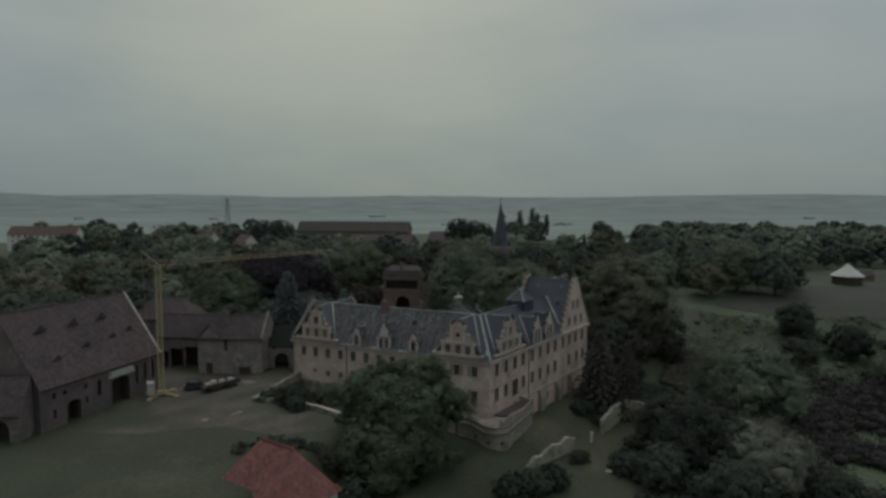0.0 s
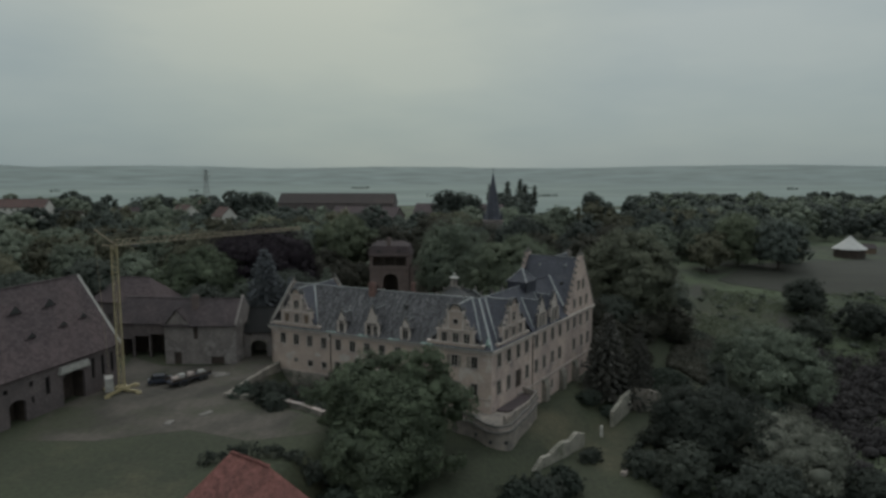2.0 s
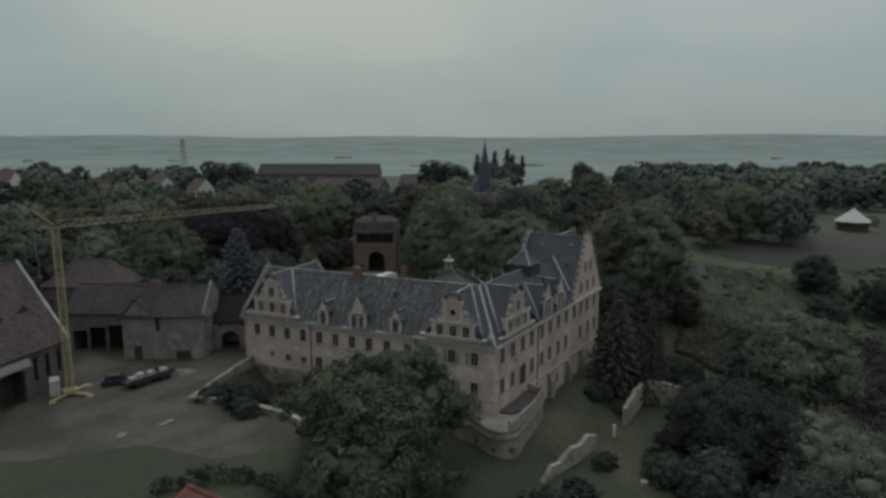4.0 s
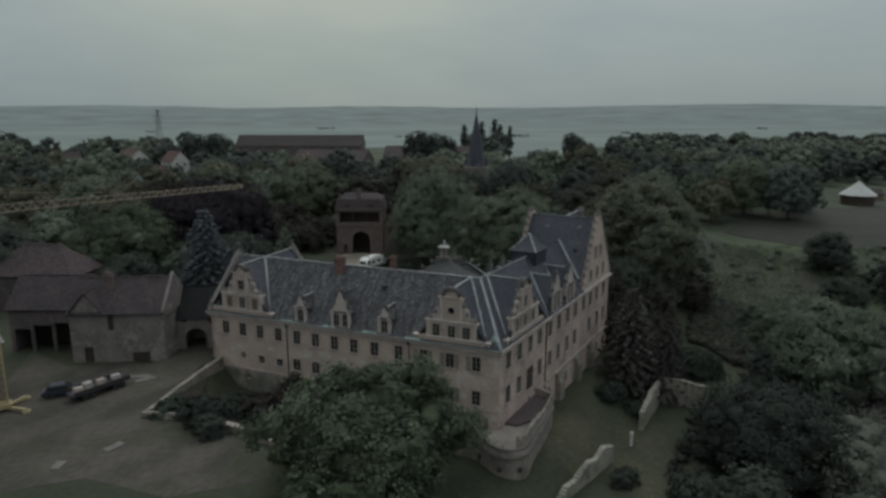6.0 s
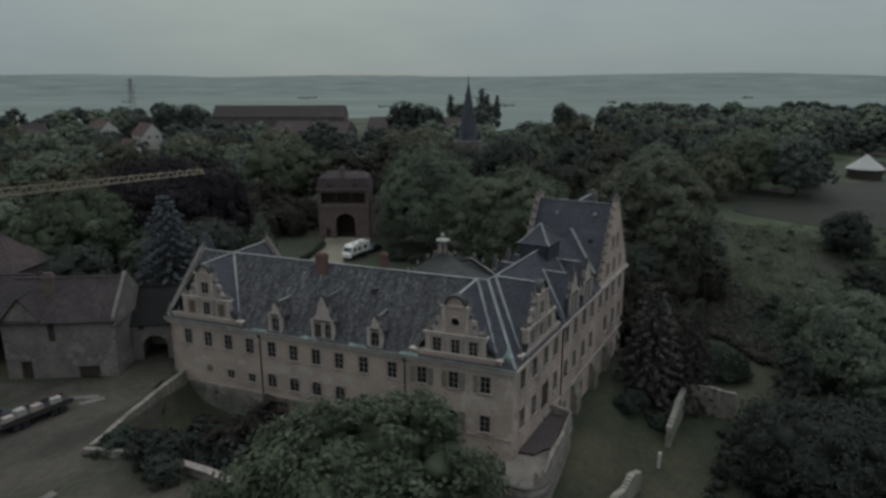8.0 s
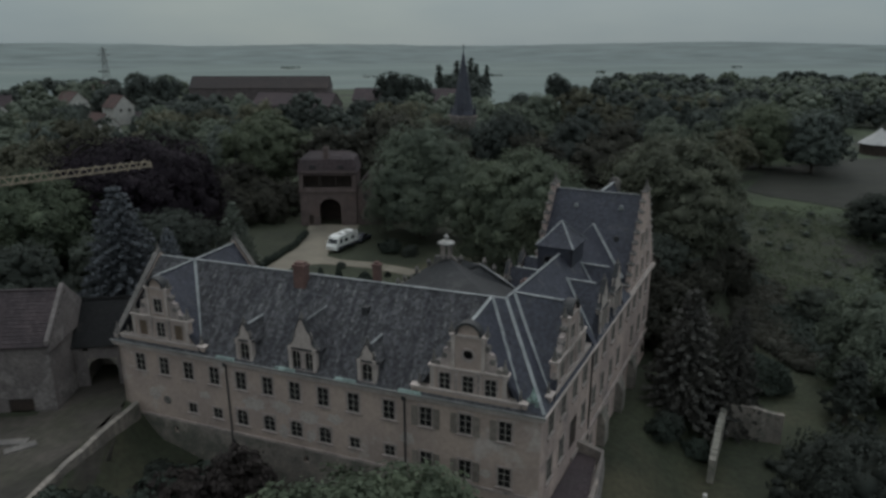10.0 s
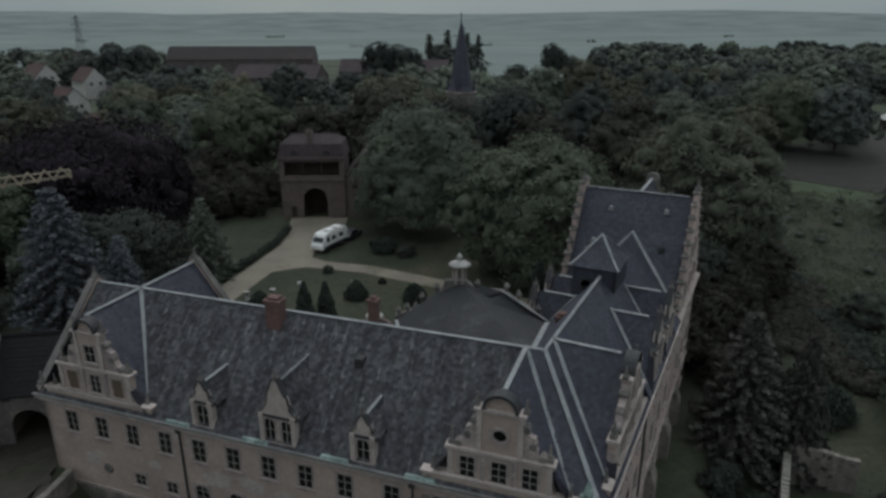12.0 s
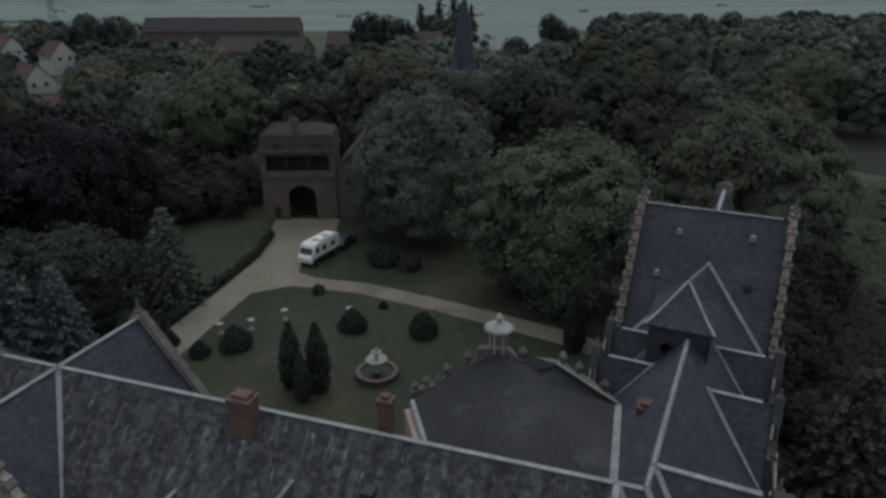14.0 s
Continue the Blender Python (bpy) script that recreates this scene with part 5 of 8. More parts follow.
bm = bmesh.new()
slab(bm, Matrix.Identity(4), [p.xy[:] for p in rim_w + [PE(0.2, 0.2, 0), PS(LEN_S - 7.0, 0.2, 0)]], -10.5, -3.0)
part("platform", bm, BASTIONSTONE, bastion, "rubble bastion with a worn pale floor")
bastion_ring(-3.3, -2.95, 0.3, 0.55, "band", OLDSTONE, "worn dark stone ledge", 0.1)
bastion_ring(-4.3, -3.95, 0.42, 0.3, "band", OLDSTONE, "worn dark stone ledge", 0.08)
bastion_ring(-3.95, -3.3, 0.12, 0.3, "band", SANDSTONE)
rim_w, rim_all = rim_w[24:], rim_w
bastion_ring(-3.0, -1.5, 0.02, 0.5, "parapet", BASTIONSTONE, "broken stone parapet", 0.9)
rim_w = rim_all
bm = bmesh.new()
slab(bm, Matrix.Identity(4), [p.xy[:] for p in (PE(1.6, -0.1, 0), PE(1.9, -1.7, 0), PE(3.2, -2.2, 0), PE(4.2, -3.0, 0), PE(10.6, -2.0, 0), PE(11.0, -0.1, 0))], -3.0, -2.7)
part("terrace_floor", bm, BROWNTILE, bastion, "brown tiled terrace floor")
for i in (7, 17, 26):
    p = rim_w[min(i, len(rim_w) - 1)]
    bm = bmesh.new()
    box(bm, Matrix.Translation(p), -0.26, 0.26, -0.26, 0.26, -6.0, -5.5)
    part("loophole", bm, IRON, bastion)

rough_wall("parapet_wall", [(-28.6, 131.6), (-30.6, 124.5), (-32.2, 118.6), (-33.0, 115.2)], 0.55, [0.6, 0.55, 0.45, 0.3], -2.0, "rubble ramp parapet with a worn top", material=RUBBLE, ragged=0.07, seed=3)
rough_wall("yard_wall", [(-23.6, 110.9), (-20.2, 109.0), (-16.6, 106.2)], 0.6, [0.55, 0.5, 0.35], -1.0, "low yard wall with pale coping", coping=SANDSTONE, seed=4)
rough_wall("planter_wall", [(-33.2, 114.2), (-30.5, 113.4), (-27.0, 113.0)], 0.5, 0.7, -0.6, "low rubble wall round shrubs", ragged=0.06, seed=5)
rough_wall("garden_wall", [(13.6, 107.4), (16.4, 110.6), (20.0, 114.4), (23.6, 118.4)], 0.7, [-9.0, -8.2, -7.9, -7.7], -13, "ruined pale rubble garden wall", material=WALLSTONE, ragged=0.22, seed=6)
rough_wall("garden_wall", [(30.6, 126.4), (33.6, 130.9), (36.8, 135.4)], 0.7, [-7.3, -6.6, -6.3], -12, "ruined pale rubble garden wall", material=WALLSTONE, ragged=0.2, seed=7)
rough_wall("garden_wall", [(36.9, 135.2), (39.6, 134.0), (42.6, 132.6)], 0.6, [-6.2, -6.1, -6.4], -9, "ruined pale rubble garden wall", material=RUBBLE, ragged=0.12, seed=8)
rough_wall("gate_post", [(27.6, 122.0), (27.8, 122.3)], 0.35, -8.4, -11, "white gate post", material=WHITEWALL, seed=9)
rough_wall("garden_wall", [(48.6, 123.4), (51.8, 123.4), (53.4, 126.4)], 0.8, [-8.4, -8.3, -8.6], -13, "overgrown grey garden wall", material=RUBBLE, ragged=0.15, seed=10)
rough_wall("gate_post", [(27.2, 107.6), (27.8, 108.6)], 0.9, -10.0, -14, "tall pale stone pier", material=BASTIONSTONE, seed=11)


# ---- simple houses ----
def house(name, F, L, D, eave, ridge, wall_mat, roof_mat, label, holes_front=(), holes_gable=(), base=-0.5, over=0.4, hip=0.0, tiles=False, win=True, group="", category="house"):
    """A house in the frame F: x along the front, y back; gables at both ends, or hips."""
    o = F @ Vector((L / 2, D / 2, 0))
    root = thing(name, o, label, category, group)
    G0 = F @ Matrix.Translation((L, 0, 0)) @ Matrix.Rotation(math.pi / 2, 4, "Z")
    G1 = F @ Matrix.Translation((0, D, 0)) @ Matrix.Rotation(-math.pi / 2, 4, "Z")
    GB = F @ Matrix.Translation((L, D, 0)) @ Matrix.Rotation(math.pi, 4, "Z")
    for G, a, b, hs in ((F, 0, L, holes_front), (GB, 0, L, ()), (G0, 0.4, D - 0.4, holes_gable), (G1, 0.4, D - 0.4, ())):
        bm = bmesh.new()
        wall(bm, G, a, b, base, eave, 0.4, [h[:4] for h in hs])
        part("wall", bm, wall_mat, root)
    if not hip:
        for G in (G0, G1):
            bm = bmesh.new()
            prism(bm, G, [(0.05, eave), (D - 0.05, eave), (D / 2, ridge - 0.1)], 0.0, 0.4)
            part("gable", bm, wall_mat, root)
    f = F
    for s, y0 in ((0, -over), (1, D + over)):
        k = over * (ridge - eave) / (D / 2)
        a, b = f @ Vector((-over * 0.7 if not hip else -over, y0, eave - k)), f @ Vector((L + (over * 0.7 if not hip else over), y0, eave - k))
        c, d2 = f @ Vector((L - hip + (0 if hip else over * 0.7), D / 2, ridge)), f @ Vector((hip - (0 if hip else over * 0.7), D / 2, ridge))
        if tiles:
            tiled_roof("roof", [a, b, c, d2], roof_mat, root, w=0.5, course=0.42, seed=40 + s, lift=0.05)
        else:
            bm = bmesh.new()
            t = [bm.verts.new(p) for p in (a, b, c, d2)]
            lo = [bm.verts.new(p - Vector((0, 0, 0.2))) for p in (a, b, c, d2)]
            bm.faces.new(t)
            bm.faces.new(lo[::-1])
            for i in range(4):
                bm.faces.new((t[i], lo[i], lo[(i + 1) % 4], t[(i + 1) % 4]))
            part("roof", bm, roof_mat, root)
    if hip:
        for x0, x1 in ((-over, hip), (L + over, L - hip)):
            k = over * (ridge - eave) / (D / 2)
            tiled_roof("roof", [f @ Vector((x0, -over, eave - k)), f @ Vector((x0, D + over, eave - k)), f @ Vector((x1, D / 2, ridge))], roof_mat, root, w=0.5, course=0.42, seed=44, lift=0.05, keep=None if tiles else (lambda p: False))
    strip("ridge", [f @ Vector((hip, D / 2, ridge)), f @ Vector((L - hip, D / 2, ridge))], 0.4, roof_mat, root)
    if win:
        for G, hs in ((F, holes_front), (G0, holes_gable)):
            for h in hs:
                if len(h) == 4 and h[1] - h[0] < 1.6:
                    add_window(root, G, (h[0] + h[1]) / 2, h[2], h[1] - h[0], h[3] - h[2], surround=wall_mat, bars=2)
    return root


# ---- the great barn ----
D_B = Vector((0.289, 0.957, 0))
P_B = Vector((-0.957, 0.289, 0))
F_BARN = axes(Vector((-59.9, 97.6, 0)), D_B, P_B)
BL = 25.4
doors = [(4.9, 7.6, -0.4, 3.4), (14.0, 18.2, -0.4, 4.6)]
slits = [(2.2, 2.9, 4.6, 5.5), (4.2, 4.9, 4.7, 5.4), (2.3, 2.9, 1.5, 2.9), (8.3, 8.9, 4.6, 5.4), (11.0, 11.8, 2.6, 5.2), (8.5, 9.0, 2.2, 3.2), (19.6, 20.3, 2.4, 5.6), (21.6, 22.3, 2.4, 5.6), (23.6, 24.3, 2.4, 5.6)]
barn = house("barn", F_BARN, BL, 15.0, 7.1, 17.6, BARNSTONE, BROWNTILE, "long stone barn under a steep brown tiled roof", doors + slits, tiles=True, win=False, base=-1.0, category="barn")
for h in slits:
    bm = bmesh.new()
    box(bm, F_BARN, h[0], h[1], 0.22, 0.26, h[2], h[3])
    part("pane", bm, GLASS, barn)
for h in doors:
    bm = bmesh.new()
    spandrels(bm, F_BARN, h[0], h[1], h[3], 0.7, 0.02, 0.38)
    part("arch", bm, BARNSTONE, barn)
    for i in range(6):
        w = (h[1] - h[0]) / 6
        bm = bmesh.new()
        box(bm, F_BARN, h[0] + i * w + 0.02, h[0] + (i + 1) * w - 0.02, 2.2 + 0.02 * (i % 2), 2.3, -0.4, h[3])
        part("door_plank", bm, DARKWOOD, barn, "dark timber door plank")
    for s in (0, 1):
        bm = bmesh.new()
        box(bm, F_BARN, h[s] - 0.05 + s * 0.05, h[s] + s * 0.05, 0.4, 2.3, -0.4, h[3])
        part("jamb", bm, DARKWOOD, barn)
    bm = bmesh.new()
prism(bm, F_BARN @ Matrix.Rotation(0, 4, "Z"), [(13.2, 4.9), (19.0, 4.9), (18.6, 5.9), (13.6, 5.9)], -0.5, 0.1)
part("door_hood", bm, CONCRETE, barn, "pale grey hood over the wide door")
for x, z in ((5.0, 14.2), (11.2, 14.2), (17.2, 14.2), (5.2, 10.0), (11.4, 10.8), (17.4, 11.2), (21.6, 11.6)):
    y = (z - 7.1) * 7.5 / 10.5
    big = z > 13
    w, dz = (1.25, 1.25) if big else (0.95, 0.8)
    bm = bmesh.new()
    prism(bm, F_BARN, [(x - w, z), (x + w, z), (x, z + dz)], y - 0.35, y + dz * 0.75)
    dm = part("roof_vent", bm, BROWNTILE, barn, "small triangular roof vent")
    bm = bmesh.new()
    prism(bm, F_BARN, [(x - w * 0.8, z + 0.06), (x + w * 0.8, z + 0.06), (x, z + dz * 0.86)], y - 0.365, y - 0.352)
    part("opening", bm, IRON, dm)
strip("verge", [F_BARN @ Vector((BL + 0.3, -0.4, 6.6)), F_BARN @ Vector((BL + 0.3, 7.5, 17.65))], 0.45, CONCRETE, barn, up=0.06, label="pale mortared verge")
F_ANX = axes(Vector((-72.5, 93.2, 0)), Vector((0.957, 0.06, 0)).normalized(), Vector((-0.06, 0.957, 0)).normalized())
annex = house("barn_annex", F_ANX, 11.8, 6.0, 4.6, 9.2, BARNSTONE, BROWNTILE, "lower barn annex with a wide arch", [(6.6, 10.4, -0.4, 3.4)], tiles=True, win=False, base=-1, category="barn")
bm = bmesh.new()
spandrels(bm, F_ANX, 6.6, 10.4, 3.4, 1.7, 0.02, 0.38)
part("arch", bm, BARNSTONE, annex)
bm = bmesh.new()
box(bm, F_ANX, 6.2, 10.8, 2.4, 2.5, -0.4, 4.2)
part("barn_door", bm, DARKWOOD, annex)

# ---- west outbuildings and gate passage ----
F_D = axes(Vector((-49.0, 132.2, 0)), Vector((0.9995, -0.03, 0)), Vector((0.03, 0.9995, 0)))
depot = house("outbuilding", F_D, 12.8, 9.0, 7.4, 11.2, GREYPLASTER, DARKTILE, "grey rendered outbuilding with patched plaster", [(1.6, 2.9, -0.4, 2.2), (5.2, 6.0, 4.6, 6.9), (8.2, 10.6, 0.0, 1.4)], tiles=True, win=False, base=-1, category="outbuilding")
for h in ((1.6, 2.9, -0.4, 2.2), (5.2, 6.0, 4.6, 6.9), (8.2, 10.6, 0.0, 1.4)):
    bm = bmesh.new()
    box(bm, F_D, h[0], h[1], 0.25, 0.3, h[2], h[3])
    part("door", bm, DARKWOOD, depot)
bm = bmesh.new()
prism(bm, F_D, [(0.2, 7.2), (4.6, 7.2), (2.4, 9.9)], -0.1, 0.4)
part("wall_gable", bm, GREYPLASTER, depot)
for s in (-1, 1):
    tiled_roof("gable_roof", [F_D @ Vector((2.4 + s * 2.6, -0.3, 7.0)), F_D @ Vector((2.4, -0.3, 10.1)), F_D @ Vector((2.4, 3.4, 10.1)), F_D @ Vector((2.4 + s * 2.6, 0.6, 7.4))], DARKTILE, depot, seed=50, w=0.5, course=0.42)
bm = bmesh.new()
box(bm, F_D, 4.2, 5.3, 2.4, 3.2, 9.0, 12.0)
box(bm, F_D, 4.1, 5.4, 2.3, 3.3, 11.7, 11.92)
for x in (4.26, 4.82):
    box(bm, F_D, x, x + 0.42, 2.55, 3.05, 12.0, 12.3)
part("chimney", bm, DARKBRICK, depot, "brick chimney on the outbuilding")
bm = bmesh.new()
prism(bm, F_D @ Matrix.Translation((12.8, 0, 0)) @ Matrix.Rotation(math.pi / 2, 4, "Z"), [(-0.3, 6.5), (9.3, 6.5), (9.3, 7.6), (4.5, 11.9), (-0.3, 7.6)], -0.35, 0.05)
part("fire_wall", bm, GREYPLASTER, depot, "raised end gable with coping")

F_D2 = axes(Vector((-60.0, 137.6, 0)), Vector((0.995, -0.1, 0)), Vector((0.1, 0.995, 0)))
depot2 = house("outbuilding", F_D2, 11.0, 8.0, 6.8, 10.6, BARNSTONE, DARKTILE, "long low outbuilding with open bays", [(0.6, 3.0, -0.4, 3.4), (3.4, 6.2, -0.4, 4.0), (6.6, 10.4, -0.4, 4.4)], tiles=True, win=False, base=-1, category="outbuilding")
bm = bmesh.new()
box(bm, F_D2, 0.5, 10.5, 4.6, 4.7, -0.6, 5.2)
part("back_wall", bm, DARKWOOD, depot2)

F_G = axes(Vector((-36.2, 136.6, 0)), Vector((0.9995, 0.03, 0)), Vector((-0.03, 0.9995, 0)))
gatehouse = house("gate_passage", F_G, 6.4, 6.0, 5.2, 8.8, GREYPLASTER, DARKFELT, "gate passage with a round arch beside the castle", [(1.3, 4.3, -0.6, 3.2), (1.0, 1.6, 4.1, 4.8), (4.6, 5.2, 4.1, 4.8)], tiles=True, win=False, base=-1, category="gatehouse")
bm = bmesh.new()
spandrels(bm, F_G, 1.3, 4.3, 3.2, 1.5, 0.02, 0.38)
part("arch", bm, RUBBLE, gatehouse)
bm = bmesh.new()
for x in (0.7, 5.0):
    box(bm, F_G, x, x + 0.08, 0.4, 5.4, -0.6, 4.4)
box(bm, F_G, 0.7, 5.1, 5.35, 5.45, -0.6, 4.4)
part("passage_lining", bm, RUBBLE, gatehouse)

# ---- red-roofed cottage below the yard ----
d = Vector((0.806, -0.592, 0)).normalized()
F_R = axes(Vector((-20.5, 80.9, -3.9)) - d * 6.5 - Vector((-d.y, d.x, 0)) * 3.8, d, Vector((-d.y, d.x, 0)))
house("cottage", F_R, 13.0, 7.6, 3.6, 8.6, WHITEWALL, REDTILE, "small cottage with a red tiled hipped roof", tiles=True, base=-5, hip=3.4, win=False)

# ---- gate tower to the north ----
F_T = axes(Vector((-18.3, 203.6, 0)), Vector((0.994, -0.11, 0)), Vector((0.11, 0.994, 0)))
tower = thing("gate_tower", (-12, 207, 0), "red brick gate tower with a round arch and loggia", "gate tower")
TW = 11.4
arch = (3.9, 8.2, -0.6, 5.3)
bm = bmesh.new()
wall(bm, F_T, 0, TW, -1, 11.0, 0.7, [arch, (1.6, 2.6, -0.2, 1.9), (0.8, 10.6, 7.5, 10.0)])
for k, (x, y, rot, L) in enumerate(((TW, 0, 90, 8.0), (TW, 8.0, 180, TW), (0, 8.0, 270, 8.0))):
    G = F_T @ Matrix.Translation((x, y, 0)) @ Matrix.Rotation(radians(rot), 4, "Z")
    wall(bm, G, 0.0 if k == 1 else 0.7, L if k == 1 else L - 0.7, -1, 11.0, 0.7, [(3.2, 7.5, -0.6, 5.3)] if k == 1 else ())
part("wall", bm, DARKBRICK, tower)
bm = bmesh.new()
spandrels(bm, F_T, arch[0], arch[1], arch[3], 2.0, -0.02, 0.7, 14)
part("arch", bm, DARKBRICK, tower)
bm = bmesh.new()
box(bm, F_T, 0.7, 10.7, 2.2, 2.3, 6.6, 10.9)
box(bm, F_T, 0.7, 10.7, 0.7, 7.3, 6.5, 6.7)
for i in (2, 4):
    box(bm, F_T, 0.8 + i * 9.8 / 6 - 0.12, 0.8 + i * 9.8 / 6 + 0.12, 0.2, 0.5, 7.5, 10.0)
part("loggia", bm, DARKWOOD, tower, "dark timber loggia under the eaves")
bm = bmesh.new()
box(bm, F_T, -0.2, TW + 0.2, -0.2, 0.0, 6.6, 6.95)
box(bm, F_T, -0.25, TW + 0.25, -0.25, 0.0, 10.5, 10.95)
part("band", bm, DARKBRICK, tower)
bm = bmesh.new()
box(bm, F_T, 1.6, 2.6, 0.3, 0.4, -0.3, 1.9)
part("side_door", bm, DARKWOOD, tower)
# added dark sheet closes the passage, so the arch looks shaded inside
bm = bmesh.new()
box(bm, F_T, 3.7, 8.4, 5.0, 5.1, -0.6, 5.4)
part("inner_gate", bm, DARKWOOD, tower, "added dark sheet that makes the passage look shaded")
def ring_at(inset, z, depth=8.0):
    """The corners of the tower's plan, drawn in by that much."""
    return [F_T @ Vector((x, y, z)) for x, y in ((inset, inset), (TW - inset, inset), (TW - inset, depth - inset), (inset, depth - inset))]


EAVES, KNEES = ring_at(-0.25, 10.5), ring_at(0.3, 13.2)
TOPS = [F_T @ Vector((1.8, 4, 14.4)), F_T @ Vector((TW - 1.8, 4, 14.4))]
for i in range(4):
    k = (i + 1) % 4
    tiled_roof("mansard", [EAVES[i], EAVES[k], KNEES[k], KNEES[i]], BROWNTILE, tower, w=0.4, course=0.34, seed=60 + i, label="steep brown tiled mansard slope" if i == 0 else "")
tiled_roof("roof", [KNEES[0], KNEES[1], TOPS[1], TOPS[0]], DARKTILE, tower, w=0.5, course=0.4, seed=66)
tiled_roof("roof", [KNEES[2], KNEES[3], TOPS[0], TOPS[1]], DARKTILE, tower, w=0.5, course=0.4, seed=67)
tiled_roof("roof", [KNEES[1], KNEES[2], TOPS[1]], DARKTILE, tower, w=0.5, course=0.4, seed=68)
tiled_roof("roof", [KNEES[3], KNEES[0], TOPS[0]], DARKTILE, tower, w=0.5, course=0.4, seed=69)
strip("ridge", TOPS, 0.35, BROWNTILE, tower)
for x in (2.9, 8.5):
    bm = bmesh.new()
    prism(bm, F_T, [(x - 0.75, 11.4), (x + 0.75, 11.4), (x + 0.55, 12.0), (x, 12.25), (x - 0.55, 12.0)], -0.15, 1.2)
    dm = part("dormer", bm, BROWNTILE, tower, "low eyebrow dormer in the steep slope")
    bm = bmesh.new()
    box(bm, F_T, x - 0.5, x + 0.5, -0.19, -0.16, 11.5, 11.95)
    part("opening", bm, IRON, dm)
bm = bmesh.new()
box(bm, F_T, 5.1, 6.1, 0.35, 1.25, 11.2, 15.2)
box(bm, F_T, 5.0, 6.2, 0.25, 1.35, 15.2, 15.45)
box(bm, F_T, 5.25, 5.55, 0.6, 0.95, 15.45, 15.8)
box(bm, F_T, 5.65, 5.95, 0.6, 0.95, 15.45, 15.8)
part("chimney", bm, DARKBRICK, tower, "weathered brick chimney rising from the mansard")
t_x, t_y = F_T.to_3x3() @ Vector((1, 0, 0)), F_T.to_3x3() @ Vector((0, 1, 0))
F_T2 = axes(F_T @ Vector((TW + 0.03, 9.8, 0)), -t_y, t_x)
house("tower_wing", F_T2, 9.2, 8.4, 7.2, 12.2, DARKBRICK, BROWNTILE, "gabled brick wing beside the gate tower", [], [(1.3, 2.3, 4.8, 6.4), (4.0, 5.0, 4.8, 6.4), (1.3, 2.3, 1.0, 2.8)], tiles=True, base=-1)

# ---- the garden court ----
GC = ground_z(-3.6, 155.2)
fountain = thing("fountain", (-3.6, 155.2, GC), "two-tiered stone garden fountain in a round basin", "fountain")
FF = Matrix.Translation((-3.6, 155.2, GC))
bm = bmesh.new()
lathe(bm, FF, [(1.75, -0.3), (1.85, 0.45), (2.05, 0.5), (2.05, 0.62), (1.6, 0.62), (1.55, 0.3), (0.05, 0.28)], 24)
part("basin", bm, DARKBRICK, fountain, "low brick rimmed basin")
bm = bmesh.new()
lathe(bm, FF, [(1.52, 0.44), (1.52, 0.47)], 24)
part("water", bm, GLASS, fountain)
bm = bmesh.new()
lathe(bm, FF, [(0.45, 0.28), (0.3, 0.7), (0.22, 1.1), (0.3, 1.5), (0.95, 1.75), (1.05, 1.85), (0.9, 1.85), (0.2, 1.75), (0.16, 2.3), (0.5, 2.5), (0.55, 2.58), (0.15, 2.55), (0.1, 2.8), (0.16, 2.95), (0.03, 3.1)], 18)
part("bowl", bm, CONCRETE, fountain, "pale stacked stone bowls", smooth=True)
for x, y in ((-19.6, 166.0), (-16.4, 166.4), (-5.9, 167.6), (-13.0, 168.2)):
    bm = bmesh.new()
    z = ground_z(x, y)
    lathe(bm, Matrix.Translation((x, y, z)), [(0.3, -0.1), (0.3, 0.25), (0.14, 0.35), (0.14, 0.8), (0.36, 1.05), (0.4, 1.3), (0.05, 1.35)], 10)
    ob = part("garden_urn", bm, CONCRETE)
    tagged(ob, "small grey stone urn on the lawn", "urn", "garden urns")

# motorhome
rv_a, rv_b = Vector((-11.5, 183.2, 0)), Vector((-7.6, 188.7, 0))
d = (rv_b - rv_a).normalized()
RZ = ground_z(-9.5, 186) + 0.06
F_V = axes(Vector((rv_a.x, rv_a.y, RZ)), d, Vector((-d.y, d.x, 0)))
rv = thing("motorhome", F_V @ Vector((3.4, 0, 0)), "white motorhome with a dark waistband parked on gravel", "motorhome")
bm = bmesh.new()
prism(bm, F_V @ Matrix.Translation((0, 0, 0)), [(0.1, 0.5), (6.7, 0.5), (6.75, 2.7), (6.5, 2.85), (1.5, 2.85), (1.1, 2.7), (0.45, 1.55), (0.05, 1.15)], -1.12, 1.12)
bmesh.ops.bevel(bm, geom=bm.edges[:], offset=0.07, segments=2, affect="EDGES")
part("body", bm, WHITEPAINT, rv)
bm = bmesh.new()
prism(bm, F_V, [(0.43, 1.62), (0.86, 2.34), (0.9, 2.3), (0.48, 1.6)], -0.95, 0.95)
part("windscreen", bm, MOTORGLASS, rv)
for y in (-1.135, 1.115):
    for x0, x1, z0, z1 in ((1.25, 1.95, 1.55, 2.3), (2.6, 3.5, 1.6, 2.2), (4.6, 5.5, 1.6, 2.2)):
        bm = bmesh.new()
        box(bm, F_V, x0, x1, y, y + 0.02, z0, z1)
        part("side_window", bm, MOTORGLASS, rv)
    bm = bmesh.new()
    box(bm, F_V, 0.5, 6.65, y, y + 0.02, 0.55, 0.98)
    part("stripe", bm, CARPAINT, rv)
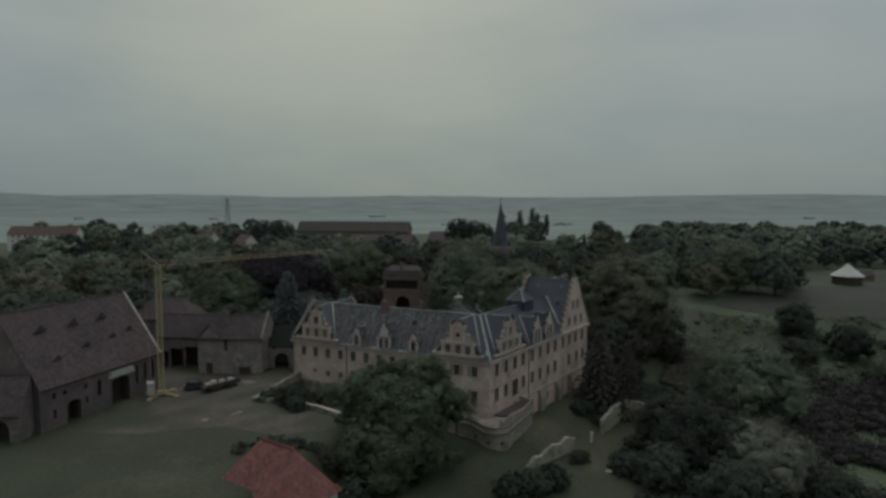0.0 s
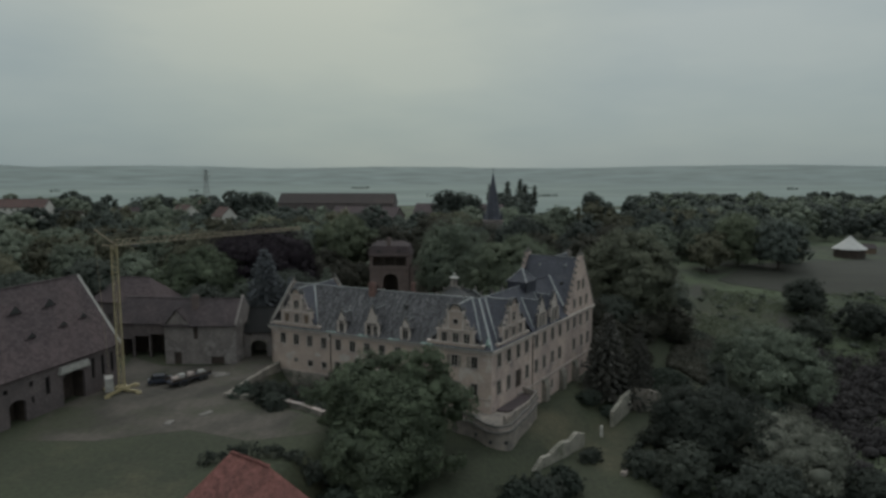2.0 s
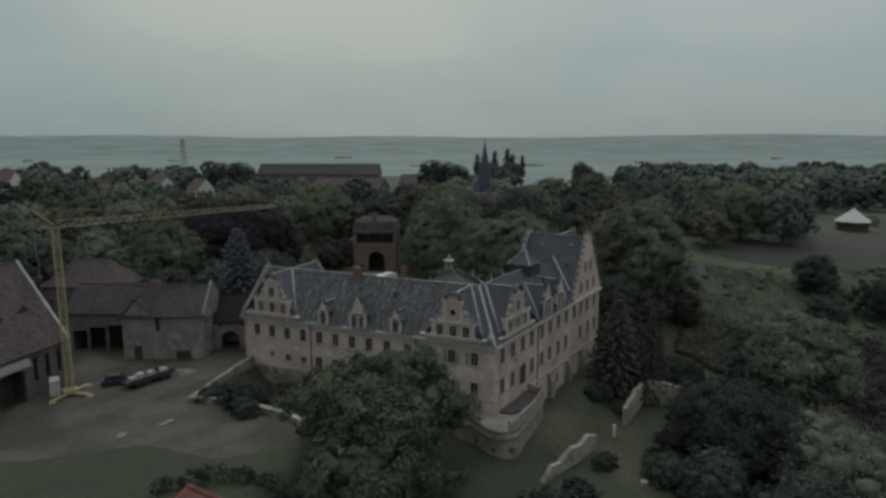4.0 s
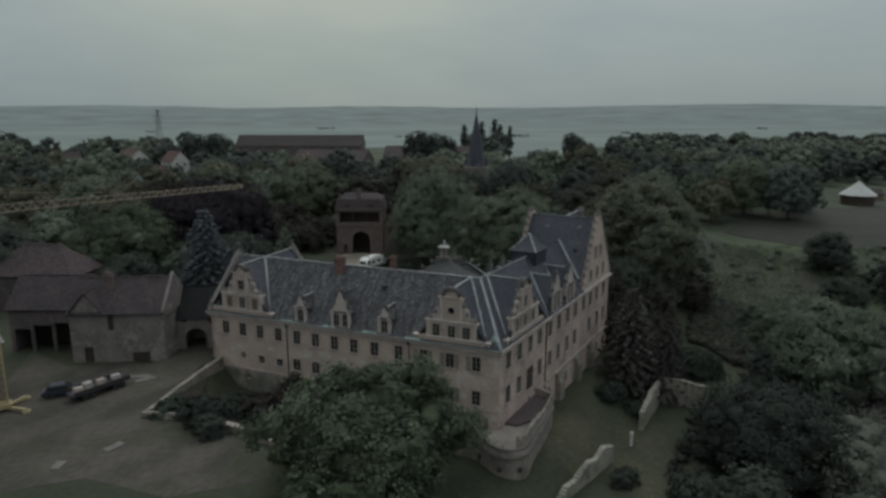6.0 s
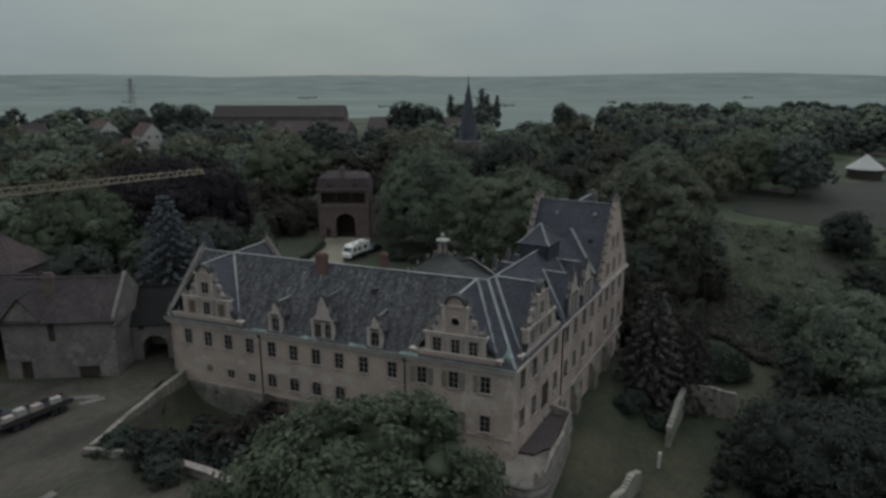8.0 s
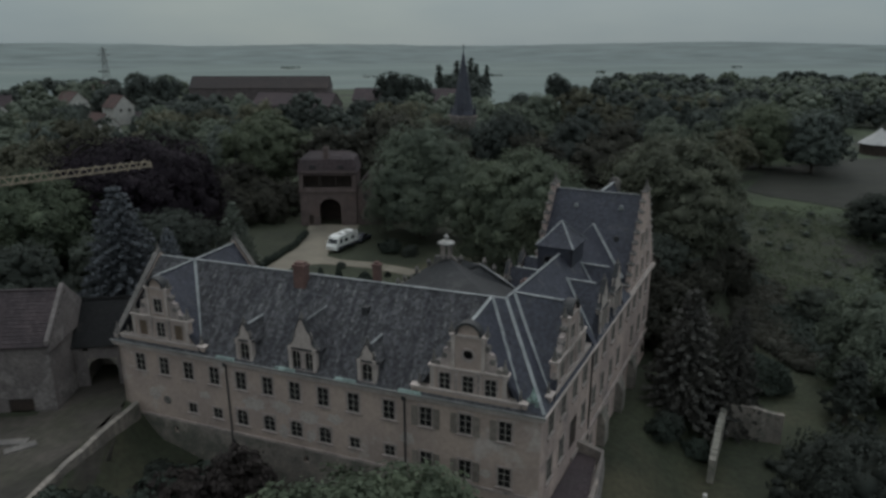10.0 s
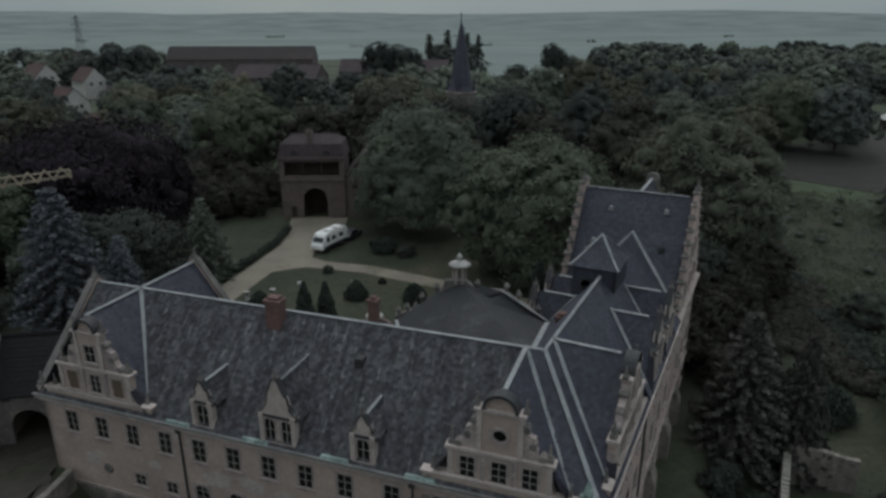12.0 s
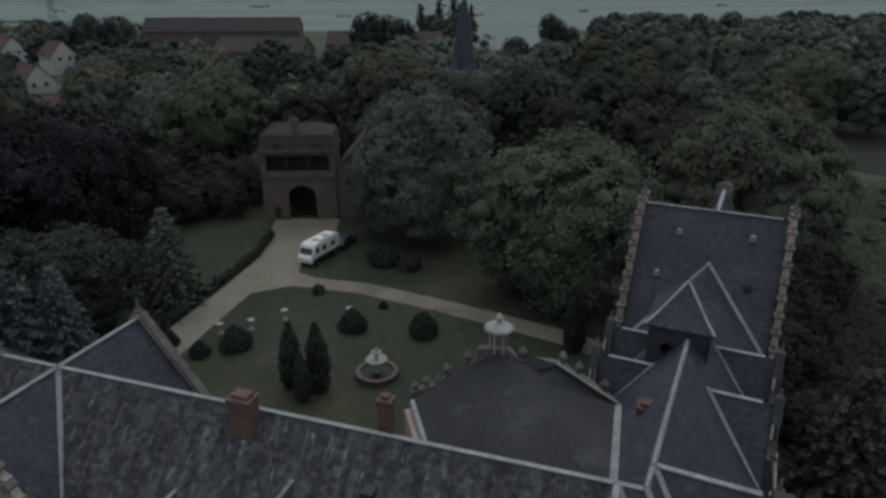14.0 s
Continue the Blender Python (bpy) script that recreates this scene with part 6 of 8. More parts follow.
for x in (1.2, 5.0):
    for y in (-1.0, 0.85):
        bm = bmesh.new()
        lathe(bm, F_V @ Matrix.Translation((x, y + 0.22 if y > 0 else y - 0.02, 0.34)) @ Matrix.Rotation(radians(90), 4, "X"), [(0.1, 0), (0.34, 0), (0.34, 0.22), (0.1, 0.22)], 16)
        part("wheel", bm, TYRE, rv)
for x in (2.4, 4.4):
    bm = bmesh.new()
    box(bm, F_V, x, x + 0.7, -0.4, 0.4, 2.85, 2.97, 0.08)
    part("roof_vent", bm, CONCRETE, rv)
bm = bmesh.new()
beam(bm, F_V @ Vector((2.2, -0.95, 3.0)), F_V @ Vector((6.3, -0.95, 3.0)), 0.12)
part("awning", bm, CONCRETE, rv)


def car(name, at, heading, material, label, L=4.3):
    z = ground_z(*at)
    F = Matrix.Translation((at[0], at[1], z + 0.04)) @ Matrix.Rotation(radians(heading), 4, "Z")
    root = thing(name, (at[0], at[1], z), label, "car")
    bm = bmesh.new()
    prism(bm, F, [(-L / 2, 0.3), (L / 2, 0.3), (L / 2, 0.75), (L * 0.3, 0.9), (-L * 0.42, 0.92), (-L / 2, 0.8)], -0.85, 0.85)
    bmesh.ops.bevel(bm, geom=bm.edges[:], offset=0.06, segments=2, affect="EDGES")
    part("body", bm, material, root)
    bm = bmesh.new()
    prism(bm, F, [(-L * 0.42, 0.9), (L * 0.28, 0.88), (L * 0.1, 1.38), (-L * 0.3, 1.4)], -0.74, 0.74)
    part("cabin_glass", bm, MOTORGLASS, root)
    bm = bmesh.new()
    prism(bm, F, [(-L * 0.3, 1.39), (L * 0.1, 1.37), (L * 0.08, 1.45), (-L * 0.28, 1.46)], -0.72, 0.72)
    part("roof", bm, material, root)
    for x in (-L * 0.31, L * 0.31):
        for y in (-0.66, 0.88):
            bm = bmesh.new()
            lathe(bm, F @ Matrix.Translation((x, y, 0.3)) @ Matrix.Rotation(radians(90), 4, "X"), [(0.08, 0), (0.31, 0), (0.31, 0.2), (0.08, 0.2)], 14)
            part("wheel", bm, TYRE, root)
    return root


car("car", (-6.0, 190.6), 60, CARPAINT, "dark car parked behind the motorhome")
car("car", (-45.4, 121.2), 20, CARPAINT, "dark car parked in the yard")

# flatbed trailer with building stuff
F_L = Matrix.Translation((-41.2, 121.6, ground_z(-41.2, 121.6) + 0.03)) @ Matrix.Rotation(radians(52), 4, "Z")
trailer = thing("flatbed_trailer", (-41.2, 121.6, 0), "dark flatbed trailer loaded with pale bundles", "trailer")
bm = bmesh.new()
box(bm, F_L, -3.6, 3.6, -1.1, 1.1, 0.75, 0.95)
part("deck", bm, CARPAINT, trailer)
bm = bmesh.new()
for y in (-1.1, 1.04):
    box(bm, F_L, -3.6, 3.6, y, y + 0.06, 0.95, 1.35)
part("side_board", bm, DARKWOOD, trailer)
for x in (-2.2, -1.3, 1.6, 2.5):
    for y in (-0.95, 1.1):
        bm = bmesh.new()
        lathe(bm, F_L @ Matrix.Translation((x, y, 0.38)) @ Matrix.Rotation(radians(90), 4, "X"), [(0.1, 0), (0.38, 0), (0.38, 0.22), (0.1, 0.22)], 14)
        part("wheel", bm, TYRE, trailer)
rng = random.Random(5)
for i, (x, y) in enumerate(((-2.6, -0.3), (-1.2, 0.2), (0.3, -0.2), (2.4, 0.1))):
    bm = bmesh.new()
    box(bm, F_L @ Matrix.Translation((x, y, 0.96)) @ Matrix.Rotation(rng.uniform(-0.2, 0.2), 4, "Z"), -0.55, 0.55, -0.45, 0.45, 0, rng.uniform(0.35, 0.75), 0.05)
    tagged(part("wrapped_pallet", bm, CONCRETE if i % 2 else SANDSTONE), "pale wrapped load on the trailer", "pallet", "pallets")
for i, (x, y, w) in enumerate(((-38.2, 126.2, 1.6), (-36.8, 125.2, 1.3), (-33.6, 107.0, 1.0), (-37.6, 103.5, 0.8))):
    bm = bmesh.new()
    z = ground_z(x, y)
    box(bm, Matrix.Translation((x, y, z - 0.02)) @ Matrix.Rotation(0.5 * i, 4, "Z"), -w, w, -0.5, 0.5, 0, 0.16, 0.02)
    tagged(part("stone_slab", bm, OLDSTONE), "pale stone slab lying in the yard", "slab", "stone slabs")

# ---- tower crane ----
crane = thing("tower_crane", (-50.0, 116.6, 0), "slim yellow lattice tower crane on a ballasted base", "crane")
CT, TIP = Vector((-50.1, 117.2, 23.6)), Vector((-24.0, 130.4, 24.7))
cz = ground_z(-50, 116.6)
bm = bmesh.new()
FC = Matrix.Translation((-50.1, 117.2, 0)) @ Matrix.Rotation(radians(27), 4, "Z")
h = 0.42
for sx in (-h, h):
    for sy in (-h, h):
        beam(bm, FC @ Vector((sx, sy, cz + 0.7)), FC @ Vector((sx, sy, 23.2)), 0.13)
z, k = 1.0, 0
while z < 22.6:
    for a, b in (((-h, -h), (h, -h)), ((h, -h), (h, h)), ((h, h), (-h, h)), ((-h, h), (-h, -h))):
        beam(bm, FC @ Vector((*a, z)), FC @ Vector((*b, z + 0.9)), 0.06)
        beam(bm, FC @ Vector((*a, z)), FC @ Vector((*b, z)), 0.05)
    z += 0.9
part("mast", bm, YELLOW, crane)
jd = (TIP - CT).normalized()
js = Vector((-jd.y, jd.x, 0)).normalized()
bm = bmesh.new()
n = 30
LJ = (TIP - CT).length
for s in (-0.4, 0.4):
    beam(bm, CT + js * s - Vector((0, 0, 0.35)), TIP + js * s * 0.6 - Vector((0, 0, 0.2)), 0.07)
beam(bm, CT + Vector((0, 0, 0.55)), TIP + Vector((0, 0, 0.2)), 0.1)
for i in range(n):
    a, b = CT + jd * LJ * i / n, CT + jd * LJ * (i + 1) / n
    m = CT + jd * LJ * (i + 0.5) / n
    for s in (-0.38, 0.38):
        beam(bm, a + js * s - Vector((0, 0, 0.32)), m + Vector((0, 0, 0.42)), 0.06)
        beam(bm, m + Vector((0, 0, 0.42)), b + js * s - Vector((0, 0, 0.32)), 0.06)
    beam(bm, a + js * 0.38 - Vector((0, 0, 0.32)), a - js * 0.38 - Vector((0, 0, 0.32)), 0.05)
part("jib", bm, JIBPAINT, crane)
bm = bmesh.new()
box(bm, axes(TIP - Vector((0, 0, 0.2)), jd, js), -0.08, 0.08, -0.22, 0.22, -0.1, 0.35)
part("jib_end", bm, JIBPAINT, crane)
bm = bmesh.new()
beam(bm, CT, CT - jd * 2.6 + Vector((0, 0, 2.4)), 0.22)
beam(bm, CT - Vector((0, 0, 0.5)), CT - jd * 1.6 - Vector((0, 0, 0.1)), 0.2)
beam(bm, CT - jd * 2.6 + Vector((0, 0, 2.4)), FC @ Vector((-1.6, 0, 1.6)), 0.04)
beam(bm, CT - jd * 2.6 + Vector((0, 0, 2.4)), CT + jd * 16 + Vector((0, 0, 0.5)), 0.04)
part("back_strut", bm, JIBPAINT, crane)
bm = bmesh.new()
tr = CT + jd * 3.0 - Vector((0, 0, 0.5))
box(bm, axes(tr, jd, js), -0.5, 0.5, -0.4, 0.4, -0.25, 0.0)
beam(bm, tr, tr - Vector((0, 0, 1.6)), 0.05)
part("trolley", bm, IRON, crane)
bm = bmesh.new()
for a, b in (((-2.2, -2.2), (2.2, 2.2)), ((-2.2, 2.2), (2.2, -2.2))):
    beam(bm, FC @ Vector((*a, cz + 0.35)), FC @ Vector((*b, cz + 0.35)), 0.35)
for sx in (-2.2, 2.2):
    for sy in (-2.2, 2.2):
        box(bm, FC @ Matrix.Translation((sx, sy, cz)), -0.4, 0.4, -0.4, 0.4, -0.02, 0.3)
box(bm, FC, -0.8, 0.8, -0.8, 0.8, cz + 0.4, cz + 0.9)
part("undercarriage", bm, YELLOW, crane)
for i in range(5):
    bm = bmesh.new()
    box(bm, FC, -2.4, -1.2, -1.1, 1.1, cz + 0.55 + i * 0.42, cz + 0.95 + i * 0.42)
    part("ballast_block", bm, CONCRETE, crane, "grey concrete ballast")

# ---- the far town, church, halls and tent ----
for i, (x, y, L, D, e, r, rot, rm) in enumerate((
        (-157, 451.6, 13, 10.5, 7.5, 12.8, -48, FARTILE), (-121, 411, 13, 10, 8.2, 13.5, -48, FARTILE), (-106, 344.5, 13, 9.5, 6.0, 10.8, -48, FARTILE),
        (-170, 480, 12, 9, 6, 11, -30, FARTILE), (-196, 455, 12, 9, 6, 11, 20, BROWNTILE), (-232, 470, 11, 9, 6, 11, -60, FARTILE), (-215, 420, 13, 9, 5.5, 10, 10, BROWNTILE),
        (-178, 395, 12, 9, 5.5, 10, 15, BROWNTILE), (-150, 540, 12, 9, 7, 12, -60, FARTILE), (-185, 565, 14, 9, 7, 12, 10, FARTILE), (-125, 505, 12, 9, 7, 12, -60, BROWNTILE), (-98, 388, 16, 8, 4.5, 7.5, 5, BROWNTILE),
        (-83, 300, 14, 8, 4.2, 7.0, 8, FARTILE))):
    z = ground_z(x, y)
    F = Matrix.Translation((x, y, z)) @ Matrix.Rotation(radians(rot), 4, "Z") @ Matrix.Translation((-L / 2, -D / 2, 0))
    hs = [(L * f - 0.6, L * f + 0.6, e - 2.3, e - 0.9) for f in (0.25, 0.5, 0.75)]
    house("house", F, L, D, e, r, WHITEWALL, rm, "white walled village house with a tiled roof", hs, [(D * 0.3 - 0.6, D * 0.3 + 0.6, e - 2.3, e - 0.9), (D * 0.7 - 0.6, D * 0.7 + 0.6, e - 2.3, e - 0.9)], base=-2, group="village houses")
for x, y, L, rot in ((-268, 452, 44, 4),):
    z = ground_z(x, y) + 2
    F = Matrix.Translation((x, y, z)) @ Matrix.Rotation(radians(rot), 4, "Z") @ Matrix.Translation((-L / 2, -6, 0))
    hs = [(a + 1.0, a + 2.4, zz, zz + 1.5) for a in range(2, L - 3, 4) for zz in (1.0, 4.0, 7.0)]
    house("apartment_block", F, L, 12, 9.4, 14.4, WHITEWALL, FARTILE, "white three-storey apartment block with red roof", hs, base=-3, category="apartment block")
F = Matrix.Translation((-66, 506, ground_z(-72, 506))) @ Matrix.Rotation(radians(-7), 4, "Z") @ Matrix.Translation((-42, -12, 0))
house("factory_hall", F, 84, 18, 11.5, 18.0, BARNSTONE, HALLROOF, "very long hall with a brown roof", [], base=-4, win=False, category="hall")
F = Matrix.Translation((20, 470, ground_z(20, 470))) @ Matrix.Rotation(radians(-14), 4, "Z") @ Matrix.Translation((-30, -8, 0))
house("factory_hall", F, 60, 18, 7.0, 13.0, BARNSTONE, BROWNTILE, "long low hall with a dull brown roof", [], base=-4, win=False, category="hall")
F = Matrix.Translation((-40, 440, ground_z(-40, 440))) @ Matrix.Rotation(radians(-20), 4, "Z") @ Matrix.Translation((-22, -8, 0))
house("factory_hall", F, 44, 18, 7.0, 13.0, BARNSTONE, BROWNTILE, "long low hall with a faded brown roof", [], base=-4, win=False, category="hall")

CH = Vector((21.1, 245.6, ground_z(21.1, 245.6)))
church = thing("church", CH, "slender dark slate church spire above the trees", "church")
FCH = Matrix.Translation(CH) @ Matrix.Rotation(radians(20), 4, "Z")
bm = bmesh.new()
box(bm, FCH, -2.6, 2.6, -2.6, 2.6, -1, 17.6)
part("tower", bm, GREYPLASTER, church)
bm = bmesh.new()
box(bm, FCH, -2.85, 2.85, -2.85, 2.85, 17.3, 17.75)
part("cornice", bm, SANDSTONE, church)
bm = bmesh.new()
lathe(bm, FCH @ Matrix.Rotation(radians(22.5), 4, "Z"), [(3.3, 17.75), (2.75, 18.9), (1.3, 27.4), (0.08, 33.9)], 8)
part("spire", bm, SLATE_NEW, church)
for i in range(4):
    a = math.pi / 4 + i * math.pi / 2
    bm = bmesh.new()
    lathe(bm, FCH @ Matrix.Translation((3.2 * math.cos(a), 3.2 * math.sin(a), 17.7)), [(0.5, 0), (0.45, 0.9), (0.05, 3.4)], 6)
    part("pinnacle", bm, SLATE_NEW, church)
bm = bmesh.new()
lathe(bm, FCH @ Matrix.Translation((0, 0, 33.8)), [(0.05, 0), (0.22, 0.2), (0.05, 0.4)], 8)
beam(bm, FCH @ Vector((0, 0, 33.8)), FCH @ Vector((0, 0, 35.6)), 0.14)
beam(bm, FCH @ Vector((-0.55, 0, 34.9)), FCH @ Vector((0.55, 0, 34.9)), 0.12)
part("cross", bm, IRON, church)

# ---- power pylon on the plain ----
PY = Vector((-217, 676, ground_z(-217, 676)))
pylon = thing("power_pylon", PY, "grey lattice power pylon far out on the plain", "pylon")
PT = 34.8 - PY.z
bm = bmesh.new()
for sx, sy in ((-1, -1), (1, -1), (1, 1), (-1, 1)):
    beam(bm, PY + Vector((sx * 3.4, sy * 3.4, -1)), PY + Vector((sx * 0.4, sy * 0.4, PT)), 0.3)
for k in range(7):
    za, zb = PT * k / 7, PT * (k + 1) / 7
    wa, wb = 3.4 - 2.9 * k / 7, 3.4 - 2.9 * (k + 1) / 7
    for s in (-1, 1):
        beam(bm, PY + Vector((-wa, s * wa, za)), PY + Vector((wb, s * wb, zb)), 0.16)
        beam(bm, PY + Vector((wa, s * wa, za)), PY + Vector((-wb, s * wb, zb)), 0.16)
part("mast", bm, ZINC, pylon)
for k, w in ((0.7, 4.0), (0.82, 5.0), (0.94, 3.2)):
    bm = bmesh.new()
    beam(bm, PY + Vector((-w, 0, PT * k)), PY + Vector((w, 0, PT * k)), 0.3)
    for s in (-1, 1):
        beam(bm, PY + Vector((s * w, 0, PT * k)), PY + Vector((0, 0, PT * k + 2.6)), 0.3)
    part("crossarm", bm, ZINC, pylon)

TZ = ground_z(168, 277)
pav = thing("pavilion", (168, 277, TZ), "round dark pavilion with a white tent roof", "pavilion")
FP = Matrix.Translation((168, 277, 0))
bm = bmesh.new()
lathe(bm, FP, [(6.2, 3.0), (6.4, 3.1), (3.0, 5.6), (0.3, 8.0), (0.05, 8.3)], 12)
part("tent_roof", bm, CANVAS, pav, "white peaked canvas")
bm = bmesh.new()
lathe(bm, FP, [(5.6, min(TZ, -5) - 2), (5.6, 3.0)], 12)
part("drum", bm, DARKWOOD, pav)
for x, y, L, rot in ((150, 296, 9, 20), (182, 290, 8, -10), (140, 300, 6, 40)):
    z = ground_z(x, y)
    F = Matrix.Translation((x, y, z)) @ Matrix.Rotation(radians(rot), 4, "Z") @ Matrix.Translation((-L / 2, -3, 0))
    house("garden_shed", F, L, 5, 2.4, 3.8, WOOD, DARKTILE, "small dark allotment shed", [], base=-2, win=False, group="garden sheds", category="shed")
for x, y, r in ((-30, 330, 20), (-23, 331, 10), (-16, 329, -15), (-10, 333, 30), (-3, 336, 15), (4, 332, 0), (-20, 340, 40), (-8, 344, 10)):
    car("car", (x, y), r, (WHITEPAINT, CARPAINT, CONCRETE)[(x + y) % 3], "parked car among the street trees")
laid("road", band([(-160, 318), (-80, 322), (-30, 332), (20, 338), (80, 352)], 7), ASPHALT, "grey asphalt street behind the trees", "road", step=8, up=0.1)

laid("pavement", band([(-75, 284), (-37, 291), (-12, 296), (25, 303)], 5.0), ASPHALT, "pale worn street behind the gate tower", "street", step=6, up=0.1)

# ---- trees and shrubs ----
def leaf_cloud(centres, radii, per, size, rng, squash=0.85, shell=(0.8, 1.08), outward=0.35, form=None):
    """Leaf clumps as small folded quads set over many lobes."""
    n = len(centres)
    mid = centres.mean(axis=0)
    d = rng.normal(size=(n, per, 3))
    d /= np.linalg.norm(d, axis=2, keepdims=True)
    away = centres - mid
    away /= np.linalg.norm(away, axis=1, keepdims=True) + 1e-6
    flip = (d * away[:, None, :]).sum(axis=2) < -outward
    d[flip] *= -1
    p = centres[:, None, :] + d * radii[:, None, None] * rng.uniform(*shell, size=(n, per, 1)) * np.array([1, 1, squash])
    nrm = d + rng.normal(size=d.shape) * 0.28 + np.array([0, 0, 0.25])
    if form is not None:
        big = p - form.reshape(-1, 1, 3)
        big /= np.linalg.norm(big, axis=2, keepdims=True) + 1e-6
        nrm = d * 0.4 + big * 0.8 + rng.normal(size=d.shape) * 0.36 + np.array([0, 0, 0.2])
    nrm /= np.linalg.norm(nrm, axis=2, keepdims=True)
    r = rng.normal(size=d.shape)
    a = np.cross(nrm, r)
    a /= np.linalg.norm(a, axis=2, keepdims=True)
    b = np.cross(nrm, a)
    s = size * rng.uniform(0.6, 1.3, size=(n, per, 1))
    q = np.stack([p - a * s * 0.62, p - b * s * 0.42 + nrm * s * 0.12, p + a * s * 0.62, p + b * s * 0.42 + nrm * s * 0.12], axis=2).reshape(-1, 3)
    f = np.arange(len(q)).reshape(-1, 4)
    return q, f


def cloud_mesh(name, q, f, material, core=None):
    """A mesh of leaf quads, and of the solid hearts of the clumps under them."""
    me = bpy.data.meshes.new(name)
    cq, cf = core if core else (np.zeros((0, 3)), np.zeros((0, 3), int))
    me.vertices.add(len(q) + len(cq))
    me.vertices.foreach_set("co", np.concatenate([q, cq]).astype(np.float32).ravel())
    loops = np.concatenate([f.ravel(), cf.ravel() + len(q)])
    me.loops.add(len(loops))
    me.loops.foreach_set("vertex_index", loops.astype(np.int32))
    me.polygons.add(len(f) + len(cf))
    me.polygons.foreach_set("loop_start", np.concatenate([np.arange(len(f)) * 4, f.size + np.arange(len(cf)) * 3]).astype(np.int32))
    me.polygons.foreach_set("use_smooth", np.concatenate([np.zeros(len(f)), np.ones(len(cf))]).astype(bool))
    me.update(calc_edges=True)
    me.validate()
    me.materials.append(material)
    return me


def ball_form(level):
    bm = bmesh.new()
    bmesh.ops.create_icosphere(bm, subdivisions=level, radius=1.0)
    v = np.array([p.co[:] for p in bm.verts])
    f = np.array([[p.index for p in g.verts] for g in bm.faces])
    bm.free()
    return v, f


BALLS = {1: ball_form(1), 2: ball_form(2)}


def clump_cores(centres, radii, rng, level=1, squash=0.85, fill=0.84):
    """An uneven solid heart for each clump of leaves."""
    v, f = BALLS[level]
    n, k = len(centres), len(v)
    wob = rng.uniform(0.82, 1.14, size=(n, k, 1))
    q = centres[:, None, :] + v[None] * wob * (radii * fill)[:, None, None] * np.array([1, 1, squash])
    return q.reshape(-1, 3), (f[None] + (np.arange(n) * k)[:, None, None]).reshape(-1, 3)


def limbs(bm, rng, height, spread, trunk, crown0, count=7):
    """A tapered trunk and limbs that reach into the crown."""
    lathe(bm, Matrix.Identity(4), [(trunk * 1.5, -0.8), (trunk * 1.1, 0.4), (trunk * 0.9, crown0), (trunk * 0.55, height * 0.55), (trunk * 0.15, height * 0.88)], 8)
    for i in range(count):
        a = 2 * math.pi * i / count + rng.uniform(-0.4, 0.4)
        z0 = crown0 + (height * 0.5 - crown0) * rng.uniform(0.1, 0.9)
        e = Vector((math.cos(a) * spread * rng.uniform(0.45, 0.75), math.sin(a) * spread * rng.uniform(0.45, 0.75), z0 + height * rng.uniform(0.12, 0.3)))
        s = Vector((0, 0, z0))
        m = s.lerp(e, 0.5) + Vector((0, 0, -height * 0.03))
        beam(bm, s, m, trunk * 0.55)
        beam(bm, m, e, trunk * 0.3)


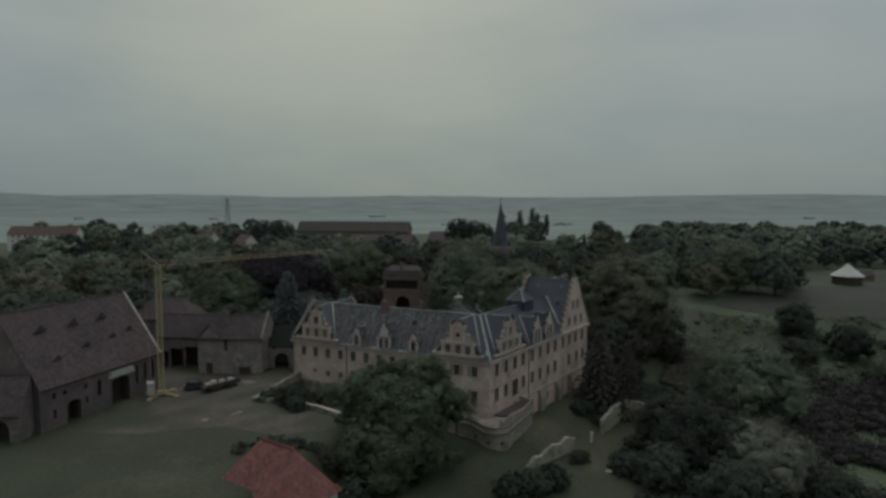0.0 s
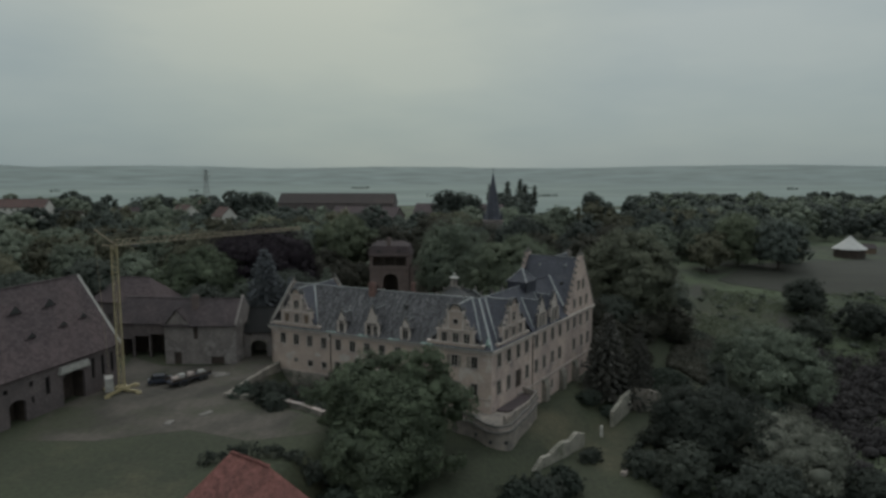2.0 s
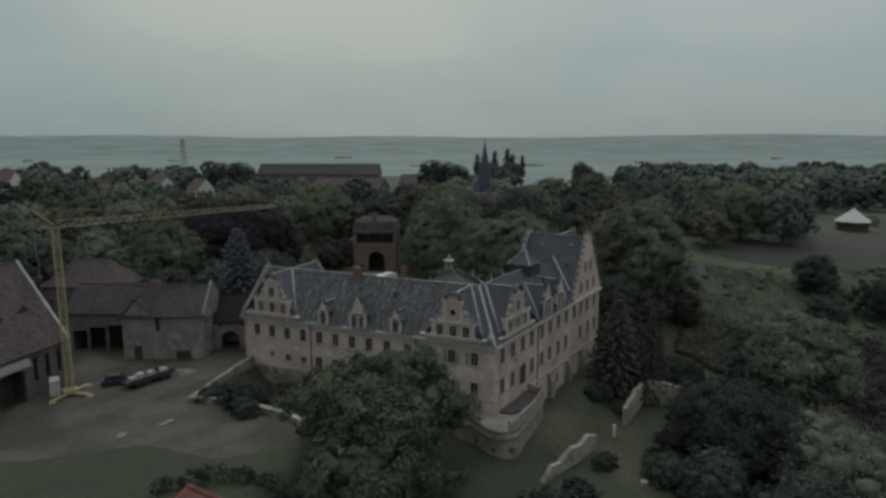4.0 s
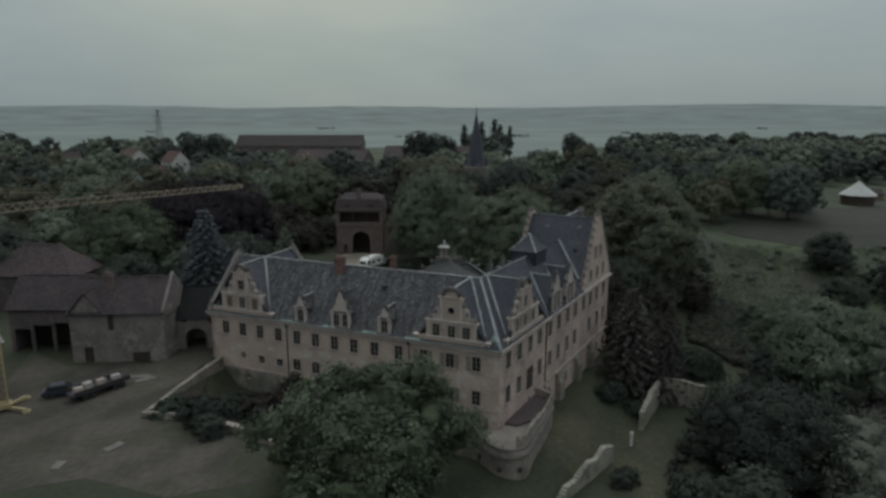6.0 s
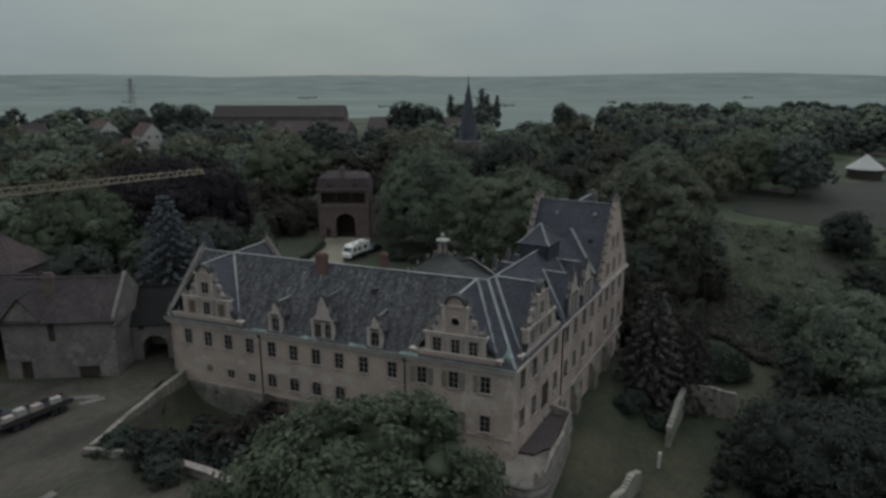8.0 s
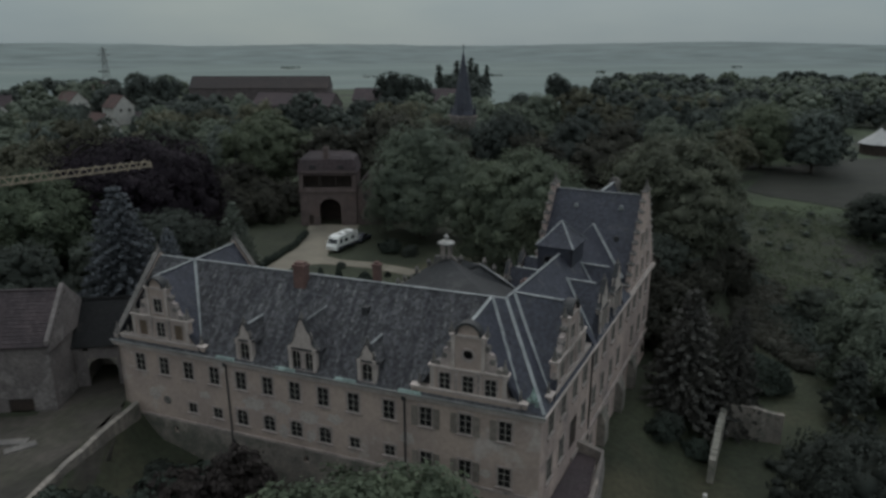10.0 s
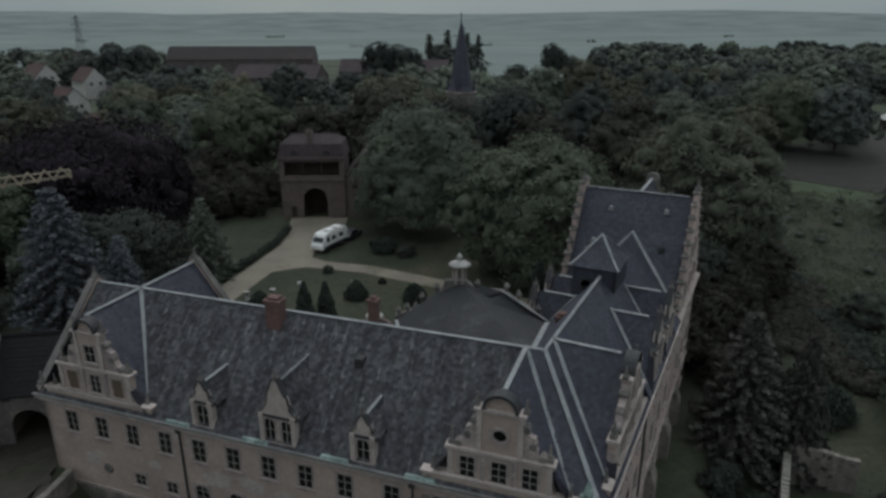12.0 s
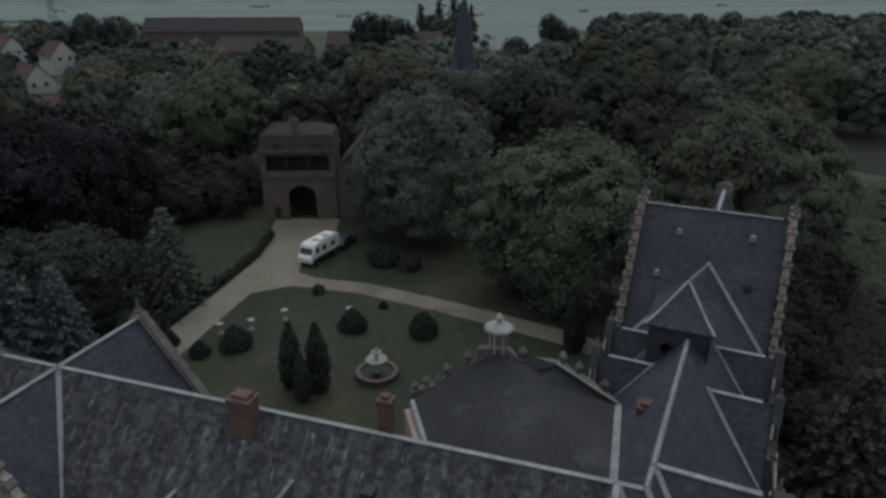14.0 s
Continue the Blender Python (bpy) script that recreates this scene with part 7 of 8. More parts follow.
def make_tree(name, seed, height, spread, material, lobes, per, size, crown0=0.18, top=1.0, label="", droop=0.0, shape="round"):
    """A broadleaf tree of that height and half width, standing at the origin."""
    rng = np.random.default_rng(seed)
    rr = random.Random(seed)
    root = thing(name, (0, 0, 0), label, "tree")
    bm = bmesh.new()
    limbs(bm, rr, height, spread, 0.028 * height, height * crown0)
    part("trunk", bm, BARK, root)
    z0, z1 = height * crown0, height
    cz, hz = (z0 + z1) / 2, (z1 - z0) / 2
    k = np.arange(lobes)
    zz = 1 - 2 * (k + 0.5) / lobes
    ang = k * 2.39996 + rng.uniform(-0.35, 0.35, lobes)
    w = np.sqrt(1 - zz * zz)
    if shape == "dome":
        w = np.where(zz < 0, np.maximum(w, 0.82), w)
    if shape == "egg":
        w = np.where(zz < 0, np.maximum(w, 0.8), w) * (1 - 0.22 * zz)
    if shape == "cone":
        w = np.clip((1 - (zz + 1) / 2) ** 0.75, 0.05, 1)
    if shape == "loose":
        w = np.where(zz < 0, np.maximum(w, 0.85), w * (1 + 0.15 * zz))
    if shape == "column":
        w = np.clip(w, 0, 1) * np.where(zz > 0.3, 0.8, 1)
    depth = rng.uniform(0.55, 1.0, lobes)
    bumpy = 1 + 0.16 * np.sin(ang * 2 + seed) + rng.uniform(-0.1, 0.1, lobes)
    c = np.stack([np.cos(ang) * w * spread * depth * bumpy, np.sin(ang) * w * spread * depth * bumpy, cz + zz * hz * (0.86 if shape != "cone" else 0.95) * np.where(zz > 0, depth ** 0.4, depth)], axis=1)
    c[:, 2] -= droop * np.hypot(c[:, 0], c[:, 1])
    if shape == "loose":
        far = 1 + 0.26 * np.sin(ang * 3 + zz * 4 + seed) * w
        c[:, :2] *= far[:, None]
        c[:, 2] = z0 + (c[:, 2] - z0) * (1 + 0.13 * np.sin(ang * 2.0 + 1.3)) * rng.uniform(0.86, 1.04, lobes)
    rad = spread * rng.uniform(0.15, 0.36, lobes) * (1.0 if shape != "cone" else 0.7)
    heart = np.array([[0.0, 0.0, z0 + (z1 - z0) * 0.32]])
    # each bough carries smaller sprays on its outer and upper side
    sprays = 8 if per > 90 else 5
    d = rng.normal(size=(lobes, sprays, 3)) + np.array([0, 0, 0.35])
    d /= np.linalg.norm(d, axis=2, keepdims=True)
    away = c - np.array([0.0, 0.0, cz])
    away /= np.linalg.norm(away, axis=1, keepdims=True) + 1e-6
    d[(d * away[:, None, :]).sum(axis=2) < -0.15] *= -1
    tips = (c[:, None, :] + d * (rad[:, None] * rng.uniform(0.7, 1.0, (lobes, sprays)))[:, :, None] * np.array([1, 1, 0.85])).reshape(-1, 3)
    tip_r = (rad[:, None] * rng.uniform(0.3, 0.6, (lobes, sprays))).ravel()
    q, f = leaf_cloud(tips, tip_r, max(9, per // sprays), size, rng, form=heart, shell=(0.55, 1.35), squash=0.65)
    inner = c * np.array([0.5, 0.5, 1.0])
    inner[:, 2] = cz + (c[:, 2] - cz) * 0.6
    core = clump_cores(np.concatenate([c, inner]), np.concatenate([rad * 0.7, rad * 1.3]), rng, 1, 0.8)
    crown = new("crown", cloud_mesh("crown", q, f, material, core))
    crown.parent = root
    return root


def make_spruce(name, seed, height, spread, material, whorls=20, arms=11, size=0.5, label="", dense=9):
    rng = np.random.default_rng(seed)
    root = thing(name, (0, 0, 0), label, "conifer")
    bm = bmesh.new()
    lathe(bm, Matrix.Identity(4), [(height * 0.022, -0.6), (height * 0.016, height * 0.4), (0.03, height * 0.98)], 7)
    part("trunk", bm, BARK, root)
    cen, rad = [], []
    for i in range(whorls):
        f = (i + 0.3) / whorls
        z = height * (0.06 + 0.92 * f)
        reach = spread * (1 - f) ** 0.72 + 0.12
        n = max(4, int(arms * (1 - f * 0.6)))
        for k in range(n):
            a = 2 * math.pi * (k + 0.5 * (i % 2)) / n + rng.uniform(-0.15, 0.15)
            m = reach * rng.uniform(0.78, 1.1)
            steps = max(2, int(m / 0.55))
            for s in range(steps):
                t = (s + 0.7) / steps
                cen.append((math.cos(a) * m * t, math.sin(a) * m * t, z - 0.28 * m * t + 0.12 * m * t * t + rng.uniform(-0.08, 0.08)))
                rad.append(0.16 + 0.26 * (1 - abs(t - 0.55)))
    c, r = np.array(cen), np.array(rad)
    q, f = leaf_cloud(c, r, dense, size, rng, squash=0.5, shell=(0.3, 1.1), outward=0.9)
    crown = new("crown", cloud_mesh("crown", q, f, material))
    crown.parent = root
    return root


PLACED = set()


def plant(proto, x, y, s=1.0, turn=0.0, sz=None, z=None, label="", group=""):
    """Sets a tree on the ground: the first time the tree itself, afterwards a copy."""
    zz = ground_z(x, y) - 0.15 if z is None else z
    m = Matrix.Translation((x, y, zz)) @ Matrix.Rotation(turn, 4, "Z") @ Matrix.Diagonal((s, s, sz or s, 1))
    if proto not in PLACED:
        PLACED.add(proto)
        proto.matrix_basis = m
        ob = proto
    else:
        ob = copy_thing(proto, Matrix.Translation((x, y, zz)) @ Matrix.Rotation(turn, 4, "Z"))
        ob.matrix_basis = m
    return tagged(ob, label, group=group)


BUSH = (-16.9, 118.4)
# near trees, each its own form
plant(make_tree("tree", 1, 17.2, 7.7, LEAF_MOAT, 140, 347, 0.38, 0.06, label="broad leafy tree in the moat before the castle", shape="loose"), -6.6, 101.5)
plant(make_tree("tree", 13, 9.6, 5.6, LEAF_MOAT, 80, 278, 0.36, 0.0, label="lower leafy tree on the moat slope", shape="loose"), -8.6, 94.6)
plant(make_tree("tree", 2, 22.0, 9.8, LEAF_SUNNY, 105, 300, 0.38, 0.0, label="tall rounded tree beside the garden drive", shape="egg"), 5.2, 191.5, 0.9, 0.0, 0.97)
plant(make_tree("tree", 3, 20.0, 9.6, LEAF_LIME, 100, 336, 0.42, 0.03, label="broad rounded tree behind the garden path", shape="dome"), 19.6, 169.5, 0.95, 0.0, 0.98)
plant(make_tree("tree", 4, 23.5, 10.4, LEAF_OLD, 95, 336, 0.42, 0.05, label="tall leafy tree beyond the north gable", shape="dome"), 50.0, 181.0)
plant(make_tree("copper_beech", 5, 18.5, 15.0, LEAF_PURPLE, 120, 254, 0.5, 0.03, label="huge dark purple copper beech", shape="dome"), -47.0, 196.0)
plant(make_tree("tree", 6, 18.0, 9.0, IVY, 70, 161, 0.5, 0.12, label="light green drooping tree by the field", droop=0.15), 113.0, 256.0, 0.9, 0.0, 1.08)
plant(make_tree("tree", 7, 21.0, 8.5, IVY, 85, 219, 0.42, 0.1, label="upright bright green tree by the gate tower"), -28.5, 234.0)
plant(make_tree("tree", 8, 12.4, 6.8, LEAF_DARK, 60, 196, 0.36, 0.03, label="low round tree among the spruces", shape="dome"), -34.5, 168.0)
plant(make_tree("tree", 9, 11.0, 8.0, LEAF_DARK, 80, 336, 0.36, 0.03, label="dark round tree below the garden wall", shape="dome"), 42.5, 115.0)
plant(make_tree("tree", 10, 15.0, 9.5, LEAF_SUNNY, 85, 336, 0.4, 0.04, label="broad tree on the slope", shape="dome"), 66.0, 141.0)
plant(make_tree("ivy_thicket", 11, 8.4, 9.6, LEAF_PALE, 80, 232, 0.33, 0.02, label="pale ivy covered thicket", shape="dome"), 53.0, 111.0)

plant(make_tree("tree", 14, 7.0, 3.6, LEAF_MAROON, 50, 110, 0.3, 0.02, label="dark reddish bush below the south front", shape="cone"), *BUSH, 1.25, 0.0, (2.8 - ground_z(*BUSH)) / 7.0)
plant(make_tree("tree", 15, 5.2, 3.0, LEAF_MAROON, 40, 110, 0.3, 0.02, label="low dark reddish bush in the moat", shape="dome"), BUSH[0] - 4.6, BUSH[1] + 1.2)

blue = make_spruce("spruce", 21, 18.5, 5.6, LEAF_BLUE, 26, 15, 0.36, dense=13, label="tall blue spruce behind the outbuildings")
plant(blue, -36.0, 154.2, 1.28, 0.0, 1.04)
plant(blue, -31.5, 158.0, 0.68, 1.0)
green = make_spruce("spruce", 22, 12.0, 4.6, LEAF_SPRUCE, 20, 13, 0.33, dense=13, label="dense spruce at the edge of the lawn")
plant(green, -26.3, 175.5)
dark = make_spruce("spruce", 23, 15.5, 5.6, LEAF_BROWNSPRUCE, 21, 13, 0.42, dense=12, label="dark spruce beside the east front")
plant(dark, 32.7, 137.8, 1.1, 0.0, (8.3 - ground_z(32.7, 137.8)) / 15.5)
plant(dark, 38.3, 136.5, 0.72, 2.0, (6.2 - ground_z(38.3, 136.5)) / 15.5)

# clipped yews, columns and shrubs of the garden
def clipped(name, seed, profile, leaves, size, label):
    """A clipped evergreen: fine leaves lying close over a turned form of (radius, height)."""
    rng = np.random.default_rng(seed)
    root = thing(name, (0, 0, 0), label, "clipped yew")
    bm = bmesh.new()
    lathe(bm, Matrix.Identity(4), [(0.09, -0.2), (0.07, profile[-1][1] * 0.8)], 6)
    part("trunk", bm, BARK, root)
    r, z = np.array([p[0] for p in profile]), np.array([p[1] for p in profile])
    t = rng.uniform(0, 1, leaves) ** 0.8
    zz = z[0] + (z[-1] - z[0]) * t
    a = rng.uniform(0, 2 * math.pi, leaves)
    rr = np.interp(zz, z, r) * (1 + 0.07 * np.sin(3 * a + seed) + rng.uniform(-0.22, 0.1, leaves) + 0.08 * np.sin(zz * 3 + 2 * a))
    c = np.stack([np.cos(a) * rr, np.sin(a) * rr, zz], axis=1)
    q, f = leaf_cloud(c, np.full(leaves, size * 0.7), 3, size, rng, outward=1.1)
    crown = new("crown", cloud_mesh("crown", q, f, LEAF_YEW))
    crown.parent = root
    return root


ball = clipped("clipped_yew", 31, [(1.3, 0.0), (1.55, 0.5), (1.4, 1.2), (1.0, 1.9), (0.5, 2.5), (0.1, 2.8)], 1500, 0.2, "clipped dark yew cone on the lawn")
for x, y, s in ((-5.6, 165.0, 0.92), (1.8, 162.6, 0.96), (-17.6, 162.9, 0.95), (-21.0, 161.8, 0.62), (-24.6, 164.4, 0.7), (3.0, 146.0, 0.9), (-2.0, 169.6, 0.35)):
    plant(ball, x, y, s, x, group="clipped yews")
column = clipped("columnar_yew", 32, [(0.6, 0.0), (0.95, 1.2), (1.0, 3.0), (0.75, 5.0), (0.3, 6.4), (0.05, 7.2)], 2200, 0.24, "slim dark columnar yew")
for x, y, s in ((-11.4, 154.5, 0.95), (-9.0, 153.6, 0.98), (16.5, 157.0, 1.0), (17.4, 159.5, 0.8), (-10.4, 152.0, 0.7)):
    plant(column, x, y, s, x, group="columnar yews")
shrub = make_tree("shrub", 33, 3.0, 2.2, LEAF_YEW, 40, 35, 0.34, 0.0, label="loose dark green garden shrub", shape="dome")
shrub2 = make_tree("shrub", 34, 2.6, 2.0, LEAF_DARK, 40, 35, 0.3, 0.0, label="leafy green shrub with pale tips", shape="dome")
for i, (x, y, s) in enumerate(((-25.6, 112.4, 1.25), (-30.4, 115.4, 0.95), (-28.6, 118.4, 0.9), (-22.6, 112.6, 0.8), (-25.0, 124.5, 0.7), (-21.0, 121.0, 1.5), (-17.0, 117.0, 1.6), (-18.5, 124.5, 1.2), (-13.0, 119.0, 1.3), (-14.0, 103.4, 1.0), 
        (-15.6, 92.0, 0.9), (-12.5, 90.0, 1.2), (-17.6, 112.6, 2.3), (-15.0, 109.6, 2.0), (-24.4, 109.4, 0.9), (-23.4, 119.6, 1.3), (-28.9, 114.6, 0.7), (27.4, 131.8, 0.8), (29.0, 133.6, 0.9), (31.4, 131.0, 0.7), (23.6, 113.0, 0.8), (17.6, 103.4, 1.1), (14.0, 101.0, 1.3), (10.5, 99.0, 1.2), (31.0, 108.4, 1.4), (45.5, 125.0, 1.6),
        (58.0, 120.0, 1.8), (60.0, 129.0, 1.6), (-9.5, 186.0 - 11.0, 0.4), (-1.0, 182.4, 0.8), (2.2, 180.4, 0.7))):
    plant(shrub if i % 2 else shrub2, x, y, s, i * 1.3, group="shrubs")


def hedge(points, w, h, label, material=None, rough=0.0):
    """A clipped hedge of small leaves along a line."""
    rng = np.random.default_rng(77)
    c = []
    for (ax, ay), (bx, by) in zip(points, points[1:]):
        n = int(math.hypot(bx - ax, by - ay) / 0.4)
        for i in range(n):
            x, y = ax + (bx - ax) * i / n, ay + (by - ay) * i / n
            for k in range(3):
                c.append((x + rng.uniform(-w / 3, w / 3), y + rng.uniform(-w / 3, w / 3), ground_z(x, y) + h * rng.uniform(0.3, 0.8) * (1 + rough * noise.noise((x * 0.5, y * 0.5, 1.0)))))
    c = np.array(c)
    q, f = leaf_cloud(c, np.full(len(c), 0.38), 26, 0.24, rng, outward=1.1)
    ob = new("hedge", cloud_mesh("hedge", q, f, material or LEAF_YEW))
    tagged(ob, label, "hedge", kind="stuff")


hedge([(-28.6, 163.5), (-25.4, 169.5), (-21.6, 179), (-18.2, 188), (-16.6, 196)], 1.1, 1.2, "low clipped hedge along the drive")

hedge([(-28.6, 90.2), (-24.6, 92.0), (-20.4, 92.0), (-16.4, 91.2)], 2.2, 1.5, "loose hedge behind the cottage", LEAF_DARK, 1.6)

# the wood behind: repeated forms of three sizes
# the last form's dark leaf colour fills the shaded gaps of the wood
mid = [make_tree("tree", 50 + i, 15.0, 7.6, m, 44 + 3 * (i % 3), 80, 0.66, 0.06, label=t, shape=s) for i, (m, t, s) in enumerate((
    (WOOD_GREEN, "broad dark green woodland tree", "dome"), (WOOD_FRESH, "leafy mid green woodland tree", "egg"), (WOOD_DARK, "dense dark woodland tree", "dome"),
    (WOOD_OLIVE, "rounded olive green woodland tree", "loose"), (WOOD_FRESH, "fresh green woodland tree", "egg"), (WOOD_OLIVE, "broad warm green woodland tree", "dome"), (WOOD_DARK, "tall dark woodland tree", "loose"), (LEAF_BROWN_SHADE, "brownish woodland tree darkened for shaded gaps", "dome")))]
poplar = make_tree("poplar", 70, 27.0, 3.0, LEAF_DARK, 60, 26, 0.9, 0.02, label="slim dark distant poplar", shape="column")
R = random.Random(9)


def free(x, y):
    """Where no wood grows: gardens, streets, houses and the open field."""
    if -20 < x < 8 and y < 226:
        return False
    if -62 < x < -30 and 178 < y < 216:
        return False
    if math.hypot(x - 5, y - 195) < 17 or math.hypot(x - 20, y - 177) < 17 or (8 < x < 42 and y < 217):
        return False
    if (x - 22) ** 2 + (y - 256) ** 2 < 60:
        return False
    if -75 < x < -8 and 385 < y < 452:
        return False
    if -60 < x < 70 and abs(y - (333 + x * 0.06)) < 8:
        return False
    if -30 < x < -5 and 262 < y < 352:
        return False
    if -46 < x < -18 and y < 241:
        return False
    if -48 < x < 4 and abs(y - (298 + x * 0.18)) < 7:
        return False
    if -100 < x < -52 and y < 186:
        return False
    if y > 345 and 10.4 < math.degrees(math.atan2(x + 5.3, y - 87.4)) < 20.5:
        return False
    for hx, hy, hr in ((-155, 449, 14), (-119, 409, 13), (-104, 342, 13), (-98, 384, 14), (-83, 296, 11), (-178, 395, 12), (-215, 420, 12), (-268, 448, 30), (-196, 455, 11), (168, 277, 14)):
        to = Vector((-5.0 - hx, 70.0 - hy)).normalized()
        along = (x - hx) * to.x + (y - hy) * to.y
        if math.hypot(x - hx, y - hy) < hr or (0 < along < ({-155: 80, -119: 80, -104: 110, -268: 85}.get(hx, 50)) and abs((x - hx) * to.y - (y - hy) * to.x) < (24 if hx == -268 else 9)):
            return False
    if x > 62 and 150 < y < 246 and x - 62 > (y - 236) * 0.2 and x < 175:
        return False
    return True


spots = []
for _ in range(6000):
    if len(spots) > 150:
        break
    x, y = R.uniform(-150, 135), R.uniform(206, 330)
    if x < -52:
        y = R.uniform(150, 330)
    if not free(x, y) or any(math.hypot(x - a, y - b) < 13.0 for a, b in spots):
        continue
    if abs(x) * 1.1 > y + 40 or math.hypot(x - 113, y - 256) < 13 or (104 < x < 122 and 222 < y < 256) or math.hypot(x + 28.5, y - 234) < 9 or math.hypot(x - 50, y - 181) < 11:
        continue
    spots.append((x, y))
for i, (x, y) in enumerate(spots):
    s = R.uniform(0.72, 1.18)
    plant(mid[(1, 4, 0, 3, 5)[i % 5] if x < -45 else R.randrange(7) if y > 245 else (0, 1, 4, 0, 3)[i % 5] if x < -15 else (7, 6, 7, 2, 7)[i % 5]], x, y, s, R.uniform(0, 6.28), s * R.uniform(0.92, 1.28), group="woodland trees")
spots2 = []
for _ in range(9000):
    if len(spots2) > 330:
        break
    y = R.uniform(320, 640)
    x = R.uniform(-0.62 * y, 0.72 * y)
    if x < 60 and y > 440 and R.random() < 0.75:
        continue
    if -125 < x < 60 and y > 425:
        continue
    if not free(x, y) or any(math.hypot(x - a, y - b) < 10.5 for a, b in spots2):
        continue
    spots2.append((x, y))


def far_wood(name, places, material, seed):
    """A distant wood as one mass of leaves: dome-shaped crowns of many lobes."""
    rng = np.random.default_rng(seed)
    cen, rad, hearts = [], [], []
    for x, y in places:
        s, g = rng.uniform(0.65, 1.15), ground_z(x, y)
        h, w = 13.5 * s * rng.uniform(0.8, 1.1), 7.6 * s
        for k in range(26):
            zz = 1 - 1.6 * (k + 0.5) / 26
            a = k * 2.39996 + rng.uniform(-0.4, 0.4)
            r = max(0.0, 1 - zz * zz) ** 0.5 * w * rng.uniform(0.6, 0.95)
            cen.append((x + math.cos(a) * r, y + math.sin(a) * r, g + h * 0.52 + zz * h * 0.46))
            rad.append(w * rng.uniform(0.2, 0.36))
            hearts.append((x, y, g + h * 0.36))
    q, f = leaf_cloud(np.array(cen), np.array(rad), 14, 1.1, rng, outward=1.1, form=np.array(hearts), shell=(0.85, 1.15))
    tagged(new(name, cloud_mesh(name, q, f, material, clump_cores(np.array(cen), np.array(rad), rng))), "distant wood of broad leafy crowns", "wood", kind="stuff")


for k, m in enumerate((WOOD_GREEN, WOOD_DARK, WOOD_FRESH)):
    far_wood("wood", spots2[k::3], m, 80 + k)
for x, y, s in ((72, 628, 1.0), (84, 632, 1.08), (90, 640, 0.9), (99, 640, 0.85), (50, 560, 0.95), (171, 555, 0.6)):
    plant(poplar, x, y, s, x, group="poplars")
for x, y, s, z in ((12, 462, 1.15, 1.5), (21, 466, 1.1, 1.4), (28, 462, 0.8, 1.3), (-119, 446, 1.1, 1.4), (-110, 452, 1.1, 1.4), (112, 476, 0.8, 1.35), (118, 482, 0.9, 1.15), (124, 474, 0.7, 0.9), (74, 402, 0.9, 0.95), (92, 430, 0.7, 0.6), (60, 372, 0.7, 0.65), (16.5, 237.5, 0.95, 1.05), (25.5, 238.5, 0.9, 1.1), (31, 246, 1.0, 0.95)):
    plant(mid[2], x, y, s, x, z)

# growth of the eastern slope
slope = [make_tree("tree", 60 + i, 15.0, 7.6, m, 60, 130, 0.5, 0.04, label=t, shape="dome") for i, (m, t) in enumerate(((LEAF_DARK, "dark bushy tree on the slope"), (LEAF_OAK, "grey green bushy tree on the slope")))]
for i, (x, y, s) in enumerate(((60, 100, 0.55), (35.0, 104, 0.5), (44, 98, 0.6), (62, 116, 0.4), (76, 158, 0.5), (70, 166, 0.45), (112, 182, 0.7), (116, 160, 0.8), (43, 170, 0.7), (62, 188, 0.8), (106, 199, 0.75), (96, 178, 0.55), (124, 172, 0.8))):
    plant(slope[i % 2], x, y, s, i * 2.1, s * 0.95, group="slope trees")
# the dark leaf colour carries the shade along the east front
brown = make_tree("tree", 63, 15.0, 7.6, LEAF_BROWN_SHADE, 56, 110, 0.5, 0.04, label="brownish tree near the east front, its colour darkened for shade", shape="dome")
for i, (x, y, s) in enumerate(((33.0, 152.0, 0.5), (38.5, 156.0, 0.6), (47.0, 166.0, 0.55), (54.0, 176.0, 0.6), (33.0, 158.0, 0.6), (60.0, 178.0, 0.6), (37.0, 147.0, 0.42), (42.5, 151.5, 0.5))):
    plant(brown, x, y, s, i * 2.3, s, group="garden trees")
# low dark trees added where the ground left of the gate tower lies in shade
for i, (x, y, s) in enumerate(((-31.0, 205.0, 0.5), (-25.0, 207.5, 0.45), (-36.0, 214.0, 0.62), (-27.5, 215.0, 0.55), (-22.0, 215.0, 0.5), (-33.0, 222.0, 0.7))):
    plant(brown, x, y, s, i * 1.9, s, group="garden trees", label="dark tree added for the shade beside the gate tower")
# and of the west, beyond the barn
for i, (x, y, s) in enumerate(((-84, 148, 1.0), (-92, 138, 1.0), (-50, 158, 0.7), (-98, 152, 1.0), (-80, 170, 1.0), (-44, 170, 0.62), (-106, 142, 1.0))):
    plant(slope[i % 2], x, y, s, i * 1.7, s, group="western trees", label="dark bushy tree behind the barn")
plant(make_tree("tree", 12, 15.5, 8.6, LEAF_MOAT, 85, 336, 0.42, 0.03, label="broad green tree behind the outbuildings", shape="dome"), -57.0, 178.0)
F = Matrix.Translation((-76, 160.4, 0)) @ Matrix.Rotation(radians(-10), 4, "Z")
house("outbuilding", F, 16, 9, 6.5, 11.0, BARNSTONE, BROWNTILE, "brown roofed building behind the yard", [(1.0, 2.0, 2.0, 3.4), (4.0, 5.0, 2.0, 3.4)], base=-1, tiles=True, hip=4.5, category="outbuilding")


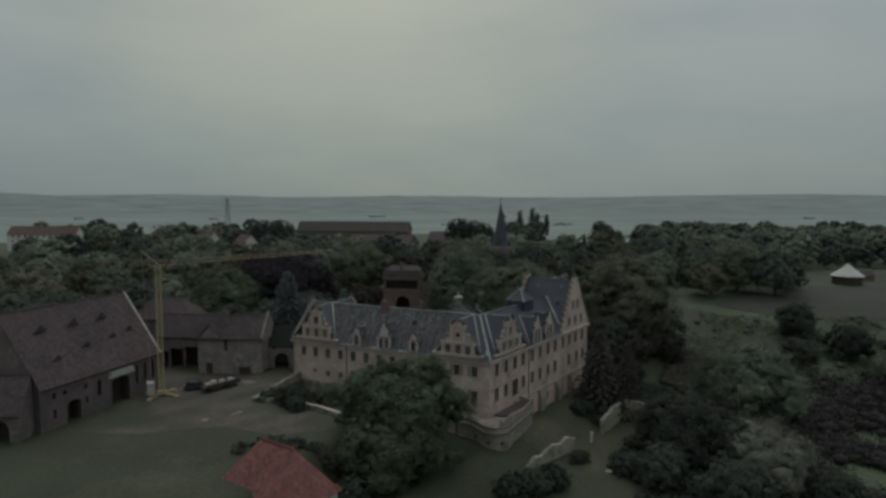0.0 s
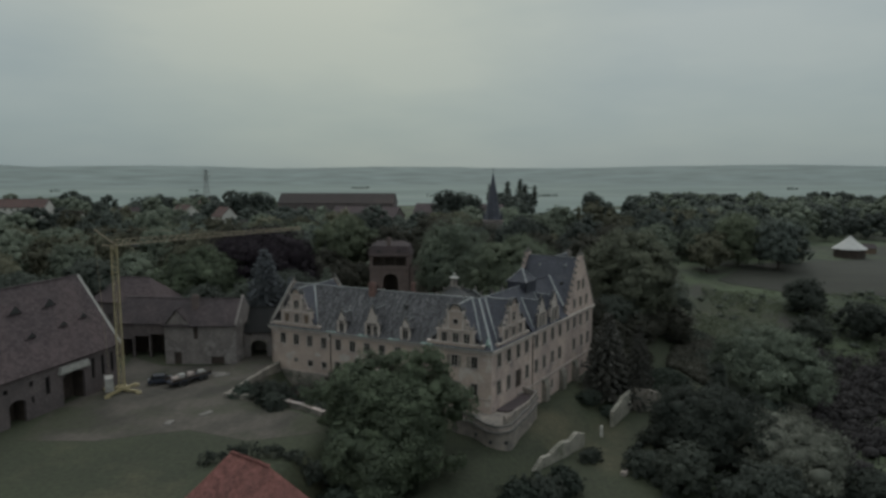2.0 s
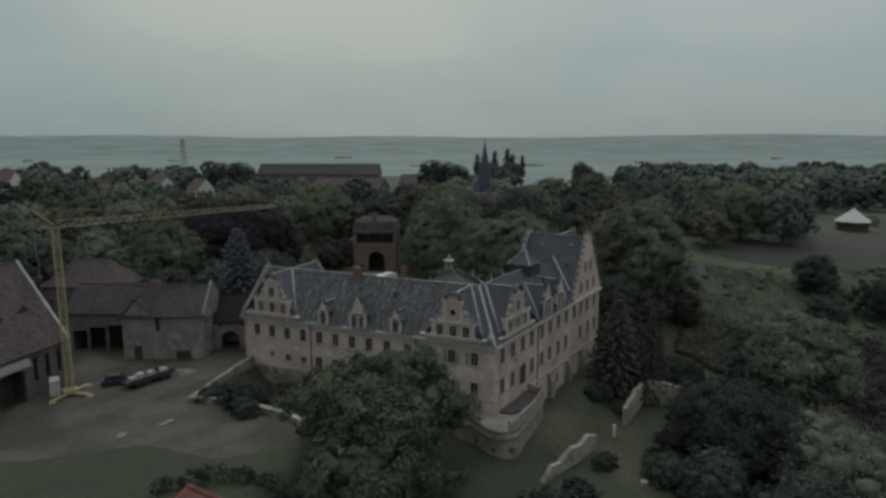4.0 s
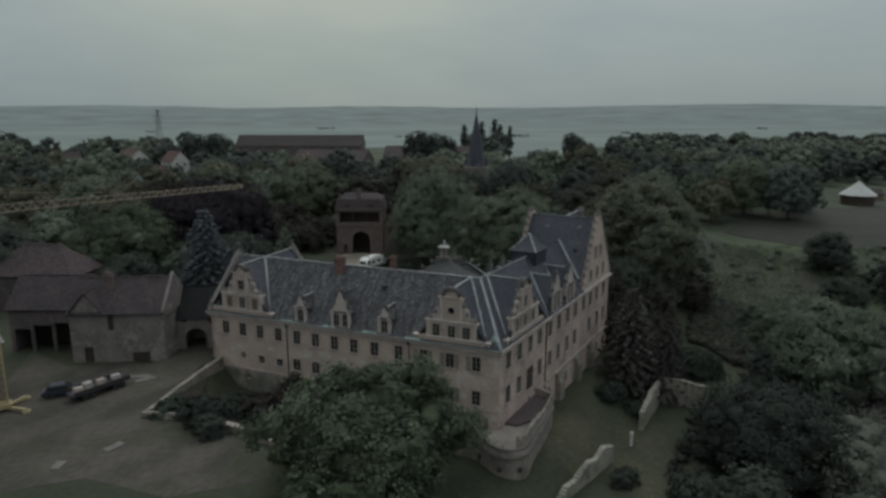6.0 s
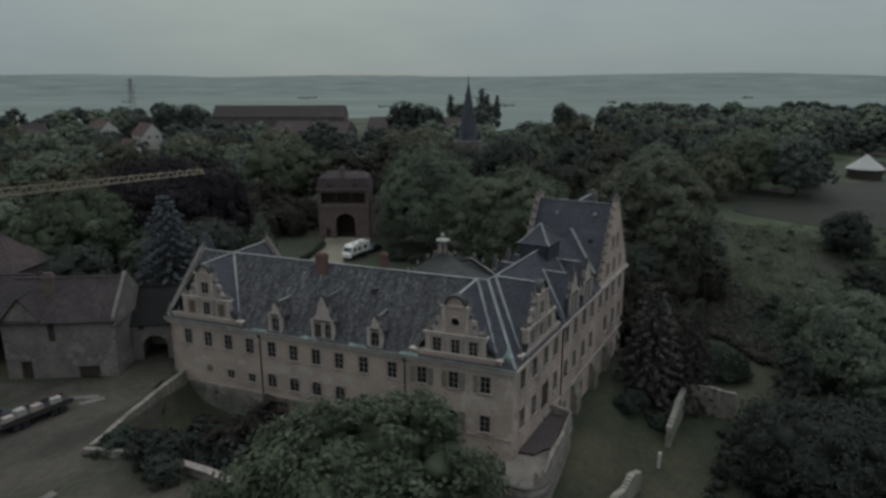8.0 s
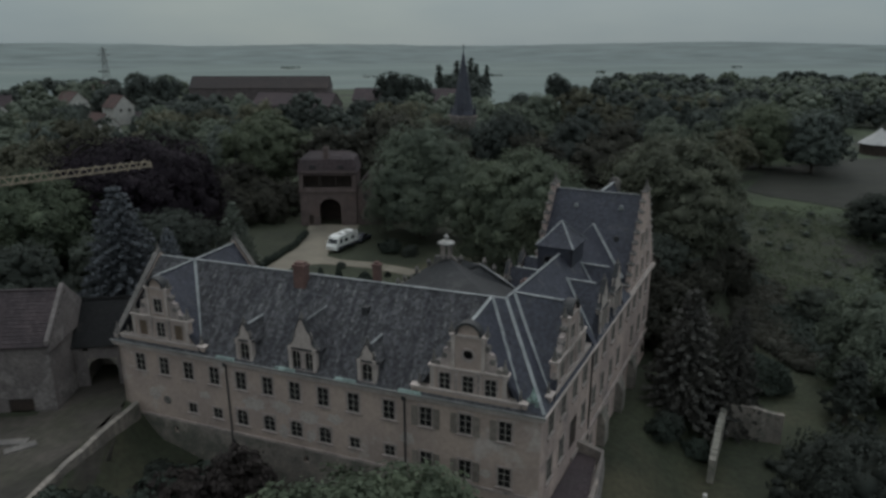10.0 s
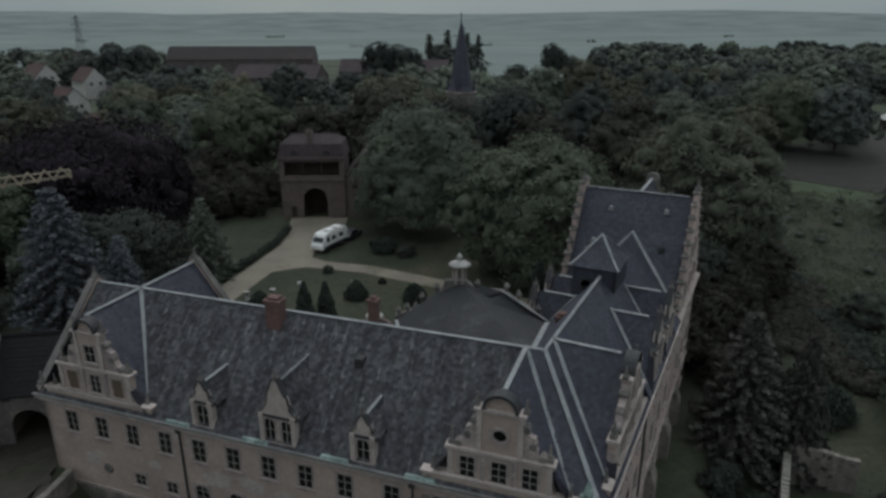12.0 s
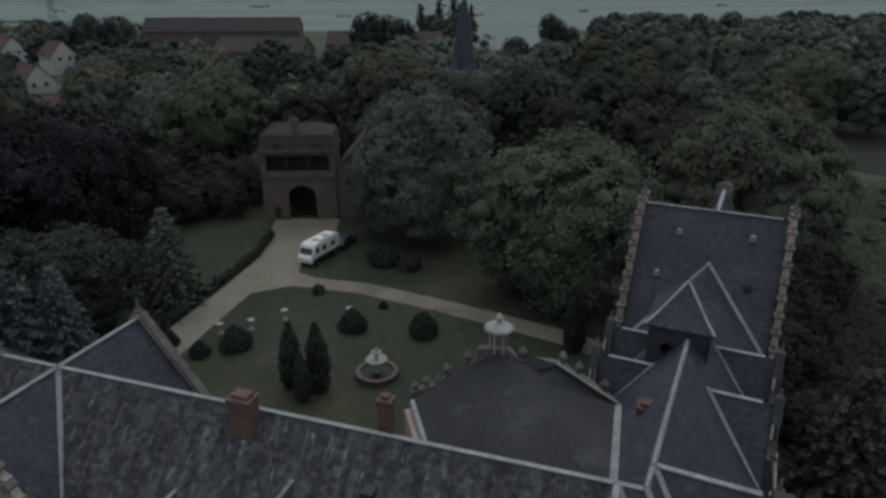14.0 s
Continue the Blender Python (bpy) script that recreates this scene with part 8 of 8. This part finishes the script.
def undergrowth(name, seed, count, inside_area, material, low, high, label, per=18, size=0.42, squash=0.6, heart=0.62):
    """Rough growth over a slope: many low lobes of leaves, thick in places."""
    rng = np.random.default_rng(seed)
    cen, rad = [], []
    while len(cen) < count:
        x, y = rng.uniform(28, 135), rng.uniform(92, 250)
        if not inside_area(x, y):
            continue
        if noise.noise((x * 0.06, y * 0.06, seed)) + rng.uniform(-0.35, 0.35) < -0.05:
            continue
        r = rng.uniform(low, high)
        cen.append((x, y, ground_z(x, y) + r * 0.35))
        rad.append(r)
    q, f = leaf_cloud(np.array(cen), np.array(rad), per, size, rng, squash=squash, outward=1.1, shell=(0.6, 1.25))
    solid = clump_cores(np.array(cen), np.array(rad), rng, 1, squash * 0.85, heart) if heart else None
    tagged(new(name, cloud_mesh(name, q, f, material, solid)), label, "undergrowth", kind="stuff")


def slope_area(x, y):
    return x > 66 + max(0, y - 182) * 0.5 + max(0, 150 - y) * 0.4 and y > 158 and y < 226 - max(0, x - 75) * 0.22


def bank_area(x, y):
    """The dark thicket between the lawn and the meadow."""
    return 60.5 + (y - 150) * 0.1 < x < 66.5 + (y - 150) * 0.14 and 148 < y < 186


def thicket_area(x, y):
    """Brown scrub between the lawn, the dome and the meadow."""
    middle = 58.5 + max(0, y - 164) * 0.62
    return 149 < y < 188 and abs(x - middle) < (2.6 if y < 160 else 4.6)


def low_area(x, y):
    return 30 < x < 62 and 92 < y < 131 and x > 26 + (y - 108) * 0.62


undergrowth("undergrowth", 3, 2000, slope_area, IVY, 0.5, 1.5, "rough bright green weeds on the sloping meadow", 18, 0.3, 0.4, 0)
undergrowth("undergrowth", 4, 120, slope_area, LEAF_OAK, 0.8, 2.0, "dark scrub on the slope below the castle")
undergrowth("undergrowth", 5, 520, bank_area, LEAF_YEW, 1.2, 2.4, "dark thicket along the edge of the lawn")
undergrowth("undergrowth", 8, 420, thicket_area, LEAF_BROWN_SHADE, 0.9, 2.2, "dark brown scrub at the foot of the lawn", 40, 0.36, 0.7)
undergrowth("undergrowth", 6, 420, low_area, LEAF_DARK, 0.7, 1.7, "dark scrub below the garden wall")


def brown_area(x, y):
    return x > 58 + max(0, y - 112) * 0.42 and 96 < y < 172 and x < 128 and math.hypot(x - 67, y - 142) > 8


undergrowth("undergrowth", 7, 900, brown_area, LEAF_BROWN, 1.3, 3.2, "dark brown leafless scrub on the lower slope", 80, 0.42, 0.85, 0.5)
dome = clipped("clipped_dome", 35, [(3.9, 0.0), (4.6, 0.9), (4.3, 2.2), (3.2, 3.3), (1.6, 4.0), (0.1, 4.3)], 4200, 0.26, "broad clipped dark green dome")
plant(dome, 47.4, 146.8)
cone = make_tree("cypress", 36, 9.5, 3.4, LEAF_DARK, 70, 60, 0.34, 0.0, label="dark conical cypress beside the lawn", shape="cone")
plant(cone, 53.6, 136.2)


def hedgerows(seed, count):
    """Dark lines of far hedges and copses on the plain."""
    rng = np.random.default_rng(seed)
    cen, rad = [], []
    for _ in range(count):
        y = rng.uniform(1050, 2300)
        x = rng.uniform(-0.65, 0.65) * y
        length, a = rng.uniform(14, 60), rng.uniform(-0.12, 0.12)
        n = int(length / 7)
        for k in range(n):
            px, py = x + math.cos(a) * k * 7, y + math.sin(a) * k * 7 + rng.uniform(-5, 5)
            r = rng.uniform(2.5, 5.5)
            cen.append((px, py, ground_z(px, py) + r * 0.6))
            rad.append(r)
    q, f = leaf_cloud(np.array(cen), np.array(rad), 14, 3.2, rng, squash=0.8, outward=1.1)
    tagged(new("hedgerow", cloud_mesh("hedgerow", q, f, LEAF_OAK)), "far hedges and copses across haze-coloured fields", "hedge", kind="stuff")


hedgerows(21, 16)
